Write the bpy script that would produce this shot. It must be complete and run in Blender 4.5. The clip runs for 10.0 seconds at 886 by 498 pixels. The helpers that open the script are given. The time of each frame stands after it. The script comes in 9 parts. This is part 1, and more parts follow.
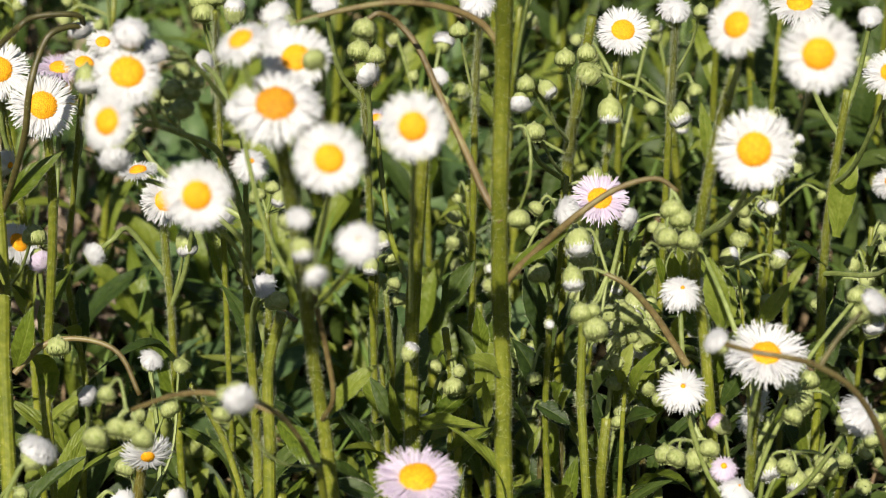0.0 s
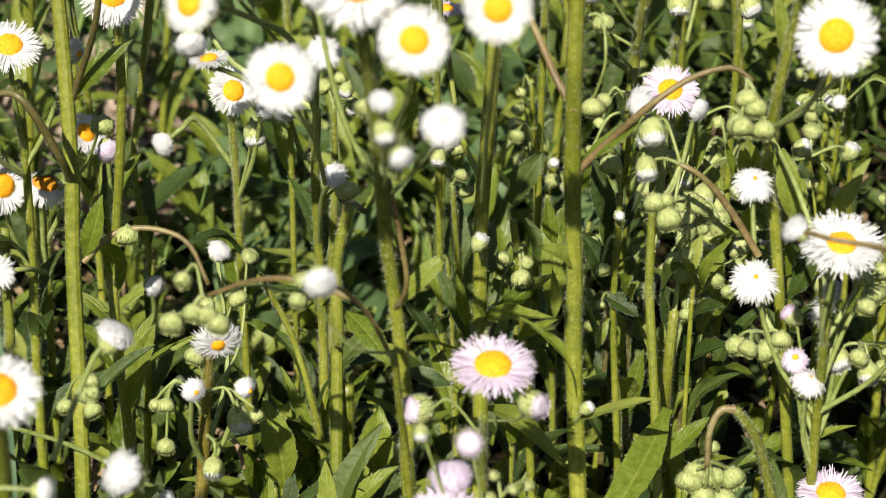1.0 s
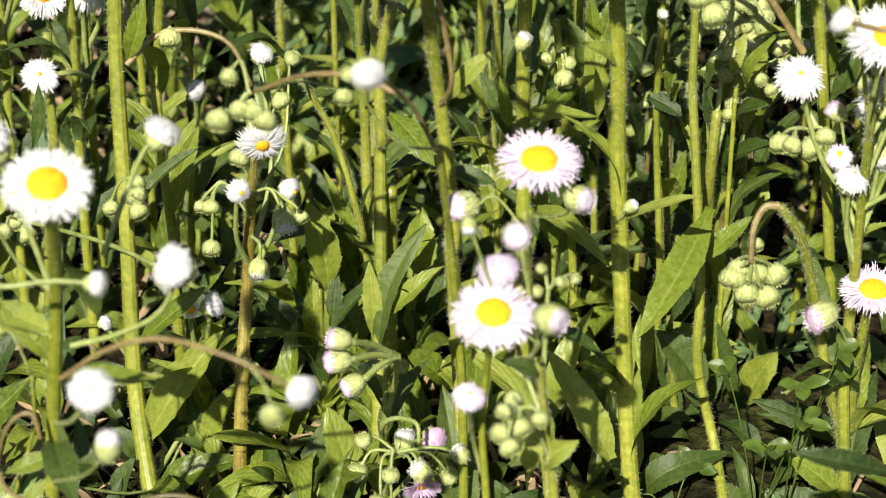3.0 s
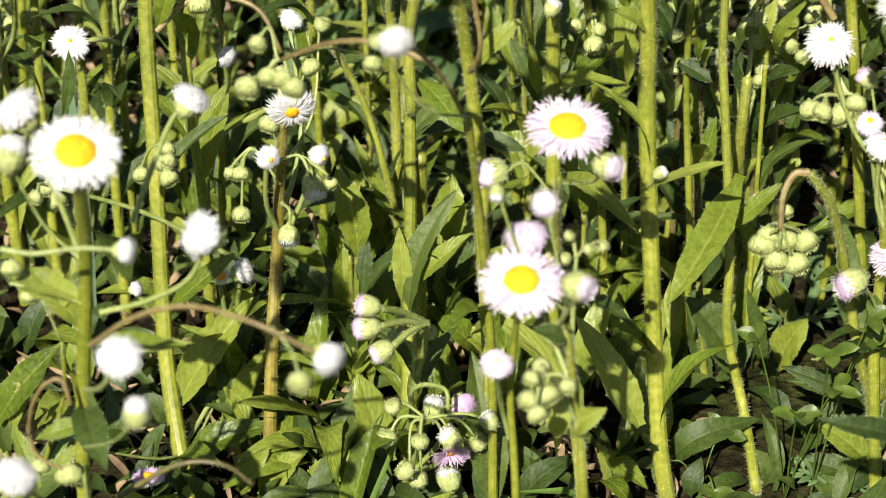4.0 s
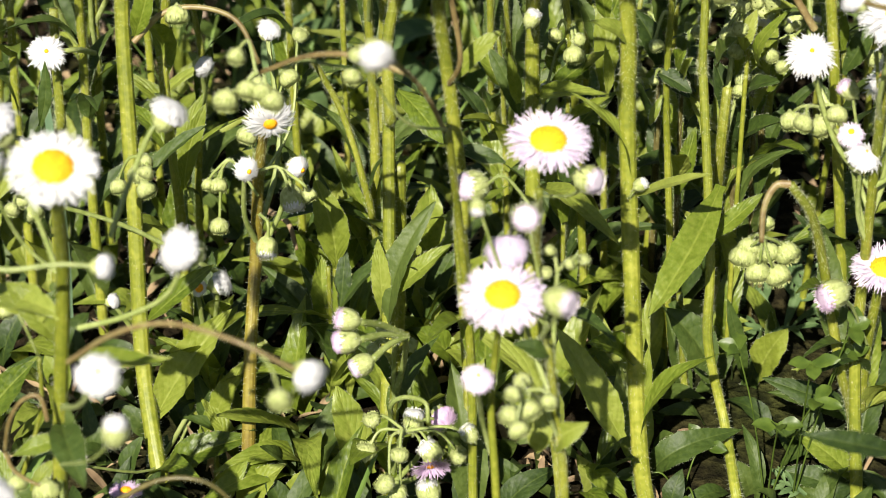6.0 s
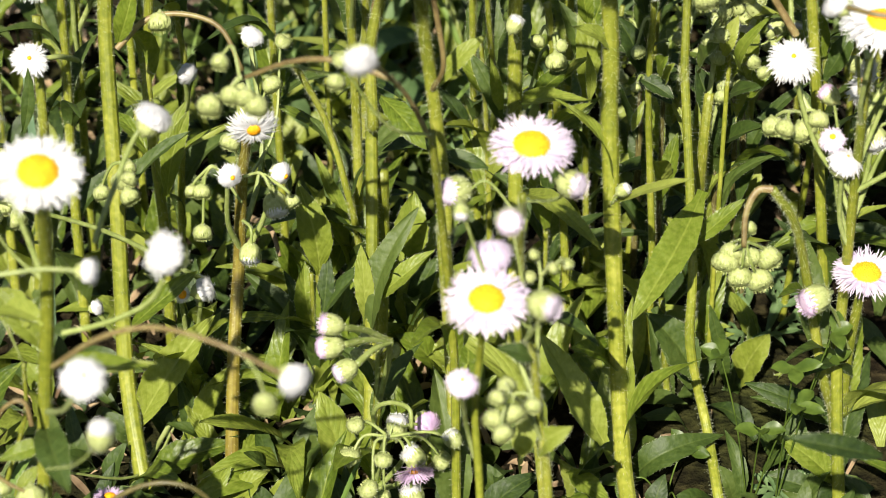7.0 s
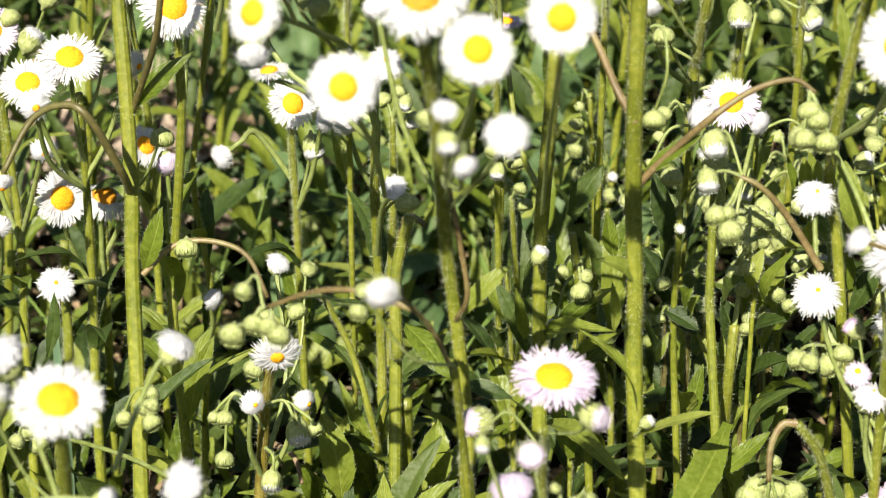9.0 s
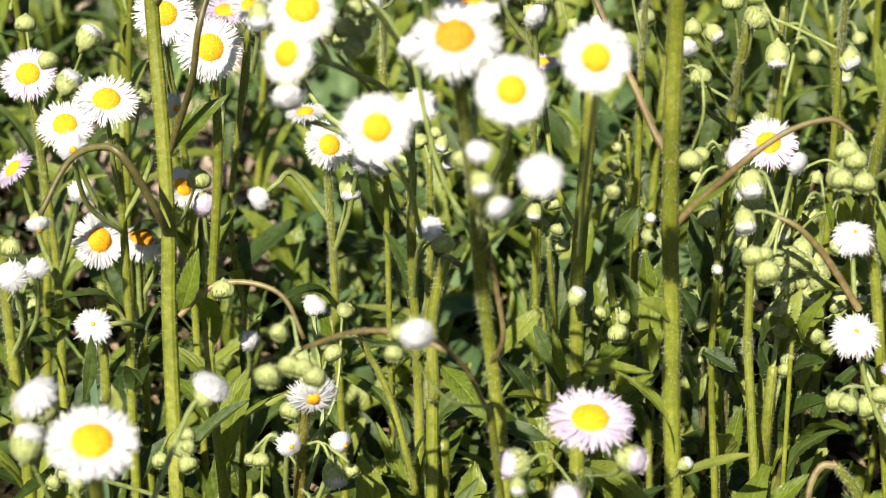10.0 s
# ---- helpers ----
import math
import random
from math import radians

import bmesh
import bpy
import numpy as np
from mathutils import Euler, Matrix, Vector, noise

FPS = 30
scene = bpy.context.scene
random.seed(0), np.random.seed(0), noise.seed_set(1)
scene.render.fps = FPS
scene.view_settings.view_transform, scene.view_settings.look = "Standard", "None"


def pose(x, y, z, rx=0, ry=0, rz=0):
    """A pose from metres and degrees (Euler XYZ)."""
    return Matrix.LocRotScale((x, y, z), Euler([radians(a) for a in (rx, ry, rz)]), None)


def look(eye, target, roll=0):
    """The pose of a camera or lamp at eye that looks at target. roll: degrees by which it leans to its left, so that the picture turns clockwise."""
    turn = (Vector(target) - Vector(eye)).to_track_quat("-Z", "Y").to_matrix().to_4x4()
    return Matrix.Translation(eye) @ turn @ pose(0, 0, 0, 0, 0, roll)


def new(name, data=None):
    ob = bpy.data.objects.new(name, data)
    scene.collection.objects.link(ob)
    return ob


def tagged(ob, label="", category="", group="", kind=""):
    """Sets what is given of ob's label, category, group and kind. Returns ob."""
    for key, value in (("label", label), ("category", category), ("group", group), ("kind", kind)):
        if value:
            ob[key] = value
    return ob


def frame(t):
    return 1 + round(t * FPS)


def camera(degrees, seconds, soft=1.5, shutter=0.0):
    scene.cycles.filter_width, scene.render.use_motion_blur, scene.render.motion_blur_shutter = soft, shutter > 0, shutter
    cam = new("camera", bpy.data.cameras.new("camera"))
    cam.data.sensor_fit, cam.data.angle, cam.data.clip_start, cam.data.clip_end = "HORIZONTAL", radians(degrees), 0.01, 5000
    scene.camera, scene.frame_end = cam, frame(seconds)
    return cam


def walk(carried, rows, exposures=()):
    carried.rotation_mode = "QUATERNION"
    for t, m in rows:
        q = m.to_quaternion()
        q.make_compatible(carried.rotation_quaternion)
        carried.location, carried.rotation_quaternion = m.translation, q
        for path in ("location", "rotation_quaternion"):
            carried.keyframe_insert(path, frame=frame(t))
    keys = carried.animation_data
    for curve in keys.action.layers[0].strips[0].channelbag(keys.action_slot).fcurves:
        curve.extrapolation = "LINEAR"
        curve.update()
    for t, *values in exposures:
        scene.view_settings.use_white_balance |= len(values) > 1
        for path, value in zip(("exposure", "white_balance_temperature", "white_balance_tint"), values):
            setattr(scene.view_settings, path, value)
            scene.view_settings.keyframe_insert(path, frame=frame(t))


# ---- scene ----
cam = camera(22, 10.0, soft=0.6)
walk(cam, [
    (0.0, pose(0.0003, -0.0001, 0.4747, 61.973, -0.002, 0.001)),
    (0.5, pose(-0.0041, -0.0006, 0.4738, 61.104, 0.125, 0.434)),
    (1.0, pose(-0.0108, -0.0017, 0.4689, 59.731, 0.147, 0.814)),
    (1.5, pose(-0.0126, -0.0008, 0.4683, 59.272, 0.585, 1.331)),
    (2.0, pose(-0.0142, -0.0026, 0.4682, 58.628, 0.882, 1.437)),
    (2.5, pose(-0.0122, -0.0044, 0.4650, 57.017, 0.664, 1.068)),
    (3.0, pose(-0.0152, -0.0072, 0.4628, 55.415, 0.789, 1.246)),
    (3.2, pose(-0.0135, -0.0081, 0.4628, 55.125, 1.034, 1.691)),
    (4.3, pose(-0.0133, -0.0052, 0.4649, 54.448, 1.415, 2.074)),
    (4.5, pose(-0.0110, -0.0029, 0.4658, 54.424, 1.656, 2.087)),
    (5.0, pose(-0.0069, 0.0006, 0.4649, 54.214, 1.762, 2.468)),
    (5.5, pose(-0.0100, -0.0010, 0.4666, 54.162, 1.477, 2.000)),
    (5.7, pose(-0.0131, -0.0016, 0.4645, 54.354, 1.225, 1.704)),
    (6.8, pose(-0.0161, -0.0033, 0.4645, 54.616, 0.826, 1.030)),
    (7.0, pose(-0.0161, -0.0042, 0.4639, 54.782, 0.772, 0.921)),
    (7.5, pose(-0.0079, -0.0010, 0.4647, 56.311, 0.981, 1.205)),
    (8.0, pose(-0.0058, -0.0013, 0.4662, 58.009, 0.866, 1.290)),
    (8.5, pose(-0.0105, -0.0003, 0.4665, 59.243, 0.800, 1.918)),
    (9.0, pose(-0.0136, -0.0014, 0.4661, 60.260, 0.670, 1.959)),
    (9.5, pose(-0.0112, 0.0001, 0.4645, 60.786, 1.226, 2.876)),
    (10.0, pose(-0.0118, -0.0003, 0.4651, 61.340, 1.253, 2.869)),
], [(0.0, 0.46), (1.0, 0.73), (2.0, 1.01), (3.0, 1.10), (4.5, 1.10), (7.5, 1.12), (9.0, 1.10), (10.0, 1.00)])
cam.data.dof.use_dof = True
cam.data.dof.focus_distance, cam.data.dof.aperture_fstop = 0.68, 20.0
# world: clear sky, high sun from behind and to one side
world = bpy.data.worlds.new("sky")
scene.world = world
world.use_nodes = True
wn, wl = world.node_tree.nodes, world.node_tree.links
sky = wn.new("ShaderNodeTexSky")
sky.sky_type = "NISHITA"
sky.sun_disc = False
SUN_TO = Vector((-0.14, -0.60, 0.60)).normalized()
sky.sun_elevation = math.asin(SUN_TO.z)
sky.sun_rotation = math.atan2(SUN_TO.x, SUN_TO.y)
wl.new(sky.outputs["Color"], wn["Background"].inputs["Color"])
wn["Background"].inputs["Strength"].default_value = 0.038
sun = new("sun", bpy.data.lights.new("sun", "SUN"))
sun.data.energy, sun.data.angle, sun.data.color = 5.0, radians(0.53), (1.0, 0.925, 0.81)
sun.matrix_basis = look(SUN_TO * 5, (0, 0, 0))


# ---- materials ----
def material(name):
    m = bpy.data.materials.new(name)
    m.use_nodes = True
    n = m.node_tree.nodes
    return m, n, m.node_tree.links, n["Principled BSDF"]


def ramp(n, stops):
    r = n.new("ShaderNodeValToRGB")
    while len(r.color_ramp.elements) < len(stops):
        r.color_ramp.elements.new(0.5)
    for e, (at, col) in zip(r.color_ramp.elements, stops):
        e.position, e.color = at, (*col, 1)
    return r


def noise_node(n, l, scale, detail=3, coord="Object"):
    tc = n.new("ShaderNodeTexCoord")
    t = n.new("ShaderNodeTexNoise")
    t.inputs["Scale"].default_value, t.inputs["Detail"].default_value = scale, detail
    l.new(tc.outputs[coord], t.inputs["Vector"])
    return t


def math_node(n, l, op, a, b):
    m = n.new("ShaderNodeMath")
    m.operation = op
    for i, v in enumerate((a, b)):
        if isinstance(v, (int, float)):
            m.inputs[i].default_value = v
        elif v is not None:
            l.new(v, m.inputs[i])
    return m.outputs[0]


def mix_node(n, l, kind, fac, a, b):
    m = n.new("ShaderNodeMix")
    m.data_type, m.blend_type = "RGBA", kind
    for i, v in ((0, fac), (6, a), (7, b)):
        if isinstance(v, (int, float)):
            m.inputs[i].default_value = v
        elif isinstance(v, tuple):
            m.inputs[i].default_value = (*v, 1)
        else:
            l.new(v, m.inputs[i])
    return m.outputs[2]


def bump(n, l, p, height, strength, distance):
    b = n.new("ShaderNodeBump")
    b.inputs["Strength"].default_value, b.inputs["Distance"].default_value = strength, distance
    l.new(height, b.inputs["Height"])
    l.new(b.outputs[0], p.inputs["Normal"])


def see_through(m, n, l, p, colour, share):
    """Thin living tissue: part of the light passes through."""
    t = n.new("ShaderNodeBsdfTranslucent")
    if isinstance(colour, tuple):
        t.inputs["Color"].default_value = (*colour, 1)
    else:
        l.new(colour, t.inputs["Color"])
    mx = n.new("ShaderNodeMixShader")
    mx.inputs[0].default_value = share
    l.new(p.outputs[0], mx.inputs[1])
    l.new(t.outputs[0], mx.inputs[2])
    l.new(mx.outputs[0], n["Material Output"].inputs["Surface"])


def leaf_material(name, dark, mid, light, rough=0.46, through_share=0.3, quilted=0.4):
    m, n, l, p = material(name)
    nz = noise_node(n, l, 650, 5)
    big = noise_node(n, l, 60, 3)
    r = ramp(n, [(0.28, dark), (0.52, mid), (0.82, light)])
    rnd = n.new("ShaderNodeObjectInfo").outputs["Random"]
    isl = n.new("ShaderNodeNewGeometry").outputs["Random Per Island"]
    both = math_node(n, l, "FRACT", math_node(n, l, "ADD", rnd, isl), None)
    shift = math_node(n, l, "MULTIPLY", both, 0.36)
    base = math_node(n, l, "ADD", math_node(n, l, "MULTIPLY", nz.outputs[0], 0.42), math_node(n, l, "MULTIPLY", big.outputs[0], 0.32))
    l.new(math_node(n, l, "ADD", base, shift), r.inputs[0])
    # veins from the blade's own layout: u across, v along
    uv = n.new("ShaderNodeSeparateXYZ")
    l.new(n.new("ShaderNodeUVMap").outputs[0], uv.inputs[0])
    au = math_node(n, l, "ABSOLUTE", math_node(n, l, "SUBTRACT", uv.outputs[0], 0.5), None)
    slant = math_node(n, l, "SUBTRACT", uv.outputs[1], math_node(n, l, "MULTIPLY", au, 0.55))
    wob = math_node(n, l, "MULTIPLY", big.outputs[0], 0.16)
    saw = math_node(n, l, "PINGPONG", math_node(n, l, "ADD", slant, wob), 0.055)
    side = math_node(n, l, "SUBTRACT", 1.0, math_node(n, l, "MULTIPLY", saw, 60.0))
    side = math_node(n, l, "MAXIMUM", side, 0.0)
    rib = math_node(n, l, "MAXIMUM", math_node(n, l, "SUBTRACT", 1.0, math_node(n, l, "MULTIPLY", au, 20.0)), 0.0)
    vein = math_node(n, l, "MAXIMUM", math_node(n, l, "MULTIPLY", side, 0.22), rib)
    col = mix_node(n, l, "MIX", math_node(n, l, "MULTIPLY", vein, 0.5), r.outputs[0], light)
    l.new(col, p.inputs["Base Color"])
    p.inputs["Roughness"].default_value = rough
    p.inputs["Specular IOR Level"].default_value = 0.5
    quilt = math_node(n, l, "SQRT", math_node(n, l, "MULTIPLY", saw, 18.0), None)
    swell = noise_node(n, l, 190, 2)
    hgt = math_node(n, l, "ADD", math_node(n, l, "MULTIPLY", nz.outputs[0], 0.6), math_node(n, l, "MULTIPLY", quilt, quilted))
    hgt = math_node(n, l, "ADD", hgt, math_node(n, l, "MULTIPLY", swell.outputs[0], 3.2))
    bump(n, l, p, hgt, 0.55, 0.0006)
    see_through(m, n, l, p, mix_node(n, l, "MULTIPLY", 1.0, col, (1.0, 0.95, 0.40)), through_share)
    return m


def stem_material(name, a, b, c):
    m, n, l, p = material(name)
    nz = noise_node(n, l, 500, 4)
    big = noise_node(n, l, 40, 3)
    mixv = math_node(n, l, "ADD", math_node(n, l, "MULTIPLY", nz.outputs[0], 0.5), math_node(n, l, "MULTIPLY", big.outputs[0], 0.5))
    r = ramp(n, [(0.36, a), (0.5, b), (0.64, c)])
    l.new(mixv, r.inputs[0])
    # fine ribs that run along the stem
    uv = n.new("ShaderNodeSeparateXYZ")
    l.new(n.new("ShaderNodeUVMap").outputs[0], uv.inputs[0])
    rib = math_node(n, l, "SINE", math_node(n, l, "MULTIPLY", uv.outputs[0], 2 * math.pi * 11), None)
    fac = math_node(n, l, "MULTIPLY_ADD", rib, 0.07)
    n[-1].inputs[2].default_value = 0.09
    col = mix_node(n, l, "MULTIPLY", fac, r.outputs[0], (0.55, 0.62, 0.35))
    # paler towards the foot, darker towards the tip
    foot_to_tip = ramp(n, [(0.15, (1.2, 1.2, 1.3)), (0.85, (0.82, 0.84, 0.75))])
    l.new(uv.outputs[1], foot_to_tip.inputs[0])
    col = mix_node(n, l, "MULTIPLY", 1.0, col, foot_to_tip.outputs[0])
    l.new(col, p.inputs["Base Color"])
    p.inputs["Roughness"].default_value = 0.5
    bump(n, l, p, math_node(n, l, "ADD", rib, math_node(n, l, "MULTIPLY", nz.outputs[0], 0.4)), 0.16, 0.00025)
    return m


LEAF = leaf_material("leaf_green", (0.051, 0.087, 0.007), (0.138, 0.192, 0.018), (0.275, 0.322, 0.056), 0.42, 0.36)
LEAF_YOUNG = leaf_material("leaf_young", (0.125, 0.167, 0.014), (0.215, 0.265, 0.031), (0.335, 0.38, 0.082), 0.48, 0.4)
# dark green leaf kind, its colour lowered further to carry canopy shade
LEAF_SHADE_DARK = leaf_material("leaf_shade_dark", (0.015, 0.033, 0.005), (0.044, 0.077, 0.010), (0.092, 0.130, 0.023), 0.58, 0.3, 0.12)
STEM = stem_material("stem_green", (0.110, 0.131, 0.010), (0.168, 0.185, 0.0165), (0.250, 0.256, 0.036))
STEM_RED = stem_material("stem_reddish", (0.115, 0.085, 0.012), (0.17, 0.135, 0.018), (0.22, 0.195, 0.03))
STALK = stem_material("stalk_pale", (0.14, 0.18, 0.04), (0.21, 0.25, 0.07), (0.29, 0.33, 0.12))
STALK_BROWN = stem_material("stalk_brown", (0.10, 0.07, 0.025), (0.16, 0.115, 0.043), (0.21, 0.178, 0.066))
# dark olive-brown stalk; on some stems this colour stands in for shade
STALK_SHADE_DARK = stem_material("stalk_shade_dark", (0.05, 0.045, 0.012), (0.09, 0.075, 0.022), (0.13, 0.115, 0.035))


def plain(name, colours, scale, rough, share=0.0, bump_by=0.0, gloss=0.3):
    m, n, l, p = material(name)
    nz = noise_node(n, l, scale, 4)
    r = ramp(n, [(0.32, colours[0]), (0.68, colours[1])])
    isl = n.new("ShaderNodeNewGeometry").outputs["Random Per Island"]
    v = math_node(n, l, "ADD", math_node(n, l, "MULTIPLY", nz.outputs[0], 0.7), math_node(n, l, "MULTIPLY", isl, 0.3))
    l.new(v, r.inputs[0])
    l.new(r.outputs[0], p.inputs["Base Color"])
    p.inputs["Roughness"].default_value = rough
    p.inputs["Specular IOR Level"].default_value = gloss
    if bump_by:
        bump(n, l, p, nz.outputs[0], 0.6, bump_by)
    if share:
        see_through(m, n, l, p, r.outputs[0], share)
    return m


RAY_WHITE = plain("ray_white", ((0.69, 0.69, 0.70), (0.80, 0.80, 0.80)), 300, 0.5, 0.35)
RAY_PINK = plain("ray_pink", ((0.64, 0.54, 0.69), (0.79, 0.715, 0.81)), 120, 0.55, 0.35)
RAY_MAUVE = plain("ray_mauve", ((0.64, 0.45, 0.68), (0.82, 0.67, 0.83)), 150, 0.55, 0.35)
DISC = plain("disc_yellow", ((0.60, 0.24, 0.004), (0.89, 0.43, 0.008)), 1400, 0.65, 0.0, 0.0004)
DISC_OLD = plain("disc_orange", ((0.34, 0.13, 0.008), (0.70, 0.32, 0.012)), 1500, 0.65, 0.0, 0.0003)
BUD = plain("bud_green", ((0.24, 0.29, 0.08), (0.46, 0.50, 0.21)), 700, 0.65, 0.15, 0.0003)
HAIR = plain("hair_pale", ((0.50, 0.55, 0.34), (0.70, 0.72, 0.52)), 50, 0.5, 0.4)
STRAW = plain("straw_dry", ((0.10, 0.065, 0.035), (0.34, 0.25, 0.14)), 120, 0.8, 0.1, 0.0003)
LEAFLET = plain("leaflet_green", ((0.03, 0.06, 0.008), (0.11, 0.165, 0.025)), 220, 0.42, 0.3, 0.0001, 0.4)
GRASS_BLUE = plain("grass_blue_green", ((0.07, 0.13, 0.07), (0.17, 0.26, 0.15)), 90, 0.5, 0.25)
LEAF_LOBED = plain("leaf_dull_green", ((0.062, 0.112, 0.038), (0.145, 0.220, 0.085)), 160, 0.55, 0.3, 0.0002)
DEAD_LEAF = plain("dead_leaf", ((0.17, 0.125, 0.09), (0.44, 0.355, 0.27)), 140, 0.8, 0.1, 0.0003)
GRASS = plain("grass_blade", ((0.06, 0.12, 0.02), (0.19, 0.28, 0.06)), 60, 0.5, 0.3)


def soil_material():
    m, n, l, p = material("soil_with_litter")
    a = noise_node(n, l, 240, 7)
    b = noise_node(n, l, 30, 3)
    # browns held near black: shade below the plants is in the soil colour
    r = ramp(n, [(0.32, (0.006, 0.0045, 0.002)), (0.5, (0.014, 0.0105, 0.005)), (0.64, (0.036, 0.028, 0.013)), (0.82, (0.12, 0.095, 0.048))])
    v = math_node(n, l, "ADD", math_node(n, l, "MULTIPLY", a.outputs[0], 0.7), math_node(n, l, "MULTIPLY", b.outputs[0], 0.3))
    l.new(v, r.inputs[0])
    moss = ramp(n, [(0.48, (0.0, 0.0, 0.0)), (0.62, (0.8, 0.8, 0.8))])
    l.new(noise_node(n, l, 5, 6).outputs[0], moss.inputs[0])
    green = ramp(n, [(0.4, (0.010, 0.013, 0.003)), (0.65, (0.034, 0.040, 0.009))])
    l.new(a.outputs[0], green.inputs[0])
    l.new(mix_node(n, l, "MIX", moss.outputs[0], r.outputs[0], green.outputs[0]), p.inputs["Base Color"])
    p.inputs["Roughness"].default_value = 0.95
    p.inputs["Specular IOR Level"].default_value = 0.08
    bump(n, l, p, a.outputs[0], 1.0, 0.004)
    return m


SOIL = soil_material()


# ---- shared building helpers ----
def stuff_mesh(name, verts, faces, mat, uvs=None, parent=None):
    me = bpy.data.meshes.new(name)
    me.from_pydata(verts, [], faces)
    if uvs is not None:
        lay = me.uv_layers.new(name="UVMap")
        idx = np.empty(len(me.loops), dtype=np.int32)
        me.loops.foreach_get("vertex_index", idx)
        lay.data.foreach_set("uv", np.asarray(uvs, dtype=np.float32)[idx].ravel())
    me.materials.append(mat)
    me.polygons.foreach_set("use_smooth", [True] * len(me.polygons))
    ob = new(name, me)
    if parent is not None:
        ob.parent = parent
        if parent.type == "EMPTY":
            ob.matrix_parent_inverse = Matrix.Translation(-parent.location)
    return ob


def spline(points, steps=6):
    """A smooth line through the points (Catmull-Rom)."""
    p = [Vector(q) for q in points]
    if len(p) == 2:
        return [p[0].lerp(p[1], i / steps) for i in range(steps + 1)]
    e = [p[0] * 2 - p[1]] + p + [p[-1] * 2 - p[-2]]
    out = []
    for i in range(1, len(e) - 2):
        a, b, c, d = e[i - 1:i + 3]
        for k in range(steps):
            t = k / steps
            out.append(0.5 * (2 * b + (c - a) * t + (2 * a - 5 * b + 4 * c - d) * t * t + (3 * b - a - 3 * c + d) * t ** 3))
    return out + [p[-1]]


def tube(name, line, r0, r1, mat, parent, label="", sides=9, swell=0.0):
    """A tapered round stalk along a line, with its layout for the ribs; the tip is closed."""
    verts, faces, uvs = [], [], []
    side = None
    n = len(line)
    for i, q in enumerate(line):
        d = (line[min(i + 1, n - 1)] - line[max(i - 1, 0)]).normalized()
        if side is None:
            side = d.orthogonal().normalized()
        side = (side - d * side.dot(d)).normalized()
        up = d.cross(side)
        r = r0 + (r1 - r0) * i / (n - 1)
        r *= 1 + swell * noise.noise(q * 60)
        for k in range(sides + 1):
            a = 2 * math.pi * k / sides
            verts.append(q + (side * math.cos(a) + up * math.sin(a)) * r)
            uvs.append((k / sides, i / (n - 1)))
    s = sides + 1
    for i in range(n - 1):
        for k in range(sides):
            faces.append((i * s + k, i * s + k + 1, (i + 1) * s + k + 1, (i + 1) * s + k))
    faces.append(tuple((n - 1) * s + k for k in range(sides)))
    ob = stuff_mesh(name, verts, faces, mat, uvs, parent)
    return tagged(ob, label)


def hairs(line, r0, r1, count, length, rng, parent):
    """Short pale hairs that stand off a stem, each a thin sliver."""
    verts, faces = [], []
    n = len(line)
    for _ in range(count):
        t = rng.random() * (n - 1.001)
        i = int(t)
        q = line[i].lerp(line[i + 1], t - i)
        d = (line[i + 1] - line[i]).normalized()
        o = d.orthogonal().normalized()
        a = rng.random() * 2 * math.pi
        out = o * math.cos(a) + d.cross(o) * math.sin(a)
        r = r0 + (r1 - r0) * t / (n - 1)
        ln = length * rng.uniform(0.5, 1.2)
        w = d.cross(out) * 0.000042
        w2 = d * 0.000042
        b = q + out * r * 0.95
        tip = b + out * ln + d * ln * rng.uniform(-0.5, 0.3)
        k = len(verts)
        verts += [b + w, b - w * 0.5 + w2, b - w * 0.5 - w2, tip]
        faces += [(k, k + 1, k + 3), (k + 1, k + 2, k + 3), (k + 2, k, k + 3)]
    return tagged(stuff_mesh("fuzz", verts, faces, HAIR, None, parent), kind="stuff")


ACROSS = (-1, -0.82, -0.45, -0.1, 0, 0.1, 0.45, 0.82, 1)
ACROSS_FEW = (-1, -0.5, 0, 0.5, 1)


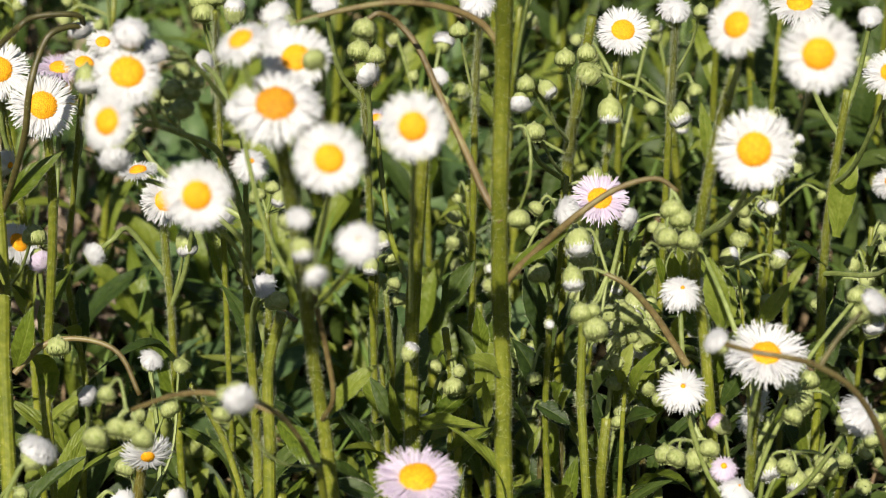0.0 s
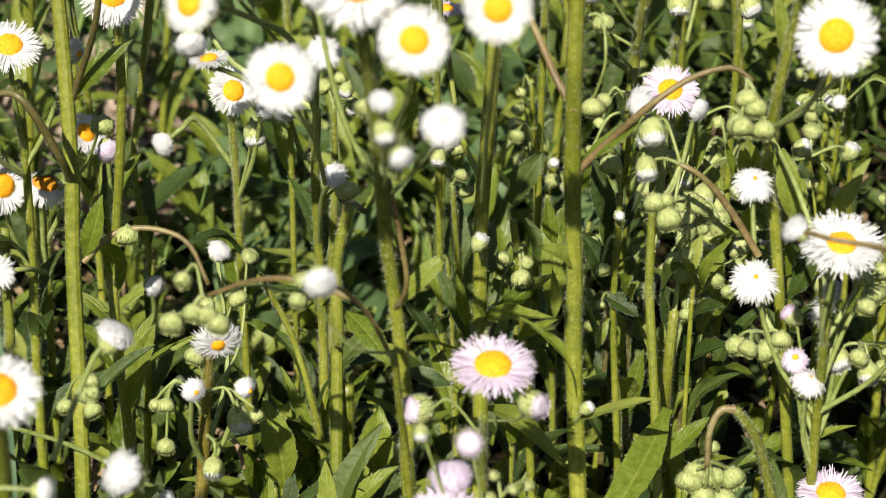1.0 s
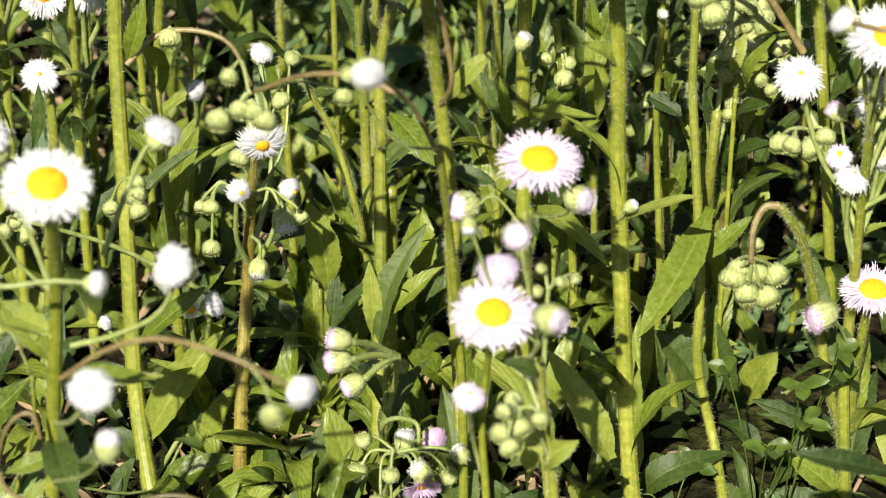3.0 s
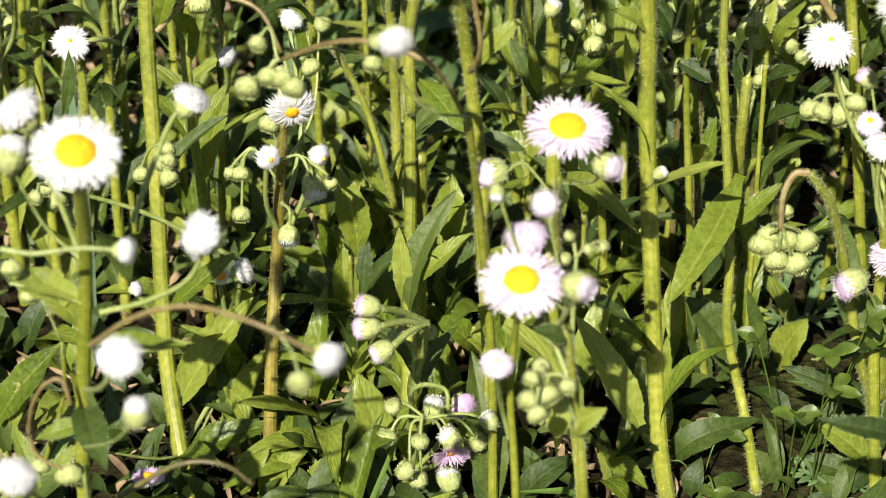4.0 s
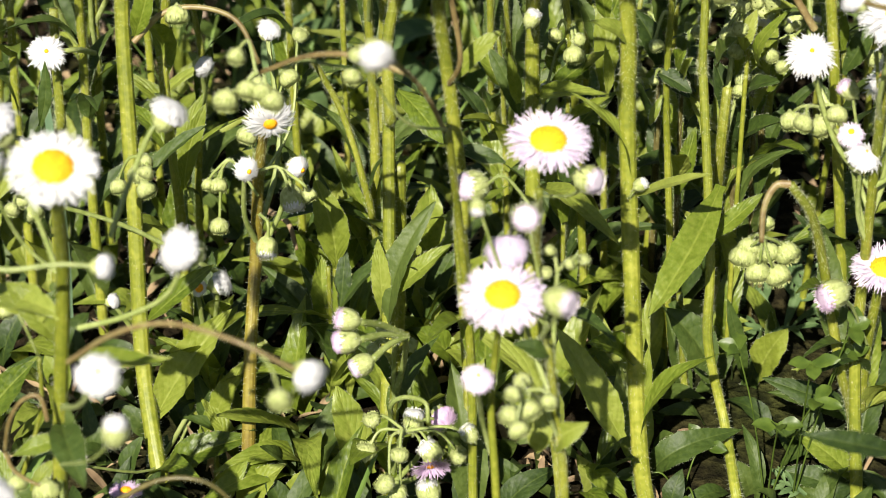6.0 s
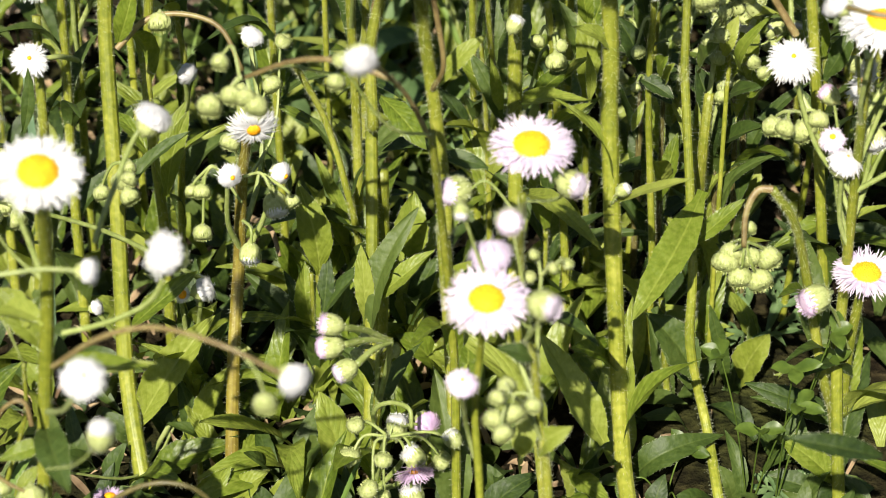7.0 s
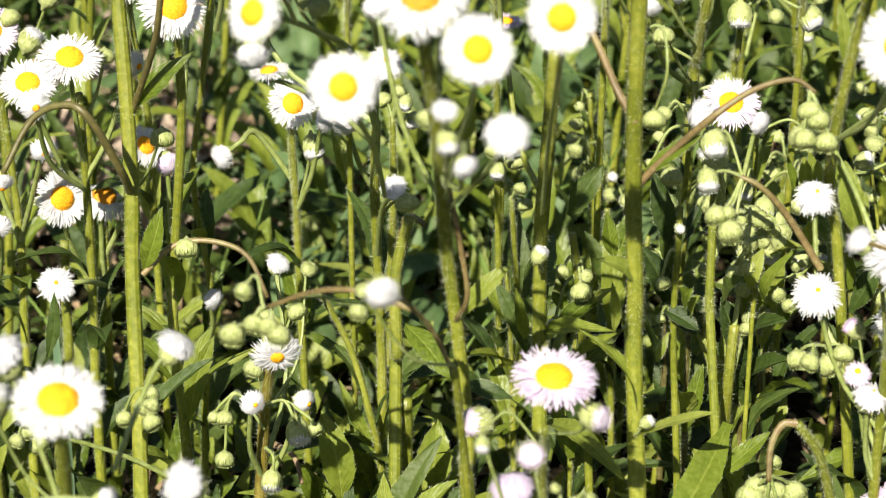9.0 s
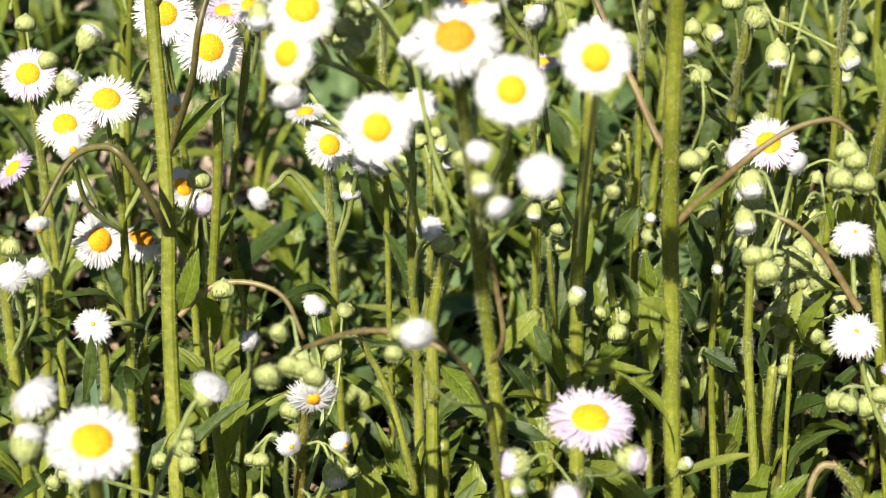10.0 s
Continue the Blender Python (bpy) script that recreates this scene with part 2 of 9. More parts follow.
def blade(base, tip, width, face, bow, rng, teeth=True, segs=11, curl=0.0, verts=None, faces=None, uvs=None, across=ACROSS_FEW):
    """One lance-shaped leaf: cupped along a grooved midrib, twisted, wavy, with a few shallow teeth. Adds to the lists."""
    base, tip, face = Vector(base), Vector(tip), Vector(face)
    axis = tip - base
    ln = axis.length
    d = axis.normalized()
    nrm = (face - d * face.dot(d)).normalized()
    side = d.cross(nrm)
    k0 = len(verts)
    ph, fold = rng.random() * 6, rng.uniform(0.12, 0.55)
    turn, sway = rng.uniform(-0.5, 0.5), rng.uniform(-0.05, 0.05)
    roll = rng.uniform(-0.10, 0.16)
    wide_at = rng.uniform(0.80, 1.15)
    for i in range(segs + 1):
        t = i / segs
        c = base + axis * t + nrm * (bow * ln * math.sin(math.pi * t) - curl * ln * t ** 3) + side * (sway * ln * math.sin(math.pi * t))
        w = 0.5 * width * max(0.03, math.sin(math.pi * t ** wide_at) ** 0.8, 0.34 * (1 - t * 1.5))
        twist = turn * (t - 0.35)
        sd = side * math.cos(twist) + nrm * math.sin(twist)
        up = nrm * math.cos(twist) - side * math.sin(twist)
        for a in across:
            e = abs(a)
            if teeth and e == 1 and 0.25 < t < 0.92:
                e_w = w * (1.07 if (i + (a > 0)) % 4 == 0 else 0.985)
            else:
                e_w = w
            wave = (0.07 * math.sin(ph + 5 * t + 1.2 * a) + 0.045 * math.sin(2 * ph + 13 * t + 2.2 * a)) * width * e * e
            cupped = fold * w * (0.55 * e + 0.45 * e * e) - roll * w * e ** 4 - (0.05 * w if e < 0.05 else 0.0)
            verts.append(c + sd * (a * e_w) + up * (cupped + wave))
            uvs.append((0.5 + 0.5 * a, t))
    m = len(across)
    for i in range(segs):
        for j in range(m - 1):
            a = k0 + i * m + j
            faces.append((a, a + 1, a + m + 1, a + m))


def leaf(plant, base, tip, width, face=(0, -0.5, 0.8), bow=0.08, mat=None, curl=0.0, label=""):
    rng = random.Random(round(base[0] * 1e4) * 7919 + round(tip[2] * 1e4) * 31 + round(width * 1e5))
    v, f, u = [], [], []
    segs, m = 20, len(ACROSS)
    blade(base, tip, width, face, bow, rng, True, segs, curl, v, f, u, ACROSS)
    green = len(f)
    # short pale hairs along both margins
    for k in range(1, segs):
        for edge, inner in ((0, 1), (m - 1, m - 2)):
            for _ in range(4):
                t = rng.random()
                a = v[k * m + edge].lerp(v[k * m + m + edge], t)
                out = (a - v[k * m + inner]).normalized()
                along = (v[k * m + m + edge] - v[k * m + edge]).normalized()
                d = along * 0.000032
                i0 = len(v)
                v += [a - d, a + d, a + (out + along * rng.uniform(-0.1, 0.6)) * rng.uniform(0.0003, 0.0009)]
                u += [(0.5, 0.5)] * 3
                f.append((i0, i0 + 1, i0 + 2))
    ob = stuff_mesh("leaf", v, f, mat or LEAF, u, plant)
    ob.data.materials.append(HAIR)
    ob.data.polygons.foreach_set("material_index", [0] * green + [1] * (len(f) - green))
    return tagged(ob, label)


def frame_of(nrm):
    n = Vector(nrm).normalized()
    s = n.cross(Vector((0, 0, 1)) if abs(n.z) < 0.95 else Vector((1, 0, 0))).normalized()
    return n, s, n.cross(s)


def cup(name, c, nrm, r, depth, mat, parent, label="", hair=40, rng=random, closed=False):
    """The green cup of narrow pointed bracts below a head, with its fine pale hairs."""
    n, s, u = frame_of(nrm)
    c = Vector(c)
    verts, faces = [], []
    sides = 26
    lop = rng.uniform(0.9, 1.06)
    prof = ((0.12, -1.22), (0.26, -1.0), (0.58, -0.88), (0.88, -0.60), (1.0, -0.22), (0.94, 0.08)) + (((0.74, 0.22), (0.42, 0.30), (0.1, 0.30)) if closed else ())
    jig = [rng.uniform(0.95, 1.05) for _ in range(sides)]
    for pr, ph in prof:
        for k in range(sides):
            a = 2 * math.pi * k / sides
            deep = 0.87 if ph > -0.95 else 0.95
            rr = r * pr * (1.06 if k % 2 else deep) * jig[k]
            verts.append(c + (s * math.cos(a) * lop + u * math.sin(a)) * rr + n * (depth * ph))
    for i in range(len(prof) - 1):
        for k in range(sides):
            faces.append((i * sides + k, i * sides + (k + 1) % sides, (i + 1) * sides + (k + 1) % sides, (i + 1) * sides + k))
    faces.append(tuple(reversed(range(sides))))
    # free bract tips at the rim
    for k in range(sides):
        a = 2 * math.pi * (k + rng.uniform(-0.2, 0.2)) / sides
        out = s * math.cos(a) * lop + u * math.sin(a)
        w = n.cross(out) * (r * 0.10)
        b = c + out * r * 0.98 - n * depth * 0.12
        i0 = len(verts)
        ln = rng.uniform(0.30, 0.55)
        verts += [b - w, b + w, b + out * r * rng.uniform(-0.12, 0.16) + n * depth * ln]
        faces.append((i0, i0 + 1, i0 + 2))
    green = len(faces)
    for _ in range(hair):
        a, h = rng.random() * 2 * math.pi, rng.uniform(-0.9, 0.12)
        out = s * math.cos(a) + u * math.sin(a)
        b = c + out * r * 0.97 * (1 - 0.4 * h * h) + n * depth * h
        k = len(verts)
        t = b + out * r * rng.uniform(0.14, 0.36) + n * r * rng.uniform(-0.22, 0.16)
        w = n.cross(out) * 0.00008
        verts += [b + w, b - w, t]
        faces.append((k, k + 1, k + 2))
    ob = stuff_mesh(name, verts, faces, mat, None, parent)
    ob.data.materials.append(HAIR)
    ob.data.polygons.foreach_set("material_index", [0] * green + [1] * (len(faces) - green))
    return tagged(ob, label)


def rays(c, nrm, r_in, r_out, count, lift, mat, parent, rng, droop=0.0, gap=None, ragged=0.0):
    """A ring of very narrow ray florets, uneven, each a little kinked. lift: 0 flat, 1 upright."""
    n, s, u = frame_of(nrm)
    verts, faces = [], []
    c = Vector(c)
    for k in range(count):
        a = 2 * math.pi * (k + rng.uniform(-0.7, 0.7)) / count
        if gap and gap[0] < a < gap[1]:
            continue
        out = s * math.cos(a) + u * math.sin(a)
        if ragged and noise.noise(Vector((out.x * 4, out.y * 4 + r_out * 900, out.z * 4))) * 1.6 > 1 - ragged:
            continue
        across = n.cross(out)
        ln = (r_out - r_in) * (rng.uniform(0.88, 1.08) if rng.random() < 0.8 else rng.uniform(0.62, 0.95))
        lf = lift + rng.gauss(0, 0.11)
        w = r_out * rng.uniform(0.024, 0.044)
        twist = rng.uniform(-0.35, 0.35)
        swerve = rng.gauss(0, 0.11 + 0.16 * ragged)
        kink, kp = rng.gauss(0, 0.055), rng.uniform(0, 6.28)
        tipup = rng.gauss(0, 0.10)
        i0 = len(verts)
        for t, ww in ((0, 0.8), (0.35, 1.15), (0.65, 1.1), (0.88, 0.9), (1.0, 0.4)):
            bend = lf - (droop + 0.15) * t * t + tipup * t ** 4
            sway = swerve * ln * t * t + kink * ln * math.sin(kp + 7 * t) * t
            q = c + out * (r_in + ln * t * math.cos(min(1.45, abs(lf)))) + n * (ln * math.sin(bend) * t) + across * sway
            sd = (across + n * twist) * (w * ww * 0.5)
            verts += [q - sd, q + sd]
        for j in range(4):
            b = i0 + 2 * j
            faces.append((b, b + 1, b + 3, b + 2))
    return stuff_mesh("ray_fringe", verts, faces, mat, None, parent)


def disc(c, nrm, r, rise, mat, parent, rng):
    """The domed centre of many tiny florets set in spirals."""
    n, s, u = frame_of(nrm)
    verts, faces = [], []
    rings, sides = 6, 20
    c = Vector(c)
    verts.append(c + n * rise)
    for i in range(1, rings + 1):
        t = i / rings
        for k in range(sides):
            a = 2 * math.pi * k / sides
            verts.append(c + (s * math.cos(a) + u * math.sin(a)) * (r * t) + n * rise * (1 - t * t) ** 0.6)
    for k in range(sides):
        faces.append((0, 1 + k, 1 + (k + 1) % sides))
    for i in range(rings - 1):
        for k in range(sides):
            a, b = 1 + i * sides, 1 + (i + 1) * sides
            faces.append((a + k, b + k, b + (k + 1) % sides, a + (k + 1) % sides))
    m = 150
    for k in range(m):
        t = math.sqrt((k + 0.5) / m)
        a = k * 2.39996
        out = s * math.cos(a) + u * math.sin(a)
        b = c + out * (r * t) + n * rise * (1 - t * t) ** 0.6
        h = r * rng.uniform(0.05, 0.13)
        w = r * 0.075
        up = (n + out * 0.6 * t).normalized()
        x, y = out.cross(up).normalized(), None
        y = up.cross(x)
        i0 = len(verts)
        verts += [b + x * w, b + y * w, b - x * w, b - y * w, b + up * h]
        faces += [(i0, i0 + 1, i0 + 4), (i0 + 1, i0 + 2, i0 + 4), (i0 + 2, i0 + 3, i0 + 4), (i0 + 3, i0, i0 + 4)]
    return stuff_mesh("disc", verts, faces, mat, None, parent)


def stalk(plant, pts, r0, r1, mat=None, label=""):
    line = spline(pts, 6)
    rng = random.Random(len(line) * 7 + round(pts[0][2] * 1e5))
    ob = tube("stalk", line, r0, r1, mat or STALK, plant, label, 7)
    hairs(line, r0, r1, 60, 0.0009, rng, ob)
    return ob


def flower(plant, c, nrm, size, tint="white", lift=0.12, centre=0.40, old=False, droop=0.0, gap=None, label="", ragged=0.0):
    """An open head: bract cup, ring of rays, yellow centre. size: its width across the rays."""
    rng = random.Random(round(c[0] * 1e5) * 31 + round(c[2] * 1e5))
    r = size / 2
    head = cup("flower_head", c, nrm, r * centre * 1.05, r * centre * 0.75, BUD, plant, label, 40, rng)
    mat = {"white": RAY_WHITE, "pink": RAY_PINK, "mauve": RAY_MAUVE}[tint]
    rays(c, nrm, r * centre * 0.75, r, 210, lift, mat, head, rng, droop, gap, ragged)
    rays(Vector(c) + Vector(nrm).normalized() * r * 0.03, nrm, r * centre * 0.75, r * 0.96, 140, lift + 0.10, mat, head, rng, droop, gap, ragged)
    n = Vector(nrm).normalized()
    disc(Vector(c) + n * r * 0.02, nrm, r * centre, r * centre * 0.52, DISC_OLD if old else DISC, head, rng)
    return head


def young_head(plant, c, nrm, size, tint="white", eye=0.3, label=""):
    """A head just opening: a thick brush of short upright rays round a small centre."""
    rng = random.Random(round(c[0] * 1e5) * 17 + round(c[2] * 1e5))
    r = size / 2
    mat = {"white": RAY_WHITE, "pink": RAY_PINK, "mauve": RAY_MAUVE}[tint]
    n, s, u = frame_of(nrm)
    base = Vector(c) - n * r * 0.45
    head = cup("opening_head", base - n * r * 0.1, nrm, r * 0.6, r * 0.7, BUD, plant, label, 50, rng)
    # close-packed narrow rays laid over one another on a low dome, their tips standing off its edge
    rings, sides = 9, 44
    high, wide, end = r * rng.uniform(0.62, 0.80), r * 0.88, 1.95

    def on_dome(t, out, off):
        f = t * end
        return base + out * (wide * math.sin(f) + off * math.sin(f)) + n * (high * math.cos(f) + off * math.cos(f) + r * 0.12)

    verts = [on_dome(0, s, -0.06 * r if eye else 0.0)]
    faces = [(0, 1 + k, 1 + (k + 1) % sides) for k in range(sides)]
    for i in range(1, rings + 1):
        for k in range(sides):
            a = 2 * math.pi * k / sides
            verts.append(on_dome(i / rings, s * math.cos(a) + u * math.sin(a), r * rng.uniform(-0.11, 0.03)))
    for i in range(rings - 1):
        for k in range(sides):
            a, b = 1 + i * sides, 1 + (i + 1) * sides
            faces.append((a + k, b + k, b + (k + 1) % sides, a + (k + 1) % sides))
    for k in range(330):
        a = k * 2.39996 + rng.uniform(-0.1, 0.1)
        out = s * math.cos(a) + u * math.sin(a)
        side = n.cross(out)
        t0 = eye * 0.55 + 0.35 * rng.random() ** 2
        t1 = min(1.0, t0 + rng.uniform(0.35, 0.6))
        w = r * rng.uniform(0.02, 0.036)
        off, swerve, stand = r * rng.uniform(0.0, 0.07), rng.gauss(0, 0.11) * r, r * max(0.0, rng.gauss(0.13, 0.10))
        i0 = len(verts)
        for g, ww in ((0, 0.7), (0.4, 1.1), (0.75, 1.0), (1.0, 0.4)):
            q = on_dome(t0 + (t1 - t0) * g, out, off + stand * g ** 3) + side * (swerve * g * g)
            verts += [q - side * (w * ww), q + side * (w * ww)]
        for j in range(3):
            b = i0 + 2 * j
            faces.append((b, b + 1, b + 3, b + 2))
    stuff_mesh("ray_fringe", verts, faces, mat, None, head)
    if eye:
        disc(base + n * (high + r * 0.08), nrm, r * eye * 0.85, r * 0.15, DISC, head, rng)
    return head


def bud(plant, c, nrm, size, tip="green", label=""):
    """A closed bud: a squat hairy green ball with rays just showing at its mouth."""
    rng = random.Random(round(c[0] * 1e5) * 13 + round(c[2] * 1e5))
    r = size / 2
    n = Vector(nrm).normalized()
    ob = cup("bud", c, nrm, r, r * (1.15 if tip == "green" else 1.55), BUD, plant, label, 90, rng, True)
    mat = {"green": BUD, "white": RAY_WHITE, "pink": RAY_PINK, "mauve": RAY_MAUVE}[tip]
    if tip == "green":
        for f in (0.9, 0.5):
            rays(Vector(c) - n * r * 0.05, nrm, r * 0.85 * f, r * (0.85 * f + 0.5), 44, 1.4, mat, ob, rng, -0.35)
        return ob
    # a close dome of furled rays, a few of them standing off
    n, s, u = frame_of(nrm)
    c = Vector(c)
    verts, faces, sides, rings = [], [], 34, 6
    high = r * rng.uniform(0.45, 0.8)
    for i in range(rings):
        t = i / rings
        for k in range(sides):
            a = 2 * math.pi * k / sides + 0.5 * t
            rr = r * 0.93 * math.cos(t * 1.5) ** 0.7 * (1.07 if k % 2 else 0.86) * rng.uniform(0.94, 1.04)
            verts.append(c + (s * math.cos(a) + u * math.sin(a)) * rr + n * (high * math.sin(t * 1.57) + r * rng.uniform(0.0, 0.07)))
    verts.append(c + n * high * 0.93)
    for i in range(rings - 1):
        for k in range(sides):
            faces.append((i * sides + k, i * sides + (k + 1) % sides, (i + 1) * sides + (k + 1) % sides, (i + 1) * sides + k))
    for k in range(sides):
        faces.append(((rings - 1) * sides + k, (rings - 1) * sides + (k + 1) % sides, rings * sides))
    stuff_mesh("ray_fringe", verts, faces, mat, None, ob)
    rays(c, nrm, r * 0.75, r * 1.35, 60, 1.2, mat, ob, rng, -0.3)
    rays(c, nrm, r * 0.45, r * 1.2, 40, 1.3, mat, ob, rng, -0.3)
    return ob


def fleabane(label, pts, r0, r1, mat=None, hair=500, leaves=0, low=0.01, high=0.12, long=0.038, wide=0.0085):
    """A plant: an empty at its foot and its main stem; stalks, leaves and heads are added to it.
    leaves: how many stem leaves it bears between the heights low and high."""
    root = new("fleabane_plant")
    root.empty_display_size = 0.01
    root.location = pts[0]
    tagged(root, label, "wildflower", "fleabane plants in the meadow")
    line = spline(pts, 7)
    rng = random.Random(round(pts[0][0] * 1e5) + 5)
    st = tube("stem", line, r0, r1, mat or STEM, root, "", 11, 0.05)
    if hair:
        hairs(line, r0, r1, int(hair * 1.4), 0.0014, random.Random(round(pts[0][1] * 1e5)), st)
    clothe(root, line, leaves, low, high, long, wide, rng)
    return root


def clothe(root, line, count, low, high, long, wide, rng):
    """Stem leaves set in a spiral: larger and wider ones below."""
    az = rng.random() * 6.28
    for i in range(count):
        h = low + (high - low) * (i + rng.random() * 0.7) / count
        a = min(line, key=lambda q: abs(q.z - h))
        az += 2.4 + rng.uniform(-0.5, 0.5)
        size = rng.uniform(0.7, 1.2) * (1.1 - 0.45 * i / count)
        el = rng.uniform(0.7, 1.4)
        d = Vector((math.cos(az) * math.cos(el), math.sin(az) * math.cos(el), math.sin(el)))
        face = Vector((-math.cos(az) * 0.6, -math.sin(az) * 0.6, 0.9))
        tip = a + d * (long * size)
        # mostly the darkened green, so crowded leaves read as shaded
        leaf(root, tuple(a), tuple(tip), wide * size * rng.uniform(0.85, 1.2), tuple(face), rng.uniform(0.02, 0.16), rng.choice((LEAF, LEAF, LEAF_YOUNG, LEAF_SHADE_DARK, LEAF_SHADE_DARK, LEAF_SHADE_DARK, LEAF_SHADE_DARK)), rng.uniform(0, 0.45))


# ---- ground ----
def make_ground():
    """Uneven soil near the plants, running on flat to the horizon, as one sheet."""
    xs = [-900, -60, -8, -2] + [-1 + 0.05 * i for i in range(41)] + [2, 8, 60, 900]
    ys = [-900, -60, -8, -2] + [-0.6 + 0.05 * i for i in range(61)] + [4, 10, 60, 900]
    verts, faces = [], []
    for y in ys:
        for x in xs:
            h = 0.0
            if abs(x) < 1.5 and -1 < y < 3:
                h = 0.006 * noise.noise(Vector((x * 9, y * 9, 0))) + 0.004 * noise.noise(Vector((x * 25, y * 25, 3)))
            verts.append((x, y, h - 0.004))
    w = len(xs)
    for j in range(len(ys) - 1):
        for i in range(w - 1):
            a = j * w + i
            faces.append((a, a + 1, a + w + 1, a + w))
    return tagged(stuff_mesh("ground", verts, faces, SOIL), "brown soil with dry leaf litter, darkened for shade under the plants", "ground", kind="structure")


make_ground()


# ---- the fleabane plants ----
p = fleabane("tall fleabane plant with a thick pale green hairy stem", [(-0.1179, 0.5061, 0.0000), (-0.1186, 0.5068, 0.0049), (-0.1215, 0.5189, 0.0055), (-0.1268, 0.5385, 0.0340), (-0.1275, 0.5564, 0.0815), (-0.1286, 0.5737, 0.1279), (-0.1278, 0.5804, 0.1544), (-0.1289, 0.5900, 0.1862), (-0.1306, 0.5992, 0.2175), (-0.1291, 0.5973, 0.2553)], 0.00273, 0.00207, hair=1986, leaves=1, high=0.130)
stalk(p, [(-0.1256, 0.5737, 0.1279), (-0.1169, 0.5776, 0.1353), (-0.1060, 0.5784, 0.1368), (-0.0951, 0.5765, 0.1332), (-0.0888, 0.5707, 0.1222)], 0.00100, 0.00075, STALK_BROWN)
bud(p, (-0.1127, 0.5769, 0.1338), (0.05, -0.73, -0.68), 0.0070, "green")
bud(p, (-0.0892, 0.5676, 0.1164), (-0.10, -0.83, -0.55), 0.0050, "green")
leaf(p, (-0.1252, 0.5745, 0.1293), (-0.1186, 0.5762, 0.1493), 0.0063, (0.13, -0.68, 1.00), 0.10)
leaf(p, (-0.1270, 0.5880, 0.1755), (-0.1081, 0.5886, 0.1932), 0.0062, (0.14, -0.71, 0.95), 0.10)
leaf(p, (-0.1247, 0.5332, 0.0171), (-0.0990, 0.5434, 0.0530), 0.0112, (0.13, -0.61, 1.11), 0.06, LEAF_YOUNG)
leaf(p, (-0.1265, 0.5449, 0.0460), (-0.1034, 0.5472, 0.0669), 0.0061, (0.13, -0.63, 1.08), 0.10)
leaf(p, (-0.1232, 0.5269, -0.0016), (-0.0972, 0.5280, 0.0170), 0.0102, (0.13, -0.59, 1.12), 0.16, LEAF, curl=0.20)
stalk(p, [(-0.1288, 0.5842, 0.1477), (-0.1279, 0.5678, 0.1652), (-0.1346, 0.5631, 0.1842), (-0.1410, 0.5650, 0.1876), (-0.1513, 0.5660, 0.1827), (-0.1600, 0.5586, 0.1686)], 0.00135, 0.00088, STALK_SHADE_DARK)
stalk(p, [(-0.1270, 0.5876, 0.1747), (-0.1170, 0.5761, 0.2016), (-0.1130, 0.5707, 0.2193), (-0.1107, 0.5751, 0.2274), (-0.1073, 0.5783, 0.2334), (-0.1017, 0.5823, 0.2341), (-0.0988, 0.5850, 0.2321)], 0.00102, 0.00086, STALK_SHADE_DARK)
stalk(p, [(-0.1287, 0.6033, 0.1836), (-0.1338, 0.6135, 0.2028), (-0.1257, 0.5908, 0.2224), (-0.1162, 0.5758, 0.2356), (-0.1109, 0.5775, 0.2389), (-0.1001, 0.5807, 0.2381), (-0.0988, 0.5853, 0.2327)], 0.00095, 0.00079, STALK_SHADE_DARK)
young_head(p, (-0.0994, 0.5847, 0.2316), (0.48, -0.76, -0.44), 0.0059, "white", 0.00)
young_head(p, (-0.1600, 0.5573, 0.1663), (0.23, -0.67, -0.71), 0.0069, "white", 0.30)
p = fleabane("slender fleabane plant with fresh white flowers", [(-0.1226, 0.5978, 0.0000), (-0.1210, 0.5947, 0.0428), (-0.1204, 0.5934, 0.0541), (-0.1216, 0.5944, 0.0976), (-0.1203, 0.5978, 0.1178), (-0.1143, 0.5956, 0.1690), (-0.1137, 0.5954, 0.1963)], 0.00190, 0.00129, hair=1381, leaves=6, high=0.130)
flower(p, (-0.1140, 0.5928, 0.2054), (0.30, -0.73, 0.61), 0.0197, "white", 0.12, 0.43)
stalk(p, [(-0.1158, 0.5961, 0.1561), (-0.1151, 0.6112, 0.1725), (-0.1133, 0.6219, 0.2011)], 0.00092, 0.00075)
flower(p, (-0.1131, 0.6217, 0.2042), (0.08, -0.06, 1.00), 0.0159, "pink", 0.12, 0.43)
leaf(p, (-0.1194, 0.5917, 0.0649), (-0.1104, 0.5989, 0.0949), 0.0067, (0.12, -0.66, 1.04), 0.10)
stalk(p, [(-0.1204, 0.5975, 0.1164), (-0.1209, 0.6009, 0.1319), (-0.1208, 0.6018, 0.1513)], 0.00093, 0.00076)
young_head(p, (-0.1198, 0.6004, 0.1503), (0.51, -0.73, -0.47), 0.0078, "pink", 0.00)
p = fleabane("thin fleabane plant partly hidden behind others", [(-0.1220, 0.6262, 0.0000), (-0.1178, 0.6236, 0.0557), (-0.1133, 0.6209, 0.0920), (-0.1164, 0.6206, 0.1330), (-0.1115, 0.6154, 0.1648), (-0.1045, 0.6082, 0.2067)], 0.00132, 0.00079, STEM, hair=1465, leaves=6, high=0.130)
stalk(p, [(-0.1099, 0.6138, 0.1746), (-0.1069, 0.6131, 0.1875), (-0.1046, 0.6110, 0.2082)], 0.00090, 0.00074)
flower(p, (-0.1040, 0.6104, 0.2107), (0.23, -0.23, 0.95), 0.0132, "white", 0.12, 0.43)
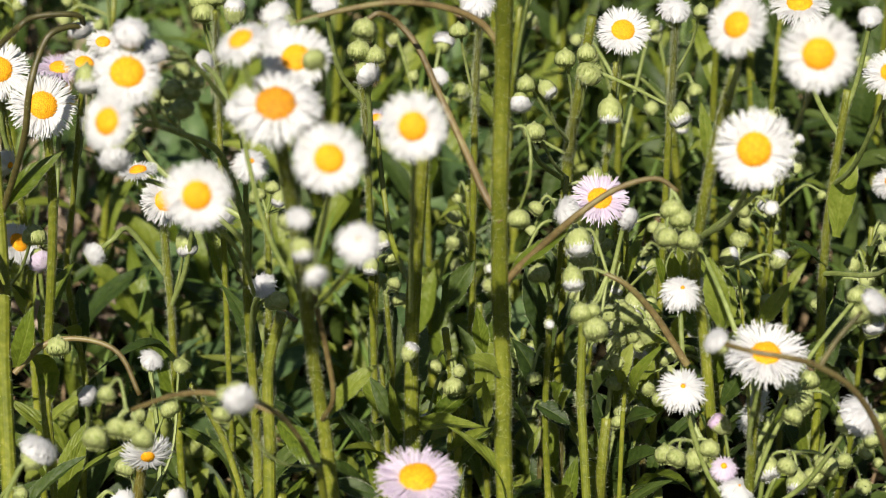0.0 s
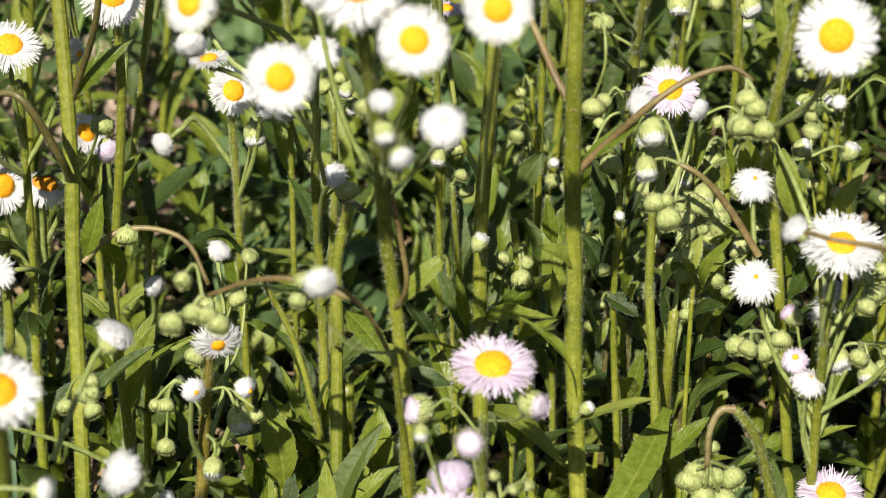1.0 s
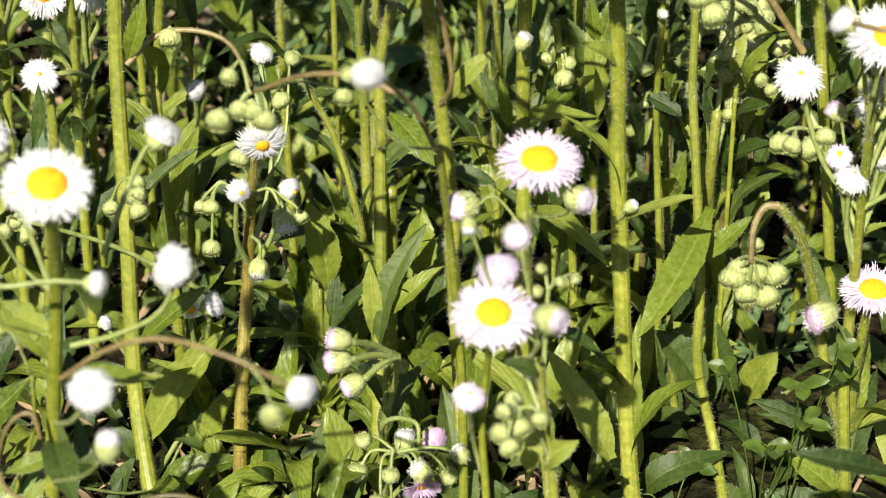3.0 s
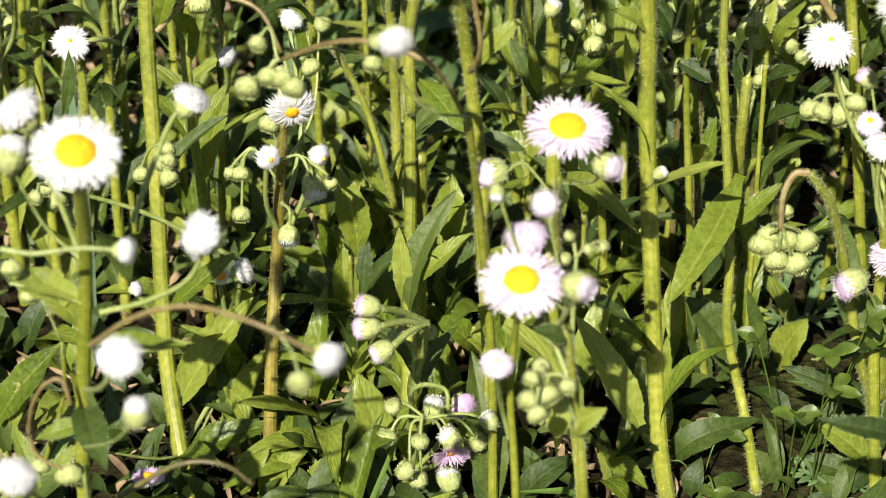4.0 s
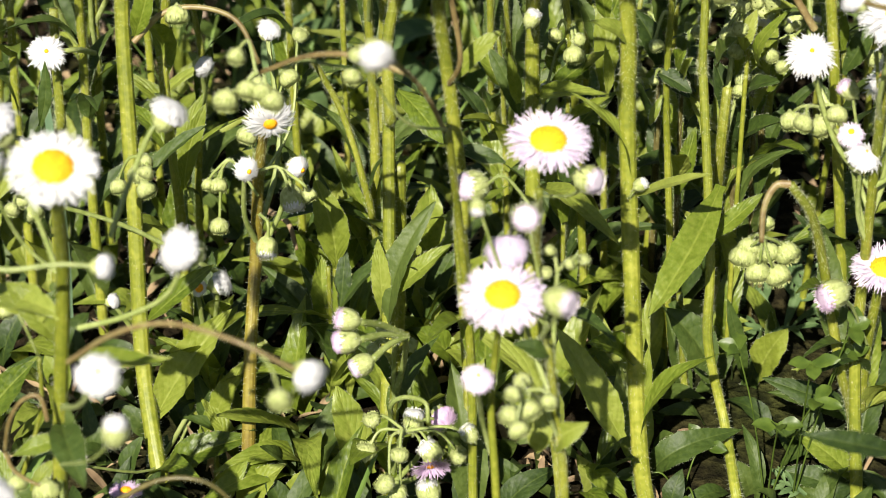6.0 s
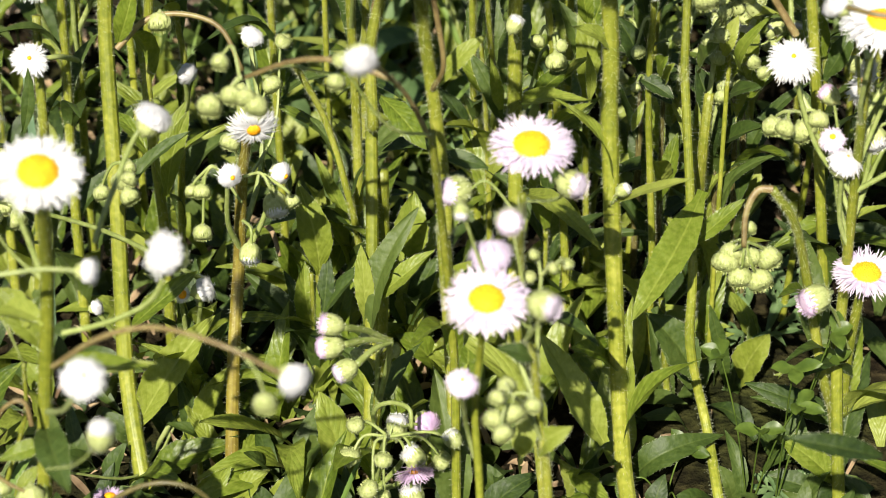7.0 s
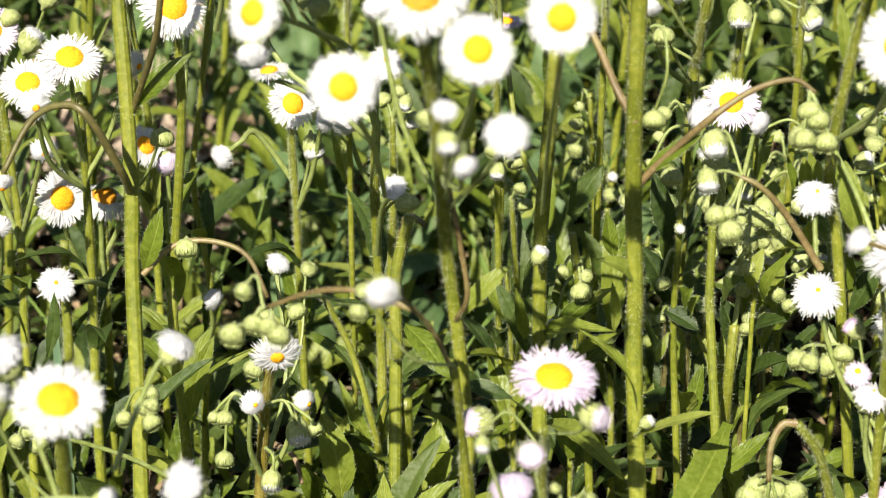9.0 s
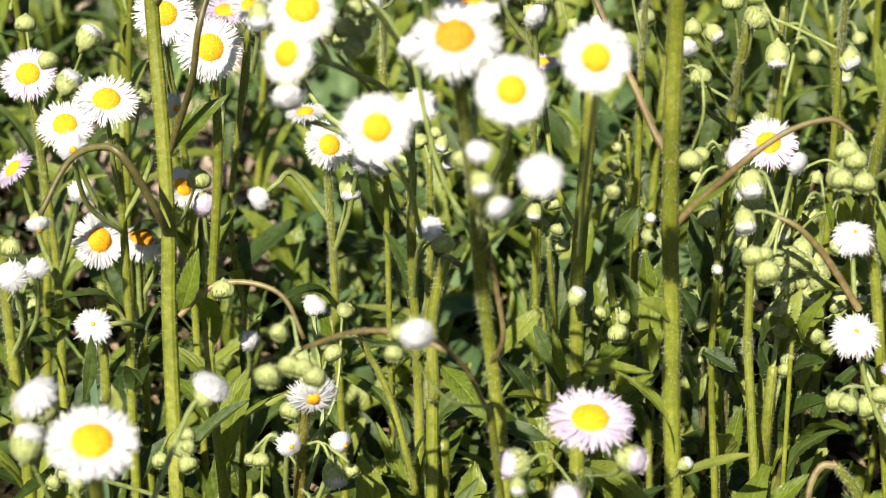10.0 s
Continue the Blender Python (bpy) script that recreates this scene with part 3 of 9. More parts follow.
stalk(p, [(-0.1155, 0.6222, 0.0748), (-0.1128, 0.6163, 0.0846), (-0.1121, 0.6103, 0.0982)], 0.00098, 0.00080)
young_head(p, (-0.1106, 0.6093, 0.0979), (0.81, -0.56, -0.16), 0.0071, "white", 0.00)
p = fleabane("fleabane plant with white daisy flowers on a hairy green stem", [(-0.1515, 0.6004, 0.0000), (-0.1494, 0.6025, 0.0713), (-0.1478, 0.6040, 0.1018), (-0.1462, 0.6033, 0.1421), (-0.1446, 0.5986, 0.1748)], 0.00173, 0.00112, hair=1227, leaves=6, high=0.122)
stalk(p, [(-0.1458, 0.6021, 0.1507), (-0.1451, 0.5942, 0.1644), (-0.1441, 0.5871, 0.1886)], 0.00089, 0.00073)
flower(p, (-0.1435, 0.5858, 0.1921), (0.15, -0.35, 0.93), 0.0190, "white", 0.12, 0.43)
stalk(p, [(-0.1463, 0.6034, 0.1400), (-0.1523, 0.5962, 0.1549), (-0.1572, 0.5899, 0.1800)], 0.00090, 0.00073)
flower(p, (-0.1569, 0.5883, 0.1830), (0.08, -0.47, 0.88), 0.0171, "white", 0.12, 0.43)
stalk(p, [(-0.1463, 0.6034, 0.1399), (-0.1530, 0.5889, 0.1571), (-0.1529, 0.5755, 0.1830)], 0.00088, 0.00072)
young_head(p, (-0.1520, 0.5736, 0.1830), (0.40, -0.91, 0.03), 0.0083, "white", 0.30)
stalk(p, [(-0.1453, 0.6005, 0.1619), (-0.1398, 0.6017, 0.1741), (-0.1360, 0.5991, 0.1882)], 0.00049, 0.00045)
bud(p, (-0.1359, 0.5974, 0.1864), (0.05, -0.67, -0.74), 0.0056, "green")
stalk(p, [(-0.1462, 0.6031, 0.1436), (-0.1375, 0.6020, 0.1598), (-0.1296, 0.6036, 0.1823)], 0.00091, 0.00075)
young_head(p, (-0.1279, 0.6026, 0.1822), (0.84, -0.53, -0.05), 0.0080, "white", 0.30)
p = fleabane("fleabane plant with an older orange-centred flower", [(-0.1529, 0.6316, 0.0000), (-0.1501, 0.6305, 0.0685), (-0.1483, 0.6298, 0.0949), (-0.1468, 0.6278, 0.1189)], 0.00146, 0.00109, hair=833, leaves=6, high=0.083)
stalk(p, [(-0.1486, 0.6299, 0.0896), (-0.1487, 0.6274, 0.1015), (-0.1471, 0.6250, 0.1227)], 0.00098, 0.00080)
flower(p, (-0.1456, 0.6244, 0.1264), (0.37, -0.14, 0.92), 0.0163, "white", 0.12, 0.50, old=True, droop=0.70)
stalk(p, [(-0.1488, 0.6300, 0.0868), (-0.1571, 0.6272, 0.1031), (-0.1598, 0.6211, 0.1275)], 0.00097, 0.00079)
flower(p, (-0.1577, 0.6184, 0.1290), (0.57, -0.72, 0.39), 0.0184, "white", 0.12, 0.43)
stalk(p, [(-0.1478, 0.6291, 0.1026), (-0.1404, 0.6244, 0.1189), (-0.1323, 0.6215, 0.1445)], 0.00096, 0.00078)
flower(p, (-0.1305, 0.6204, 0.1465), (0.62, -0.39, 0.68), 0.0146, "white", 0.12, 0.43)
stalk(p, [(-0.1468, 0.6278, 0.1189), (-0.1317, 0.6175, 0.1356), (-0.1222, 0.6058, 0.1588)], 0.00051, 0.00047)
bud(p, (-0.1221, 0.6036, 0.1565), (0.05, -0.70, -0.71), 0.0071, "green")
p = fleabane("fleabane plant with pale pink flowers and buds", [(-0.1765, 0.6125, 0.0000), (-0.1746, 0.6176, 0.0721), (-0.1731, 0.6218, 0.1076), (-0.1738, 0.6246, 0.1406), (-0.1737, 0.6210, 0.1753)], 0.00159, 0.00106, hair=1232, leaves=6, high=0.123)
stalk(p, [(-0.1737, 0.6237, 0.1492), (-0.1743, 0.6237, 0.1620), (-0.1741, 0.6212, 0.1827)], 0.00093, 0.00076)
flower(p, (-0.1739, 0.6189, 0.1853), (0.07, -0.66, 0.75), 0.0173, "pink", 0.12, 0.43)
stalk(p, [(-0.1737, 0.6221, 0.1651), (-0.1717, 0.6235, 0.1769), (-0.1688, 0.6219, 0.1901)], 0.00051, 0.00047)
bud(p, (-0.1674, 0.6205, 0.1883), (0.52, -0.51, -0.68), 0.0061, "green")
stalk(p, [(-0.1737, 0.6222, 0.1636), (-0.1662, 0.6272, 0.1730), (-0.1581, 0.6299, 0.1908)], 0.00051, 0.00047)
bud(p, (-0.1564, 0.6307, 0.1935), (0.53, 0.25, 0.81), 0.0072, "white")
stalk(p, [(-0.1731, 0.6221, 0.1114), (-0.1665, 0.6114, 0.1291), (-0.1582, 0.6040, 0.1541)], 0.00093, 0.00076)
young_head(p, (-0.1575, 0.6022, 0.1538), (0.37, -0.92, -0.16), 0.0078, "white", 0.30)
stalk(p, [(-0.1731, 0.6222, 0.1116), (-0.1771, 0.6224, 0.1263), (-0.1813, 0.6236, 0.1491)], 0.00096, 0.00078)
flower(p, (-0.1829, 0.6229, 0.1513), (-0.58, -0.23, 0.78), 0.0139, "pink", 0.12, 0.43)
stalk(p, [(-0.1737, 0.6229, 0.1576), (-0.1677, 0.6210, 0.1658), (-0.1627, 0.6178, 0.1814)], 0.00051, 0.00047)
bud(p, (-0.1610, 0.6183, 0.1841), (0.53, 0.17, 0.83), 0.0071, "white")
stalk(p, [(-0.1737, 0.6228, 0.1585), (-0.1773, 0.6370, 0.1732), (-0.1796, 0.6454, 0.1923)], 0.00052, 0.00048)
bud(p, (-0.1794, 0.6436, 0.1902), (0.05, -0.65, -0.76), 0.0063, "green")
p = fleabane("fleabane plant with white daisy flowers on a hairy green stem", [(-0.1880, 0.6106, 0.0000), (-0.1882, 0.6129, 0.0771), (-0.1884, 0.6145, 0.1076), (-0.1864, 0.6131, 0.1327)], 0.00195, 0.00142, hair=930, leaves=6, high=0.093)
stalk(p, [(-0.1883, 0.6136, 0.0895), (-0.1810, 0.6039, 0.1066), (-0.1793, 0.5927, 0.1314)], 0.00093, 0.00076)
young_head(p, (-0.1786, 0.5904, 0.1315), (0.29, -0.96, 0.05), 0.0098, "white", 0.00)
stalk(p, [(-0.1883, 0.6136, 0.0903), (-0.1768, 0.6044, 0.1081), (-0.1713, 0.5932, 0.1339)], 0.00093, 0.00076)
young_head(p, (-0.1708, 0.5915, 0.1337), (0.29, -0.95, -0.15), 0.0071, "white", 0.00)
stalk(p, [(-0.1883, 0.6144, 0.1080), (-0.1814, 0.6060, 0.1223), (-0.1792, 0.5961, 0.1404)], 0.00051, 0.00047)
bud(p, (-0.1789, 0.5939, 0.1383), (0.08, -0.71, -0.70), 0.0068, "green")
p = fleabane("fleabane plant with white daisy flowers on a hairy green stem", [(-0.1879, 0.6161, 0.0000), (-0.1873, 0.6198, 0.0485), (-0.1865, 0.6245, 0.0849), (-0.1864, 0.6274, 0.1043)], 0.00164, 0.00091, hair=735, leaves=6, high=0.073)
stalk(p, [(-0.1867, 0.6231, 0.0740), (-0.1866, 0.6252, 0.0930), (-0.1864, 0.6273, 0.1040)], 0.00090, 0.00068, STALK)
stalk(p, [(-0.1864, 0.6273, 0.1040), (-0.1879, 0.6237, 0.1057), (-0.1876, 0.6189, 0.1029)], 0.00054, 0.00049)
bud(p, (-0.1882, 0.6173, 0.1019), (-0.29, -0.81, -0.52), 0.0046, "green")
bud(p, (-0.1828, 0.6253, 0.1004), (0.51, -0.62, -0.59), 0.0057, "green")
stalk(p, [(-0.1864, 0.6273, 0.1040), (-0.1862, 0.6324, 0.1054), (-0.1871, 0.6372, 0.1044)], 0.00055, 0.00050)
bud(p, (-0.1865, 0.6355, 0.1029), (0.26, -0.71, -0.65), 0.0053, "green")
p = fleabane("fleabane plant with white daisy flowers on a hairy green stem", [(-0.1708, 0.6200, 0.0000), (-0.1603, 0.6094, 0.0704), (-0.1566, 0.6012, 0.0827), (-0.1564, 0.6040, 0.1017), (-0.1554, 0.6066, 0.1205)], 0.00177, 0.00141, hair=878, leaves=6, high=0.084)
stalk(p, [(-0.1455, 0.6114, 0.1019), (-0.1480, 0.5951, 0.1128), (-0.1558, 0.5908, 0.1133)], 0.00094, 0.00077)
young_head(p, (-0.1553, 0.5891, 0.1153), (0.19, -0.64, 0.74), 0.0106, "white", 0.14)
p = fleabane("fleabane plant with white daisy flowers on a hairy green stem", [(-0.1342, 0.6353, 0.0000), (-0.1337, 0.6423, 0.1047), (-0.1335, 0.6463, 0.1397), (-0.1356, 0.6429, 0.1749), (-0.1351, 0.6366, 0.1909)], 0.00125, 0.00107, hair=1349, leaves=6, high=0.130)
stalk(p, [(-0.1349, 0.6441, 0.1621), (-0.1363, 0.6412, 0.1752), (-0.1348, 0.6363, 0.1963)], 0.00094, 0.00077)
flower(p, (-0.1340, 0.6335, 0.1987), (0.22, -0.73, 0.64), 0.0191, "white", 0.12, 0.43)
p = fleabane("fleabane plant with a large white flower close to the lens", [(-0.1362, 0.4381, 0.0000), (-0.1306, 0.4346, 0.0740), (-0.1261, 0.4318, 0.1102), (-0.1208, 0.4305, 0.1493), (-0.1165, 0.4165, 0.1784)], 0.00201, 0.00161, hair=300)
flower(p, (-0.1160, 0.4147, 0.1888), (0.17, -0.32, 0.93), 0.0208, "white", 0.12, 0.46)
stalk(p, [(-0.1214, 0.4306, 0.1447), (-0.1261, 0.4351, 0.1604), (-0.1323, 0.4361, 0.1853)], 0.00071, 0.00058)
young_head(p, (-0.1338, 0.4362, 0.1878), (-0.51, 0.03, 0.86), 0.0116, "white", 0.00)
stalk(p, [(-0.1211, 0.4306, 0.1471), (-0.1300, 0.4320, 0.1569), (-0.1356, 0.4308, 0.1756)], 0.00039, 0.00035)
bud(p, (-0.1347, 0.4315, 0.1789), (0.25, 0.20, 0.95), 0.0077, "white")
stalk(p, [(-0.1118, 0.4450, 0.1489), (-0.1066, 0.4514, 0.1610), (-0.1026, 0.4624, 0.1677), (-0.0986, 0.4644, 0.1710)], 0.00075, 0.00062)
young_head(p, (-0.0973, 0.4651, 0.1729), (0.52, 0.30, 0.80), 0.0099, "white", 0.00)
stalk(p, [(-0.1187, 0.4293, 0.1333), (-0.1065, 0.4254, 0.1397), (-0.0952, 0.4226, 0.1484), (-0.0899, 0.4234, 0.1601)], 0.00071, 0.00058)
young_head(p, (-0.0919, 0.4223, 0.1616), (-0.75, -0.37, 0.55), 0.0111, "white", 0.00)
stalk(p, [(-0.1350, 0.4099, 0.1659), (-0.1273, 0.4094, 0.1650), (-0.1169, 0.4100, 0.1661), (-0.1073, 0.4098, 0.1656)], 0.00069, 0.00057)
young_head(p, (-0.1056, 0.4097, 0.1657), (1.00, -0.06, 0.04), 0.0065, "white", 0.00)
stalk(p, [(-0.1193, 0.4049, 0.1288), (-0.1075, 0.3745, 0.1547), (-0.1015, 0.3684, 0.1669)], 0.00064, 0.00052)
young_head(p, (-0.1011, 0.3672, 0.1688), (0.17, -0.53, 0.83), 0.0091, "white", 0.12)
stalk(p, [(-0.1197, 0.3985, 0.1169), (-0.1079, 0.3789, 0.1353), (-0.1001, 0.3720, 0.1477)], 0.00036, 0.00033)
bud(p, (-0.0999, 0.3721, 0.1503), (0.10, 0.06, 0.99), 0.0060, "white")
stalk(p, [(-0.1297, 0.4340, 0.0812), (-0.1214, 0.3944, 0.0982), (-0.1278, 0.3653, 0.1353)], 0.00066, 0.00054)
young_head(p, (-0.1266, 0.3652, 0.1374), (0.49, -0.03, 0.87), 0.0095, "white", 0.00)
stalk(p, [(-0.1150, 0.3995, 0.1465), (-0.1009, 0.3869, 0.1643), (-0.0880, 0.3828, 0.1703), (-0.0733, 0.3758, 0.1711), (-0.0626, 0.3734, 0.1665), (-0.0583, 0.3734, 0.1643)], 0.00065, 0.00053, STALK_BROWN)
young_head(p, (-0.0570, 0.3721, 0.1640), (0.71, -0.69, -0.16), 0.0078, "white", 0.00)
stalk(p, [(-0.0697, 0.3755, 0.1704), (-0.0656, 0.3731, 0.1659), (-0.0640, 0.3717, 0.1601)], 0.00035, 0.00032)
bud(p, (-0.0639, 0.3695, 0.1593), (0.06, -0.93, -0.35), 0.0052, "green")
leaf(p, (-0.1228, 0.4306, 0.1357), (-0.1452, 0.4490, 0.1288), 0.0082, (0.16, -0.62, 1.07), 0.10)
leaf(p, (-0.1276, 0.4342, 0.1009), (-0.1172, 0.4060, 0.1032), 0.0081, (0.16, -0.60, 1.10), 0.10, LEAF_SHADE_DARK)
leaf(p, (-0.1258, 0.4351, 0.1165), (-0.0952, 0.4099, 0.1383), 0.0032, (0.16, -0.61, 1.09), 0.10)
p = fleabane("fleabane plant with drooping brown stalks and pale buds", [(-0.0261, 0.4956, 0.0000), (-0.0262, 0.4962, 0.0237), (-0.0263, 0.4979, 0.0684), (-0.0285, 0.4930, 0.1146), (-0.0309, 0.4793, 0.1581)], 0.00152, 0.00099, STEM, hair=350, leaves=2, high=0.111)
stalk(p, [(-0.0317, 0.4790, 0.1575), (-0.0360, 0.4723, 0.1725), (-0.0410, 0.4585, 0.1881), (-0.0448, 0.4277, 0.2106)], 0.00068, 0.00056, STALK_BROWN)
young_head(p, (-0.0444, 0.4259, 0.2099), (0.17, -0.91, -0.38), 0.0079, "white", 0.00)
stalk(p, [(-0.0394, 0.4634, 0.1835), (-0.0529, 0.4655, 0.1874), (-0.0643, 0.4710, 0.1839), (-0.0761, 0.4748, 0.1772)], 0.00075, 0.00061, STALK_BROWN)
stalk(p, [(-0.0779, 0.4748, 0.1772), (-0.0806, 0.4732, 0.1742), (-0.0847, 0.4735, 0.1718)], 0.00042, 0.00038)
bud(p, (-0.0851, 0.4711, 0.1703), (-0.11, -0.83, -0.54), 0.0064, "green")
stalk(p, [(-0.0768, 0.4748, 0.1772), (-0.0779, 0.4745, 0.1766), (-0.0794, 0.4744, 0.1741)], 0.00042, 0.00038)
bud(p, (-0.0797, 0.4724, 0.1727), (-0.12, -0.83, -0.55), 0.0055, "green")
stalk(p, [(-0.0756, 0.4748, 0.1772), (-0.0748, 0.4731, 0.1741), (-0.0732, 0.4733, 0.1717)], 0.00042, 0.00038)
bud(p, (-0.0735, 0.4711, 0.1702), (-0.12, -0.83, -0.54), 0.0061, "green")
stalk(p, [(-0.0717, 0.4748, 0.1772), (-0.0650, 0.4760, 0.1796), (-0.0536, 0.4758, 0.1769)], 0.00042, 0.00038)
bud(p, (-0.0539, 0.4739, 0.1756), (-0.14, -0.82, -0.56), 0.0050, "green")
stalk(p, [(-0.0774, 0.4748, 0.1772), (-0.0791, 0.4783, 0.1839), (-0.0821, 0.4780, 0.1812)], 0.00042, 0.00038)
bud(p, (-0.0823, 0.4763, 0.1800), (-0.12, -0.82, -0.56), 0.0047, "green")
bud(p, (-0.0762, 0.4720, 0.1721), (-0.12, -0.83, -0.55), 0.0055, "green")
stalk(p, [(-0.0309, 0.4795, 0.1575), (-0.0411, 0.4665, 0.1684), (-0.0510, 0.4598, 0.1894)], 0.00040, 0.00037)
bud(p, (-0.0513, 0.4602, 0.1914), (-0.14, 0.21, 0.97), 0.0045, "green")
p = fleabane("fleabane plant with several open white flowers and closed heads", [(-0.0258, 0.5122, 0.0000), (-0.0274, 0.5113, 0.0660), (-0.0291, 0.5105, 0.1060), (-0.0280, 0.5062, 0.1117), (-0.0303, 0.5081, 0.1429), (-0.0336, 0.5051, 0.1788), (-0.0341, 0.4818, 0.2182), (-0.0364, 0.4648, 0.2553)], 0.00220, 0.00161, hair=1872)
stalk(p, [(-0.0344, 0.5048, 0.1921), (-0.0291, 0.4703, 0.2241), (-0.0243, 0.4354, 0.2554), (-0.0237, 0.4300, 0.2665)], 0.00065, 0.00053)
flower(p, (-0.0234, 0.4275, 0.2683), (0.09, -0.81, 0.58), 0.0155, "white", 0.12, 0.43)
stalk(p, [(-0.0087, 0.5484, 0.1633), (-0.0076, 0.5057, 0.2077), (-0.0061, 0.4441, 0.2580), (-0.0059, 0.4376, 0.2712)], 0.00065, 0.00053)
flower(p, (-0.0060, 0.4348, 0.2724), (-0.01, -0.91, 0.40), 0.0152, "white", 0.12, 0.43)
stalk(p, [(-0.0524, 0.5562, 0.1642), (-0.0516, 0.5155, 0.1985), (-0.0510, 0.4503, 0.2420), (-0.0523, 0.4354, 0.2559)], 0.00066, 0.00054)
flower(p, (-0.0520, 0.4327, 0.2572), (0.08, -0.90, 0.43), 0.0154, "white", 0.12, 0.43)
flower(p, (-0.0364, 0.4565, 0.2674), (0.02, -0.46, 0.89), 0.0208, "white", 0.10, 0.44, old=True, droop=0.15, ragged=0.35)
stalk(p, [(-0.0342, 0.5084, 0.1852), (-0.0254, 0.4660, 0.2160), (-0.0189, 0.4289, 0.2433), (-0.0171, 0.4150, 0.2543)], 0.00064, 0.00052)
young_head(p, (-0.0171, 0.4136, 0.2560), (0.01, -0.61, 0.79), 0.0088, "white", 0.10)
stalk(p, [(-0.0339, 0.4891, 0.2058), (-0.0280, 0.4574, 0.2201), (-0.0308, 0.4337, 0.2503)], 0.00066, 0.00054)
young_head(p, (-0.0305, 0.4334, 0.2517), (0.16, -0.19, 0.97), 0.0058, "white", 0.00)
stalk(p, [(-0.0337, 0.4984, 0.1939), (-0.0269, 0.4356, 0.2419), (-0.0258, 0.4054, 0.2531)], 0.00063, 0.00051)
young_head(p, (-0.0252, 0.4044, 0.2525), (0.45, -0.78, -0.44), 0.0053, "white", 0.00)
stalk(p, [(-0.0340, 0.4885, 0.2070), (-0.0316, 0.4599, 0.2195), (-0.0306, 0.4373, 0.2433)], 0.00037, 0.00034)
bud(p, (-0.0301, 0.4356, 0.2419), (0.18, -0.76, -0.62), 0.0051, "white")
stalk(p, [(-0.0337, 0.5000, 0.1875), (-0.0349, 0.4962, 0.2026), (-0.0370, 0.4919, 0.2214)], 0.00041, 0.00038)
bud(p, (-0.0379, 0.4903, 0.2203), (-0.44, -0.73, -0.52), 0.0049, "green")
stalk(p, [(-0.0358, 0.4642, 0.2542), (-0.0405, 0.4617, 0.2635), (-0.0432, 0.4604, 0.2748), (-0.0430, 0.4638, 0.2776)], 0.00068, 0.00056)
flower(p, (-0.0440, 0.4632, 0.2800), (-0.36, -0.26, 0.90), 0.0134, "white", 0.12, 0.43, droop=0.30)
stalk(p, [(-0.0338, 0.4958, 0.1945), (-0.0434, 0.4988, 0.2148), (-0.0496, 0.5040, 0.2441)], 0.00075, 0.00062)
young_head(p, (-0.0506, 0.5035, 0.2451), (-0.70, -0.34, 0.63), 0.0060, "white", 0.00)
stalk(p, [(-0.0341, 0.4900, 0.2060), (-0.0338, 0.4800, 0.2350), (-0.0334, 0.4860, 0.2636)], 0.00080, 0.00066)
flower(p, (-0.0334, 0.4820, 0.2676), (-0.04, -0.66, 0.75), 0.0165, "white", 0.12, 0.42)
stalk(p, [(-0.0338, 0.4800, 0.2350), (-0.0269, 0.4740, 0.2633), (-0.0279, 0.4635, 0.2768)], 0.00060, 0.00050)
bud(p, (-0.0279, 0.4620, 0.2753), (0.30, -0.75, -0.40), 0.0052, "green")
leaf(p, (-0.0307, 0.5180, 0.1477), (-0.0167, 0.5180, 0.1644), 0.0051, (0.03, -0.68, 1.02), 0.10, LEAF_YOUNG)
stalk(p, [(-0.0327, 0.5004, 0.1976), (-0.0295, 0.5037, 0.1763), (-0.0282, 0.5039, 0.1628), (-0.0313, 0.5067, 0.1542)], 0.00080, 0.00073, STALK_BROWN)
leaf(p, (-0.0295, 0.5153, 0.1288), (-0.0165, 0.5135, 0.1254), 0.0046, (0.02, -0.67, 1.04), 0.10, LEAF_SHADE_DARK)
p = fleabane("fleabane plant with blurred white flowers at its top", [(-0.0591, 0.6054, 0.0000), (-0.0585, 0.6041, 0.0605), (-0.0581, 0.6032, 0.0865), (-0.0582, 0.5962, 0.1425), (-0.0566, 0.5890, 0.1706)], 0.00173, 0.00138, hair=1203, leaves=6, high=0.119)
stalk(p, [(-0.0557, 0.5766, 0.1750), (-0.0597, 0.5567, 0.2068), (-0.0673, 0.5302, 0.2261), (-0.0732, 0.5079, 0.2396)], 0.00105, 0.00075, STALK)
stalk(p, [(-0.0707, 0.5162, 0.2344), (-0.0714, 0.5039, 0.2458), (-0.0740, 0.4916, 0.2579)], 0.00073, 0.00059)
flower(p, (-0.0736, 0.4897, 0.2606), (0.10, -0.62, 0.78), 0.0165, "white", 0.06, 0.50, droop=0.30)
stalk(p, [(-0.0728, 0.5108, 0.2380), (-0.0745, 0.5023, 0.2428), (-0.0738, 0.4505, 0.2665)], 0.00067, 0.00055)
flower(p, (-0.0721, 0.4480, 0.2674), (-0.50, -0.72, 0.48), 0.0137, "white", 0.12, 0.46)
stalk(p, [(-0.0728, 0.5108, 0.2380), (-0.0774, 0.5119, 0.2332), (-0.0802, 0.5048, 0.2321)], 0.00076, 0.00062)
young_head(p, (-0.0801, 0.5032, 0.2307), (0.05, -0.75, -0.66), 0.0086, "white", 0.00)
stalk(p, [(-0.0569, 0.5860, 0.1648), (-0.0686, 0.5796, 0.1806), (-0.0793, 0.5764, 0.1884), (-0.0846, 0.5722, 0.1923)], 0.00087, 0.00071)
flower(p, (-0.0849, 0.5724, 0.1946), (-0.12, 0.06, 0.99), 0.0118, "white", 0.12, 0.43)
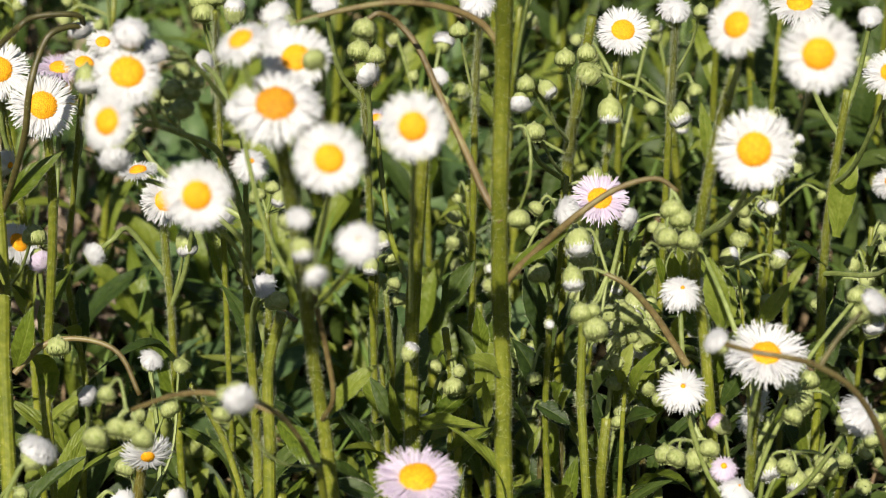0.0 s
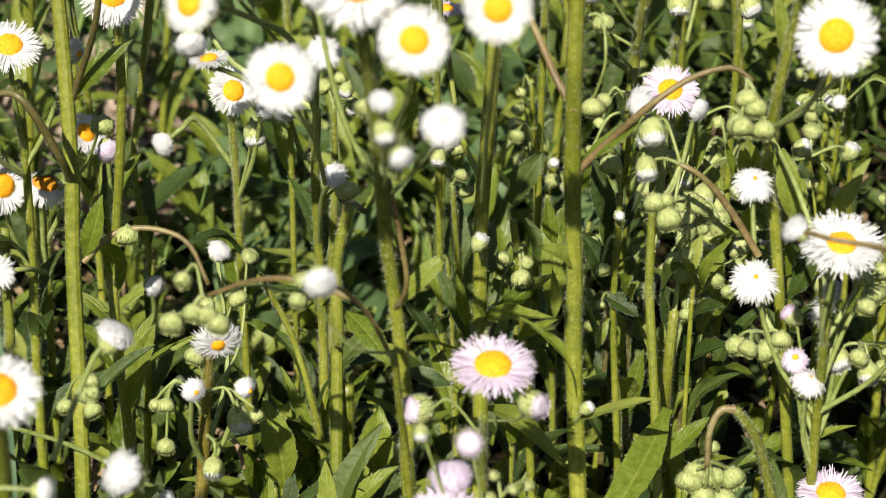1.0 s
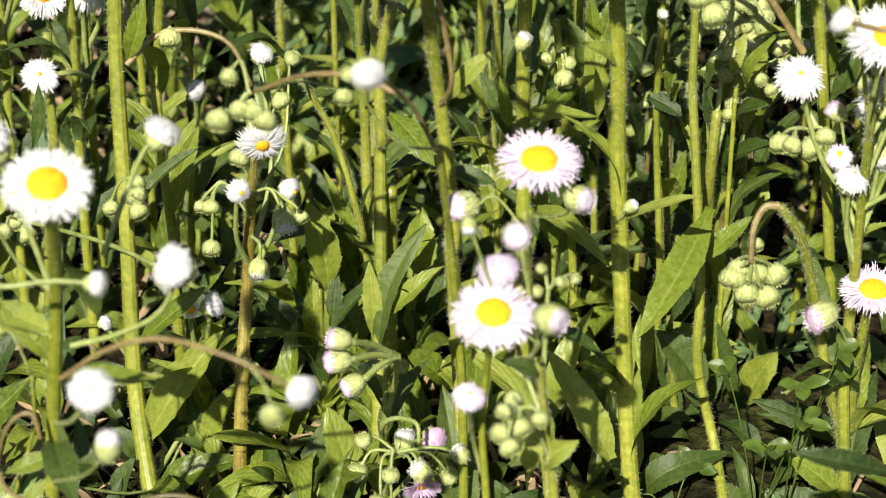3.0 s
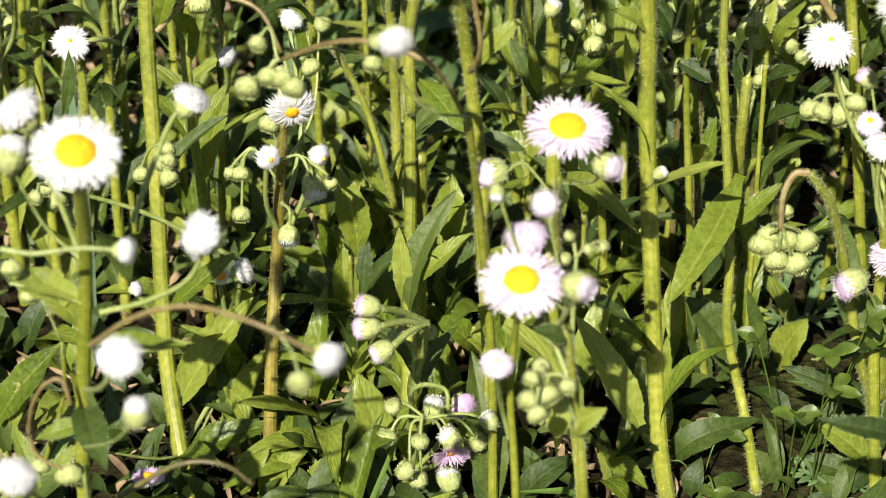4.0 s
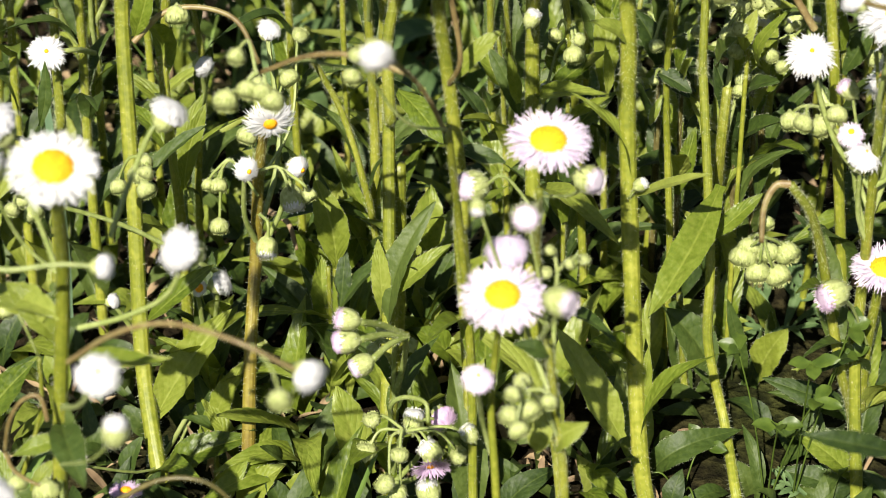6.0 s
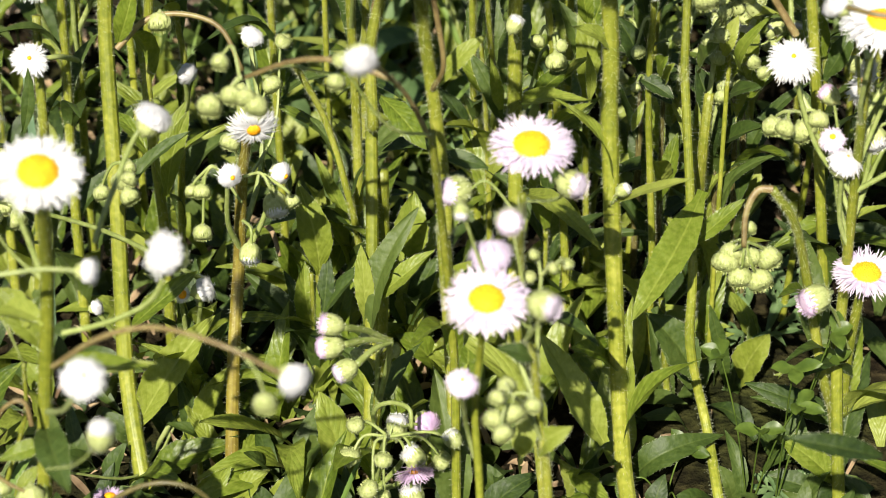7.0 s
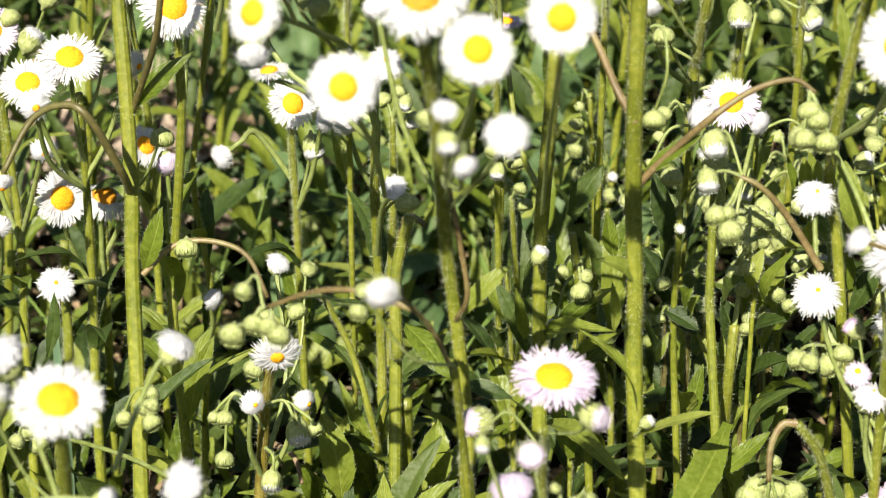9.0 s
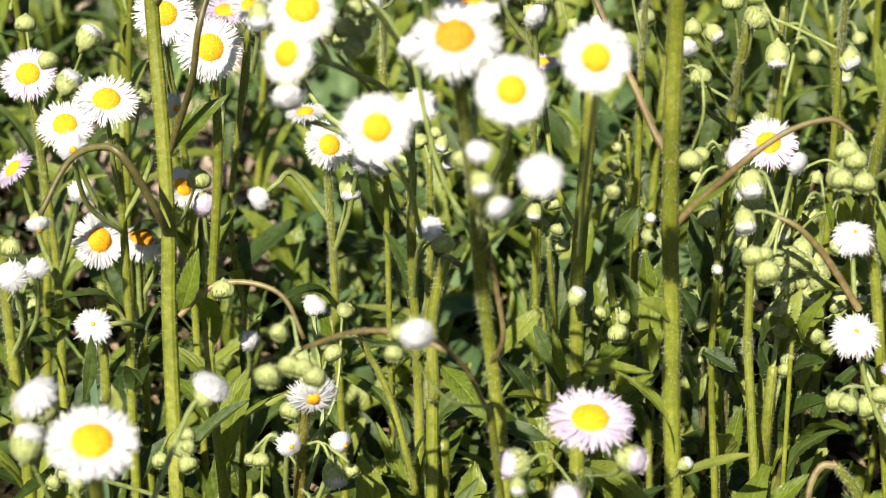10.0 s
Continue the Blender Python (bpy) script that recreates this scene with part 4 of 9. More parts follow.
stalk(p, [(-0.0725, 0.5136, 0.2363), (-0.0801, 0.5121, 0.2475), (-0.0872, 0.5146, 0.2497)], 0.00042, 0.00038)
bud(p, (-0.0871, 0.5125, 0.2481), (0.06, -0.79, -0.60), 0.0061, "white")
stalk(p, [(-0.0673, 0.5302, 0.2261), (-0.0679, 0.5324, 0.2303), (-0.0703, 0.5342, 0.2316)], 0.00044, 0.00040)
bud(p, (-0.0688, 0.5345, 0.2341), (0.51, 0.10, 0.86), 0.0064, "green")
stalk(p, [(-0.0566, 0.5890, 0.1706), (-0.0635, 0.5578, 0.2057), (-0.0703, 0.5265, 0.2329)], 0.00072, 0.00054, STALK)
stalk(p, [(-0.0703, 0.5265, 0.2329), (-0.0718, 0.5252, 0.2388), (-0.0716, 0.5230, 0.2417)], 0.00042, 0.00039)
bud(p, (-0.0724, 0.5216, 0.2404), (-0.36, -0.69, -0.62), 0.0046, "green")
stalk(p, [(-0.0703, 0.5265, 0.2329), (-0.0671, 0.5273, 0.2344), (-0.0665, 0.5284, 0.2352)], 0.00043, 0.00039)
bud(p, (-0.0653, 0.5268, 0.2335), (0.47, -0.61, -0.63), 0.0058, "green")
stalk(p, [(-0.0703, 0.5265, 0.2329), (-0.0665, 0.5324, 0.2357), (-0.0651, 0.5376, 0.2359)], 0.00044, 0.00040)
bud(p, (-0.0646, 0.5360, 0.2342), (0.21, -0.67, -0.71), 0.0054, "green")
stalk(p, [(-0.0574, 0.5923, 0.1576), (-0.0548, 0.5700, 0.1900), (-0.0500, 0.5335, 0.2143)], 0.00081, 0.00066)
young_head(p, (-0.0496, 0.5323, 0.2162), (0.15, -0.54, 0.83), 0.0091, "white", 0.20)
stalk(p, [(-0.0582, 0.5990, 0.1204), (-0.0550, 0.5790, 0.1470), (-0.0495, 0.5581, 0.1649)], 0.00087, 0.00071)
young_head(p, (-0.0501, 0.5574, 0.1665), (-0.32, -0.34, 0.88), 0.0076, "white", 0.00)
stalk(p, [(-0.0582, 0.5985, 0.1240), (-0.0535, 0.5780, 0.1480), (-0.0466, 0.5571, 0.1636)], 0.00047, 0.00043)
bud(p, (-0.0461, 0.5549, 0.1618), (0.18, -0.78, -0.60), 0.0063, "green")
stalk(p, [(-0.0582, 0.5978, 0.1455), (-0.0536, 0.5569, 0.2070), (-0.0532, 0.5320, 0.2294), (-0.0570, 0.5182, 0.2450), (-0.0619, 0.5095, 0.2563), (-0.0652, 0.5044, 0.2607)], 0.00081, 0.00059, STALK)
stalk(p, [(-0.0619, 0.5095, 0.2563), (-0.0682, 0.5005, 0.2602), (-0.0731, 0.4948, 0.2673)], 0.00073, 0.00059)
young_head(p, (-0.0729, 0.4943, 0.2693), (0.09, -0.24, 0.97), 0.0085, "white", 0.00)
stalk(p, [(-0.0615, 0.5122, 0.2544), (-0.0652, 0.5034, 0.2587), (-0.0685, 0.4986, 0.2615)], 0.00074, 0.00060)
young_head(p, (-0.0678, 0.4983, 0.2629), (0.48, -0.23, 0.85), 0.0067, "white", 0.00)
stalk(p, [(-0.0998, 0.5778, 0.2048), (-0.0965, 0.5696, 0.2172), (-0.0961, 0.5667, 0.2234)], 0.00084, 0.00069)
young_head(p, (-0.0960, 0.5664, 0.2248), (0.10, -0.22, 0.97), 0.0058, "white", 0.00)
stalk(p, [(-0.0314, 0.5318, 0.2568), (-0.0363, 0.5189, 0.2601), (-0.0383, 0.5068, 0.2630)], 0.00074, 0.00061)
young_head(p, (-0.0399, 0.5063, 0.2642), (-0.76, -0.25, 0.60), 0.0081, "white", 0.00)
stalk(p, [(-0.0566, 0.5890, 0.1706), (-0.0845, 0.5986, 0.1849), (-0.0989, 0.6140, 0.2143)], 0.00090, 0.00074)
flower(p, (-0.0986, 0.6133, 0.2162), (0.11, -0.36, 0.93), 0.0102, "white", 0.12, 0.43)
stalk(p, [(-0.0555, 0.5227, 0.2396), (-0.0599, 0.5237, 0.2456), (-0.0643, 0.5248, 0.2436)], 0.00071, 0.00053, STALK)
stalk(p, [(-0.0643, 0.5248, 0.2436), (-0.0646, 0.5223, 0.2471), (-0.0638, 0.5197, 0.2493)], 0.00042, 0.00038)
bud(p, (-0.0646, 0.5183, 0.2480), (-0.36, -0.70, -0.62), 0.0045, "green")
stalk(p, [(-0.0643, 0.5248, 0.2436), (-0.0662, 0.5249, 0.2438), (-0.0684, 0.5247, 0.2421)], 0.00043, 0.00039)
bud(p, (-0.0672, 0.5231, 0.2405), (0.47, -0.61, -0.64), 0.0057, "green")
stalk(p, [(-0.0643, 0.5248, 0.2436), (-0.0641, 0.5284, 0.2421), (-0.0647, 0.5314, 0.2381)], 0.00043, 0.00040)
bud(p, (-0.0642, 0.5298, 0.2364), (0.21, -0.68, -0.71), 0.0053, "green")
stalk(p, [(-0.0643, 0.5248, 0.2436), (-0.0626, 0.5234, 0.2451), (-0.0614, 0.5221, 0.2455)], 0.00042, 0.00039)
bud(p, (-0.0615, 0.5206, 0.2440), (-0.07, -0.71, -0.71), 0.0047, "green")
stalk(p, [(-0.0546, 0.5333, 0.2320), (-0.0588, 0.5487, 0.2331), (-0.0651, 0.5693, 0.2289)], 0.00084, 0.00069)
young_head(p, (-0.0638, 0.5689, 0.2296), (0.86, -0.26, 0.44), 0.0061, "white", 0.00)
p = fleabane("fleabane plant with a tall hairy stem and small bracts", [(-0.0087, 0.5555, 0.0000), (-0.0087, 0.5625, 0.0653), (-0.0086, 0.5700, 0.1071), (-0.0089, 0.5695, 0.1061), (-0.0088, 0.5730, 0.1405), (-0.0071, 0.5687, 0.1738), (-0.0052, 0.5635, 0.2057)], 0.00246, 0.00197, hair=1468, leaves=2, high=0.130)
stalk(p, [(-0.0082, 0.5849, 0.1489), (-0.0151, 0.6092, 0.1531), (-0.0186, 0.6225, 0.1711), (-0.0195, 0.6265, 0.1835)], 0.00094, 0.00077, STEM)
flower(p, (-0.0195, 0.6265, 0.1857), (0.00, 0.01, 1.00), 0.0106, "pink", 0.12, 0.43)
stalk(p, [(-0.0088, 0.5723, 0.1336), (-0.0084, 0.5648, 0.1352), (-0.0098, 0.5599, 0.1422)], 0.00048, 0.00044)
bud(p, (-0.0088, 0.5602, 0.1441), (0.47, 0.15, 0.87), 0.0048, "white")
leaf(p, (-0.0086, 0.5771, 0.1066), (0.0129, 0.5497, 0.1243), 0.0056, (-0.00, -0.68, 1.02), 0.10)
leaf(p, (-0.0077, 0.5806, 0.0717), (0.0162, 0.5295, 0.0862), 0.0060, (-0.00, -0.66, 1.05), 0.10)
p = fleabane("tall fleabane plant with a thick ribbed hairy stem", [(0.0261, 0.5075, 0.0000), (0.0257, 0.5080, 0.0044), (0.0226, 0.5127, 0.0269), (0.0195, 0.5242, 0.0764), (0.0171, 0.5360, 0.1263), (0.0171, 0.5375, 0.1430), (0.0157, 0.5406, 0.1764), (0.0153, 0.5371, 0.2114), (0.0157, 0.5375, 0.2397), (0.0160, 0.5232, 0.2961)], 0.00270, 0.00216, hair=2112, leaves=2, high=0.130)
stalk(p, [(0.0159, 0.5368, 0.1969), (0.0113, 0.5433, 0.2023), (0.0075, 0.5474, 0.2099), (0.0038, 0.5512, 0.2171), (-0.0007, 0.5558, 0.2257), (-0.0063, 0.5615, 0.2365), (-0.0119, 0.5647, 0.2425), (-0.0165, 0.5628, 0.2458), (-0.0195, 0.5621, 0.2445)], 0.00113, 0.00075, STALK_BROWN)
bud(p, (-0.0207, 0.5604, 0.2413), (-0.15, -0.72, -0.68), 0.0066, "green")
stalk(p, [(0.0162, 0.5412, 0.1747), (0.0196, 0.5409, 0.1797), (0.0272, 0.5398, 0.1887), (0.0363, 0.5378, 0.1989), (0.0465, 0.5410, 0.2048), (0.0567, 0.5422, 0.2072), (0.0626, 0.5406, 0.2042)], 0.00121, 0.00068, STALK_BROWN)
stalk(p, [(0.0611, 0.5411, 0.2051), (0.0612, 0.5400, 0.2029), (0.0613, 0.5400, 0.2008)], 0.00045, 0.00041)
bud(p, (0.0612, 0.5379, 0.1990), (-0.04, -0.76, -0.65), 0.0063, "green")
stalk(p, [(0.0611, 0.5411, 0.2051), (0.0656, 0.5362, 0.1957), (0.0657, 0.5363, 0.1936)], 0.00045, 0.00041)
bud(p, (0.0656, 0.5341, 0.1918), (-0.04, -0.77, -0.63), 0.0063, "green")
stalk(p, [(0.0611, 0.5411, 0.2051), (0.0597, 0.5365, 0.1964), (0.0599, 0.5366, 0.1943)], 0.00045, 0.00041)
bud(p, (0.0598, 0.5344, 0.1925), (-0.04, -0.77, -0.64), 0.0063, "green")
stalk(p, [(0.0611, 0.5411, 0.2051), (0.0634, 0.5389, 0.2009), (0.0635, 0.5390, 0.1988)], 0.00045, 0.00041)
bud(p, (0.0634, 0.5368, 0.1970), (-0.04, -0.77, -0.64), 0.0063, "green")
leaf(p, (0.0186, 0.5420, 0.1791), (0.0337, 0.5401, 0.1920), 0.0046, (-0.04, -0.71, 0.97), 0.10)
stalk(p, [(0.0149, 0.5438, 0.2448), (0.0099, 0.5436, 0.2512), (0.0012, 0.5423, 0.2557), (-0.0117, 0.5399, 0.2582), (-0.0261, 0.5389, 0.2562), (-0.0375, 0.5374, 0.2534)], 0.00101, 0.00065, STALK_BROWN)
bud(p, (-0.0387, 0.5362, 0.2511), (0.02, -0.72, -0.69), 0.0057, "white")
bud(p, (-0.0418, 0.5382, 0.2549), (-0.39, -0.21, 0.90), 0.0086, "white")
stalk(p, [(0.0152, 0.5420, 0.2205), (0.0218, 0.5426, 0.2218), (0.0233, 0.5372, 0.2115), (0.0204, 0.5387, 0.1989)], 0.00045, 0.00041, STALK)
bud(p, (0.0204, 0.5368, 0.1969), (-0.01, -0.69, -0.72), 0.0060, "green")
leaf(p, (0.0183, 0.5398, 0.1473), (0.0053, 0.5313, 0.1589), 0.0053, (-0.04, -0.69, 1.00), 0.10, LEAF)
leaf(p, (0.0204, 0.5309, 0.1028), (0.0391, 0.5119, 0.1225), 0.0038, (-0.04, -0.66, 1.05), 0.06, LEAF_YOUNG)
leaf(p, (0.0167, 0.5032, 0.0367), (-0.0020, 0.5120, 0.0699), 0.0099, (-0.03, -0.61, 1.12), 0.05, LEAF_YOUNG, label="pale green leaf pressed against the stem")
leaf(p, (0.0210, 0.5238, 0.0479), (0.0073, 0.5139, 0.0639), 0.0097, (-0.04, -0.63, 1.10), 0.10, LEAF)
stalk(p, [(0.0183, 0.5303, 0.1019), (0.0182, 0.5282, 0.1039), (0.0202, 0.5270, 0.1083)], 0.00047, 0.00043)
bud(p, (0.0216, 0.5270, 0.1093), (0.81, -0.02, 0.59), 0.0038, "white")
leaf(p, (0.0233, 0.5143, 0.0299), (0.0247, 0.5199, 0.0572), 0.0042, (-0.04, -0.61, 1.11), 0.05, LEAF_YOUNG)
p = fleabane("fleabane plant with an upright hairy stem and bent tip", [(-0.0527, 0.5069, 0.0000), (-0.0527, 0.5069, 0.0051), (-0.0537, 0.5332, 0.0047), (-0.0522, 0.5601, 0.0608), (-0.0517, 0.5748, 0.1023), (-0.0509, 0.5686, 0.1044), (-0.0511, 0.5739, 0.1283), (-0.0467, 0.5764, 0.1468)], 0.00229, 0.00161, hair=1315, leaves=1, high=0.103)
stalk(p, [(-0.0514, 0.5924, 0.1214), (-0.0502, 0.5915, 0.1336), (-0.0474, 0.5878, 0.1405), (-0.0429, 0.5809, 0.1415)], 0.00118, 0.00084, STALK_BROWN)
leaf(p, (-0.0543, 0.5537, 0.0418), (-0.0553, 0.5588, 0.0680), 0.0058, (0.05, -0.64, 1.08), 0.10, LEAF_YOUNG)
leaf(p, (-0.0521, 0.5544, 0.0500), (-0.0330, 0.5553, 0.0684), 0.0065, (0.05, -0.64, 1.08), 0.10)
leaf(p, (-0.0504, 0.5760, 0.1115), (-0.0348, 0.5542, 0.1051), 0.0073, (0.05, -0.68, 1.02), 0.05)
leaf(p, (-0.0537, 0.5447, 0.0179), (-0.0682, 0.5501, 0.0447), 0.0069, (0.05, -0.62, 1.11), 0.10)
p = fleabane("short cut-off fleabane stem beside a taller one", [(-0.0517, 0.5655, 0.0000), (-0.0512, 0.5669, 0.0182), (-0.0494, 0.5716, 0.0547), (-0.0488, 0.5732, 0.0855)], 0.00235, 0.00183, hair=601, leaves=1, high=0.060)
p = fleabane("thin hairy fleabane stem among leaves", [(-0.0204, 0.6247, 0.0000), (-0.0204, 0.6247, 0.0576), (-0.0199, 0.6241, 0.0564), (-0.0217, 0.6250, 0.0860), (-0.0203, 0.6183, 0.1426)], 0.00145, 0.00091, hair=1019, leaves=6, high=0.100)
stalk(p, [(-0.0210, 0.6219, 0.1123), (-0.0207, 0.6200, 0.1313), (-0.0203, 0.6181, 0.1423)], 0.00087, 0.00065, STALK)
stalk(p, [(-0.0203, 0.6181, 0.1423), (-0.0225, 0.6164, 0.1472), (-0.0228, 0.6141, 0.1497)], 0.00052, 0.00047)
bud(p, (-0.0236, 0.6126, 0.1484), (-0.39, -0.71, -0.59), 0.0047, "green")
stalk(p, [(-0.0203, 0.6181, 0.1423), (-0.0192, 0.6204, 0.1466), (-0.0198, 0.6222, 0.1479)], 0.00052, 0.00048)
bud(p, (-0.0186, 0.6203, 0.1464), (0.45, -0.68, -0.58), 0.0059, "white")
stalk(p, [(-0.0203, 0.6181, 0.1423), (-0.0175, 0.6222, 0.1416), (-0.0165, 0.6266, 0.1398)], 0.00053, 0.00048)
bud(p, (-0.0160, 0.6248, 0.1382), (0.18, -0.73, -0.65), 0.0055, "green")
bud(p, (-0.0219, 0.6132, 0.1413), (-0.09, -0.75, -0.66), 0.0049, "white")
p = fleabane("thin hairy fleabane stem among leaves", [(-0.0124, 0.6404, 0.0000), (-0.0141, 0.6330, 0.0595), (-0.0150, 0.6289, 0.0794), (-0.0177, 0.6249, 0.1272)], 0.00146, 0.00082, hair=898, leaves=6, high=0.089)
stalk(p, [(-0.0160, 0.6275, 0.0965), (-0.0169, 0.6260, 0.1155), (-0.0177, 0.6245, 0.1265)], 0.00089, 0.00066, STALK)
stalk(p, [(-0.0177, 0.6245, 0.1265), (-0.0160, 0.6226, 0.1313), (-0.0143, 0.6202, 0.1336)], 0.00053, 0.00048)
bud(p, (-0.0151, 0.6188, 0.1325), (-0.39, -0.71, -0.58), 0.0042, "green")
stalk(p, [(-0.0177, 0.6245, 0.1265), (-0.0189, 0.6264, 0.1300), (-0.0206, 0.6278, 0.1309)], 0.00053, 0.00049)
bud(p, (-0.0195, 0.6261, 0.1296), (0.45, -0.69, -0.56), 0.0053, "green")
stalk(p, [(-0.0177, 0.6245, 0.1265), (-0.0149, 0.6283, 0.1253), (-0.0138, 0.6317, 0.1218)], 0.00054, 0.00049)
bud(p, (-0.0134, 0.6301, 0.1204), (0.18, -0.75, -0.64), 0.0049, "green")
p = fleabane("thin hairy fleabane stem among leaves", [(-0.0600, 0.6496, 0.0000), (-0.0570, 0.6413, 0.0888), (-0.0552, 0.6362, 0.1209), (-0.0549, 0.6364, 0.1489)], 0.00163, 0.00091, hair=1048, leaves=6, high=0.104)
stalk(p, [(-0.0553, 0.6366, 0.1186), (-0.0551, 0.6364, 0.1376), (-0.0549, 0.6362, 0.1486)], 0.00089, 0.00066, STALK)
stalk(p, [(-0.0549, 0.6362, 0.1486), (-0.0524, 0.6348, 0.1541), (-0.0502, 0.6325, 0.1567)], 0.00053, 0.00048)
bud(p, (-0.0509, 0.6311, 0.1555), (-0.37, -0.71, -0.60), 0.0045, "white")
stalk(p, [(-0.0549, 0.6362, 0.1486), (-0.0566, 0.6386, 0.1530), (-0.0587, 0.6401, 0.1543)], 0.00053, 0.00049)
bud(p, (-0.0575, 0.6385, 0.1528), (0.46, -0.65, -0.60), 0.0056, "green")
stalk(p, [(-0.0549, 0.6362, 0.1486), (-0.0511, 0.6402, 0.1478), (-0.0496, 0.6442, 0.1454)], 0.00054, 0.00049)
bud(p, (-0.0491, 0.6426, 0.1439), (0.20, -0.72, -0.67), 0.0052, "white")
stalk(p, [(-0.0549, 0.6362, 0.1486), (-0.0536, 0.6377, 0.1556), (-0.0528, 0.6377, 0.1583)], 0.00053, 0.00048)
bud(p, (-0.0529, 0.6362, 0.1568), (-0.08, -0.73, -0.68), 0.0047, "green")
stalk(p, [(-0.0556, 0.6373, 0.1141), (-0.0643, 0.6320, 0.1315), (-0.0692, 0.6259, 0.1543)], 0.00096, 0.00078)
young_head(p, (-0.0680, 0.6239, 0.1531), (0.47, -0.75, -0.46), 0.0104, "white", 0.00)
p = fleabane("fleabane plant with a reddish stem and nodding buds", [(-0.0958, 0.5250, 0.0000), (-0.0957, 0.5256, 0.0043), (-0.0942, 0.5410, 0.0386), (-0.0921, 0.5548, 0.0647), (-0.0896, 0.5545, 0.0917), (-0.0865, 0.5502, 0.1113)], 0.00243, 0.00151, STEM_RED, hair=832)
flower(p, (-0.0827, 0.5378, 0.1226), (0.20, -0.92, -0.30), 0.0150, "white", 0.10, 0.27, droop=0.25, ragged=0.45)
stalk(p, [(-0.0916, 0.5548, 0.0699), (-0.0935, 0.5477, 0.0846), (-0.0914, 0.5412, 0.1053)], 0.00089, 0.00073)
young_head(p, (-0.0905, 0.5397, 0.1055), (0.50, -0.85, 0.16), 0.0068, "white", 0.25)
stalk(p, [(-0.0921, 0.5544, 0.0638), (-0.0847, 0.5541, 0.0785), (-0.0781, 0.5520, 0.0988)], 0.00090, 0.00074)
young_head(p, (-0.0768, 0.5508, 0.0987), (0.75, -0.66, -0.04), 0.0069, "white", 0.25)
stalk(p, [(-0.0897, 0.5525, 0.0880), (-0.0962, 0.5518, 0.1005), (-0.1011, 0.5506, 0.0983), (-0.1036, 0.5498, 0.0951)], 0.00049, 0.00045)
bud(p, (-0.1035, 0.5483, 0.0939), (0.04, -0.78, -0.62), 0.0043, "green")
stalk(p, [(-0.0897, 0.5525, 0.0880), (-0.0962, 0.5518, 0.1005), (-0.0996, 0.5506, 0.0983), (-0.1006, 0.5500, 0.0951)], 0.00049, 0.00045)
bud(p, (-0.1005, 0.5481, 0.0936), (0.03, -0.78, -0.62), 0.0053, "green")
stalk(p, [(-0.0897, 0.5525, 0.0880), (-0.0962, 0.5518, 0.1005), (-0.0994, 0.5506, 0.0983), (-0.1005, 0.5445, 0.0845)], 0.00049, 0.00045)
bud(p, (-0.1005, 0.5424, 0.0829), (0.04, -0.79, -0.61), 0.0059, "green")
stalk(p, [(-0.0880, 0.5506, 0.0983), (-0.0823, 0.5455, 0.1026), (-0.0796, 0.5432, 0.0982), (-0.0793, 0.5485, 0.0917)], 0.00049, 0.00045)
bud(p, (-0.0787, 0.5460, 0.0897), (0.19, -0.76, -0.62), 0.0072, "white")
stalk(p, [(-0.0822, 0.5509, 0.0988), (-0.0750, 0.5432, 0.0982), (-0.0747, 0.5482, 0.0923)], 0.00049, 0.00045)
bud(p, (-0.0737, 0.5468, 0.0912), (0.50, -0.68, -0.54), 0.0046, "green")
stalk(p, [(-0.0906, 0.5555, 0.0798), (-0.0871, 0.5489, 0.0813), (-0.0869, 0.5469, 0.0776), (-0.0874, 0.5466, 0.0750)], 0.00050, 0.00046)
bud(p, (-0.0873, 0.5446, 0.0731), (0.02, -0.73, -0.68), 0.0063, "white")
stalk(p, [(-0.0900, 0.5545, 0.0874), (-0.0896, 0.5539, 0.0986), (-0.0907, 0.5514, 0.1114)], 0.00049, 0.00045)
bud(p, (-0.0915, 0.5494, 0.1099), (-0.29, -0.77, -0.57), 0.0059, "green")
stalk(p, [(-0.0897, 0.5545, 0.0910), (-0.0804, 0.5679, 0.1029), (-0.0782, 0.5803, 0.1249)], 0.00050, 0.00046)
bud(p, (-0.0770, 0.5805, 0.1269), (0.50, 0.09, 0.86), 0.0050, "green")
stalk(p, [(-0.0905, 0.5546, 0.0822), (-0.0888, 0.5692, 0.0964), (-0.0816, 0.5759, 0.1159)], 0.00050, 0.00046)
bud(p, (-0.0803, 0.5739, 0.1145), (0.49, -0.72, -0.50), 0.0060, "green")
stalk(p, [(-0.0915, 0.5547, 0.0704), (-0.0855, 0.5765, 0.0889), (-0.0885, 0.5927, 0.1200)], 0.00094, 0.00077)
young_head(p, (-0.0877, 0.5924, 0.1216), (0.47, -0.13, 0.87), 0.0072, "white", 0.00)
leaf(p, (-0.1154, 0.5750, 0.0749), (-0.1071, 0.5808, 0.1025), 0.0062, (0.12, -0.66, 1.04), 0.08, LEAF_YOUNG)
p = fleabane("leaning fleabane stem with a narrow leaf", [(-0.0580, 0.5926, 0.0000), (-0.0581, 0.5930, 0.0119), (-0.0585, 0.5946, 0.0427), (-0.0619, 0.5932, 0.0677), (-0.0674, 0.5969, 0.0885), (-0.0733, 0.5971, 0.1027), (-0.0764, 0.5944, 0.1114)], 0.00133, 0.00089, hair=804, leaves=6, high=0.078)
leaf(p, (-0.0581, 0.5964, 0.0459), (-0.0720, 0.6022, 0.0736), 0.0043, (0.05, -0.65, 1.06), 0.05)
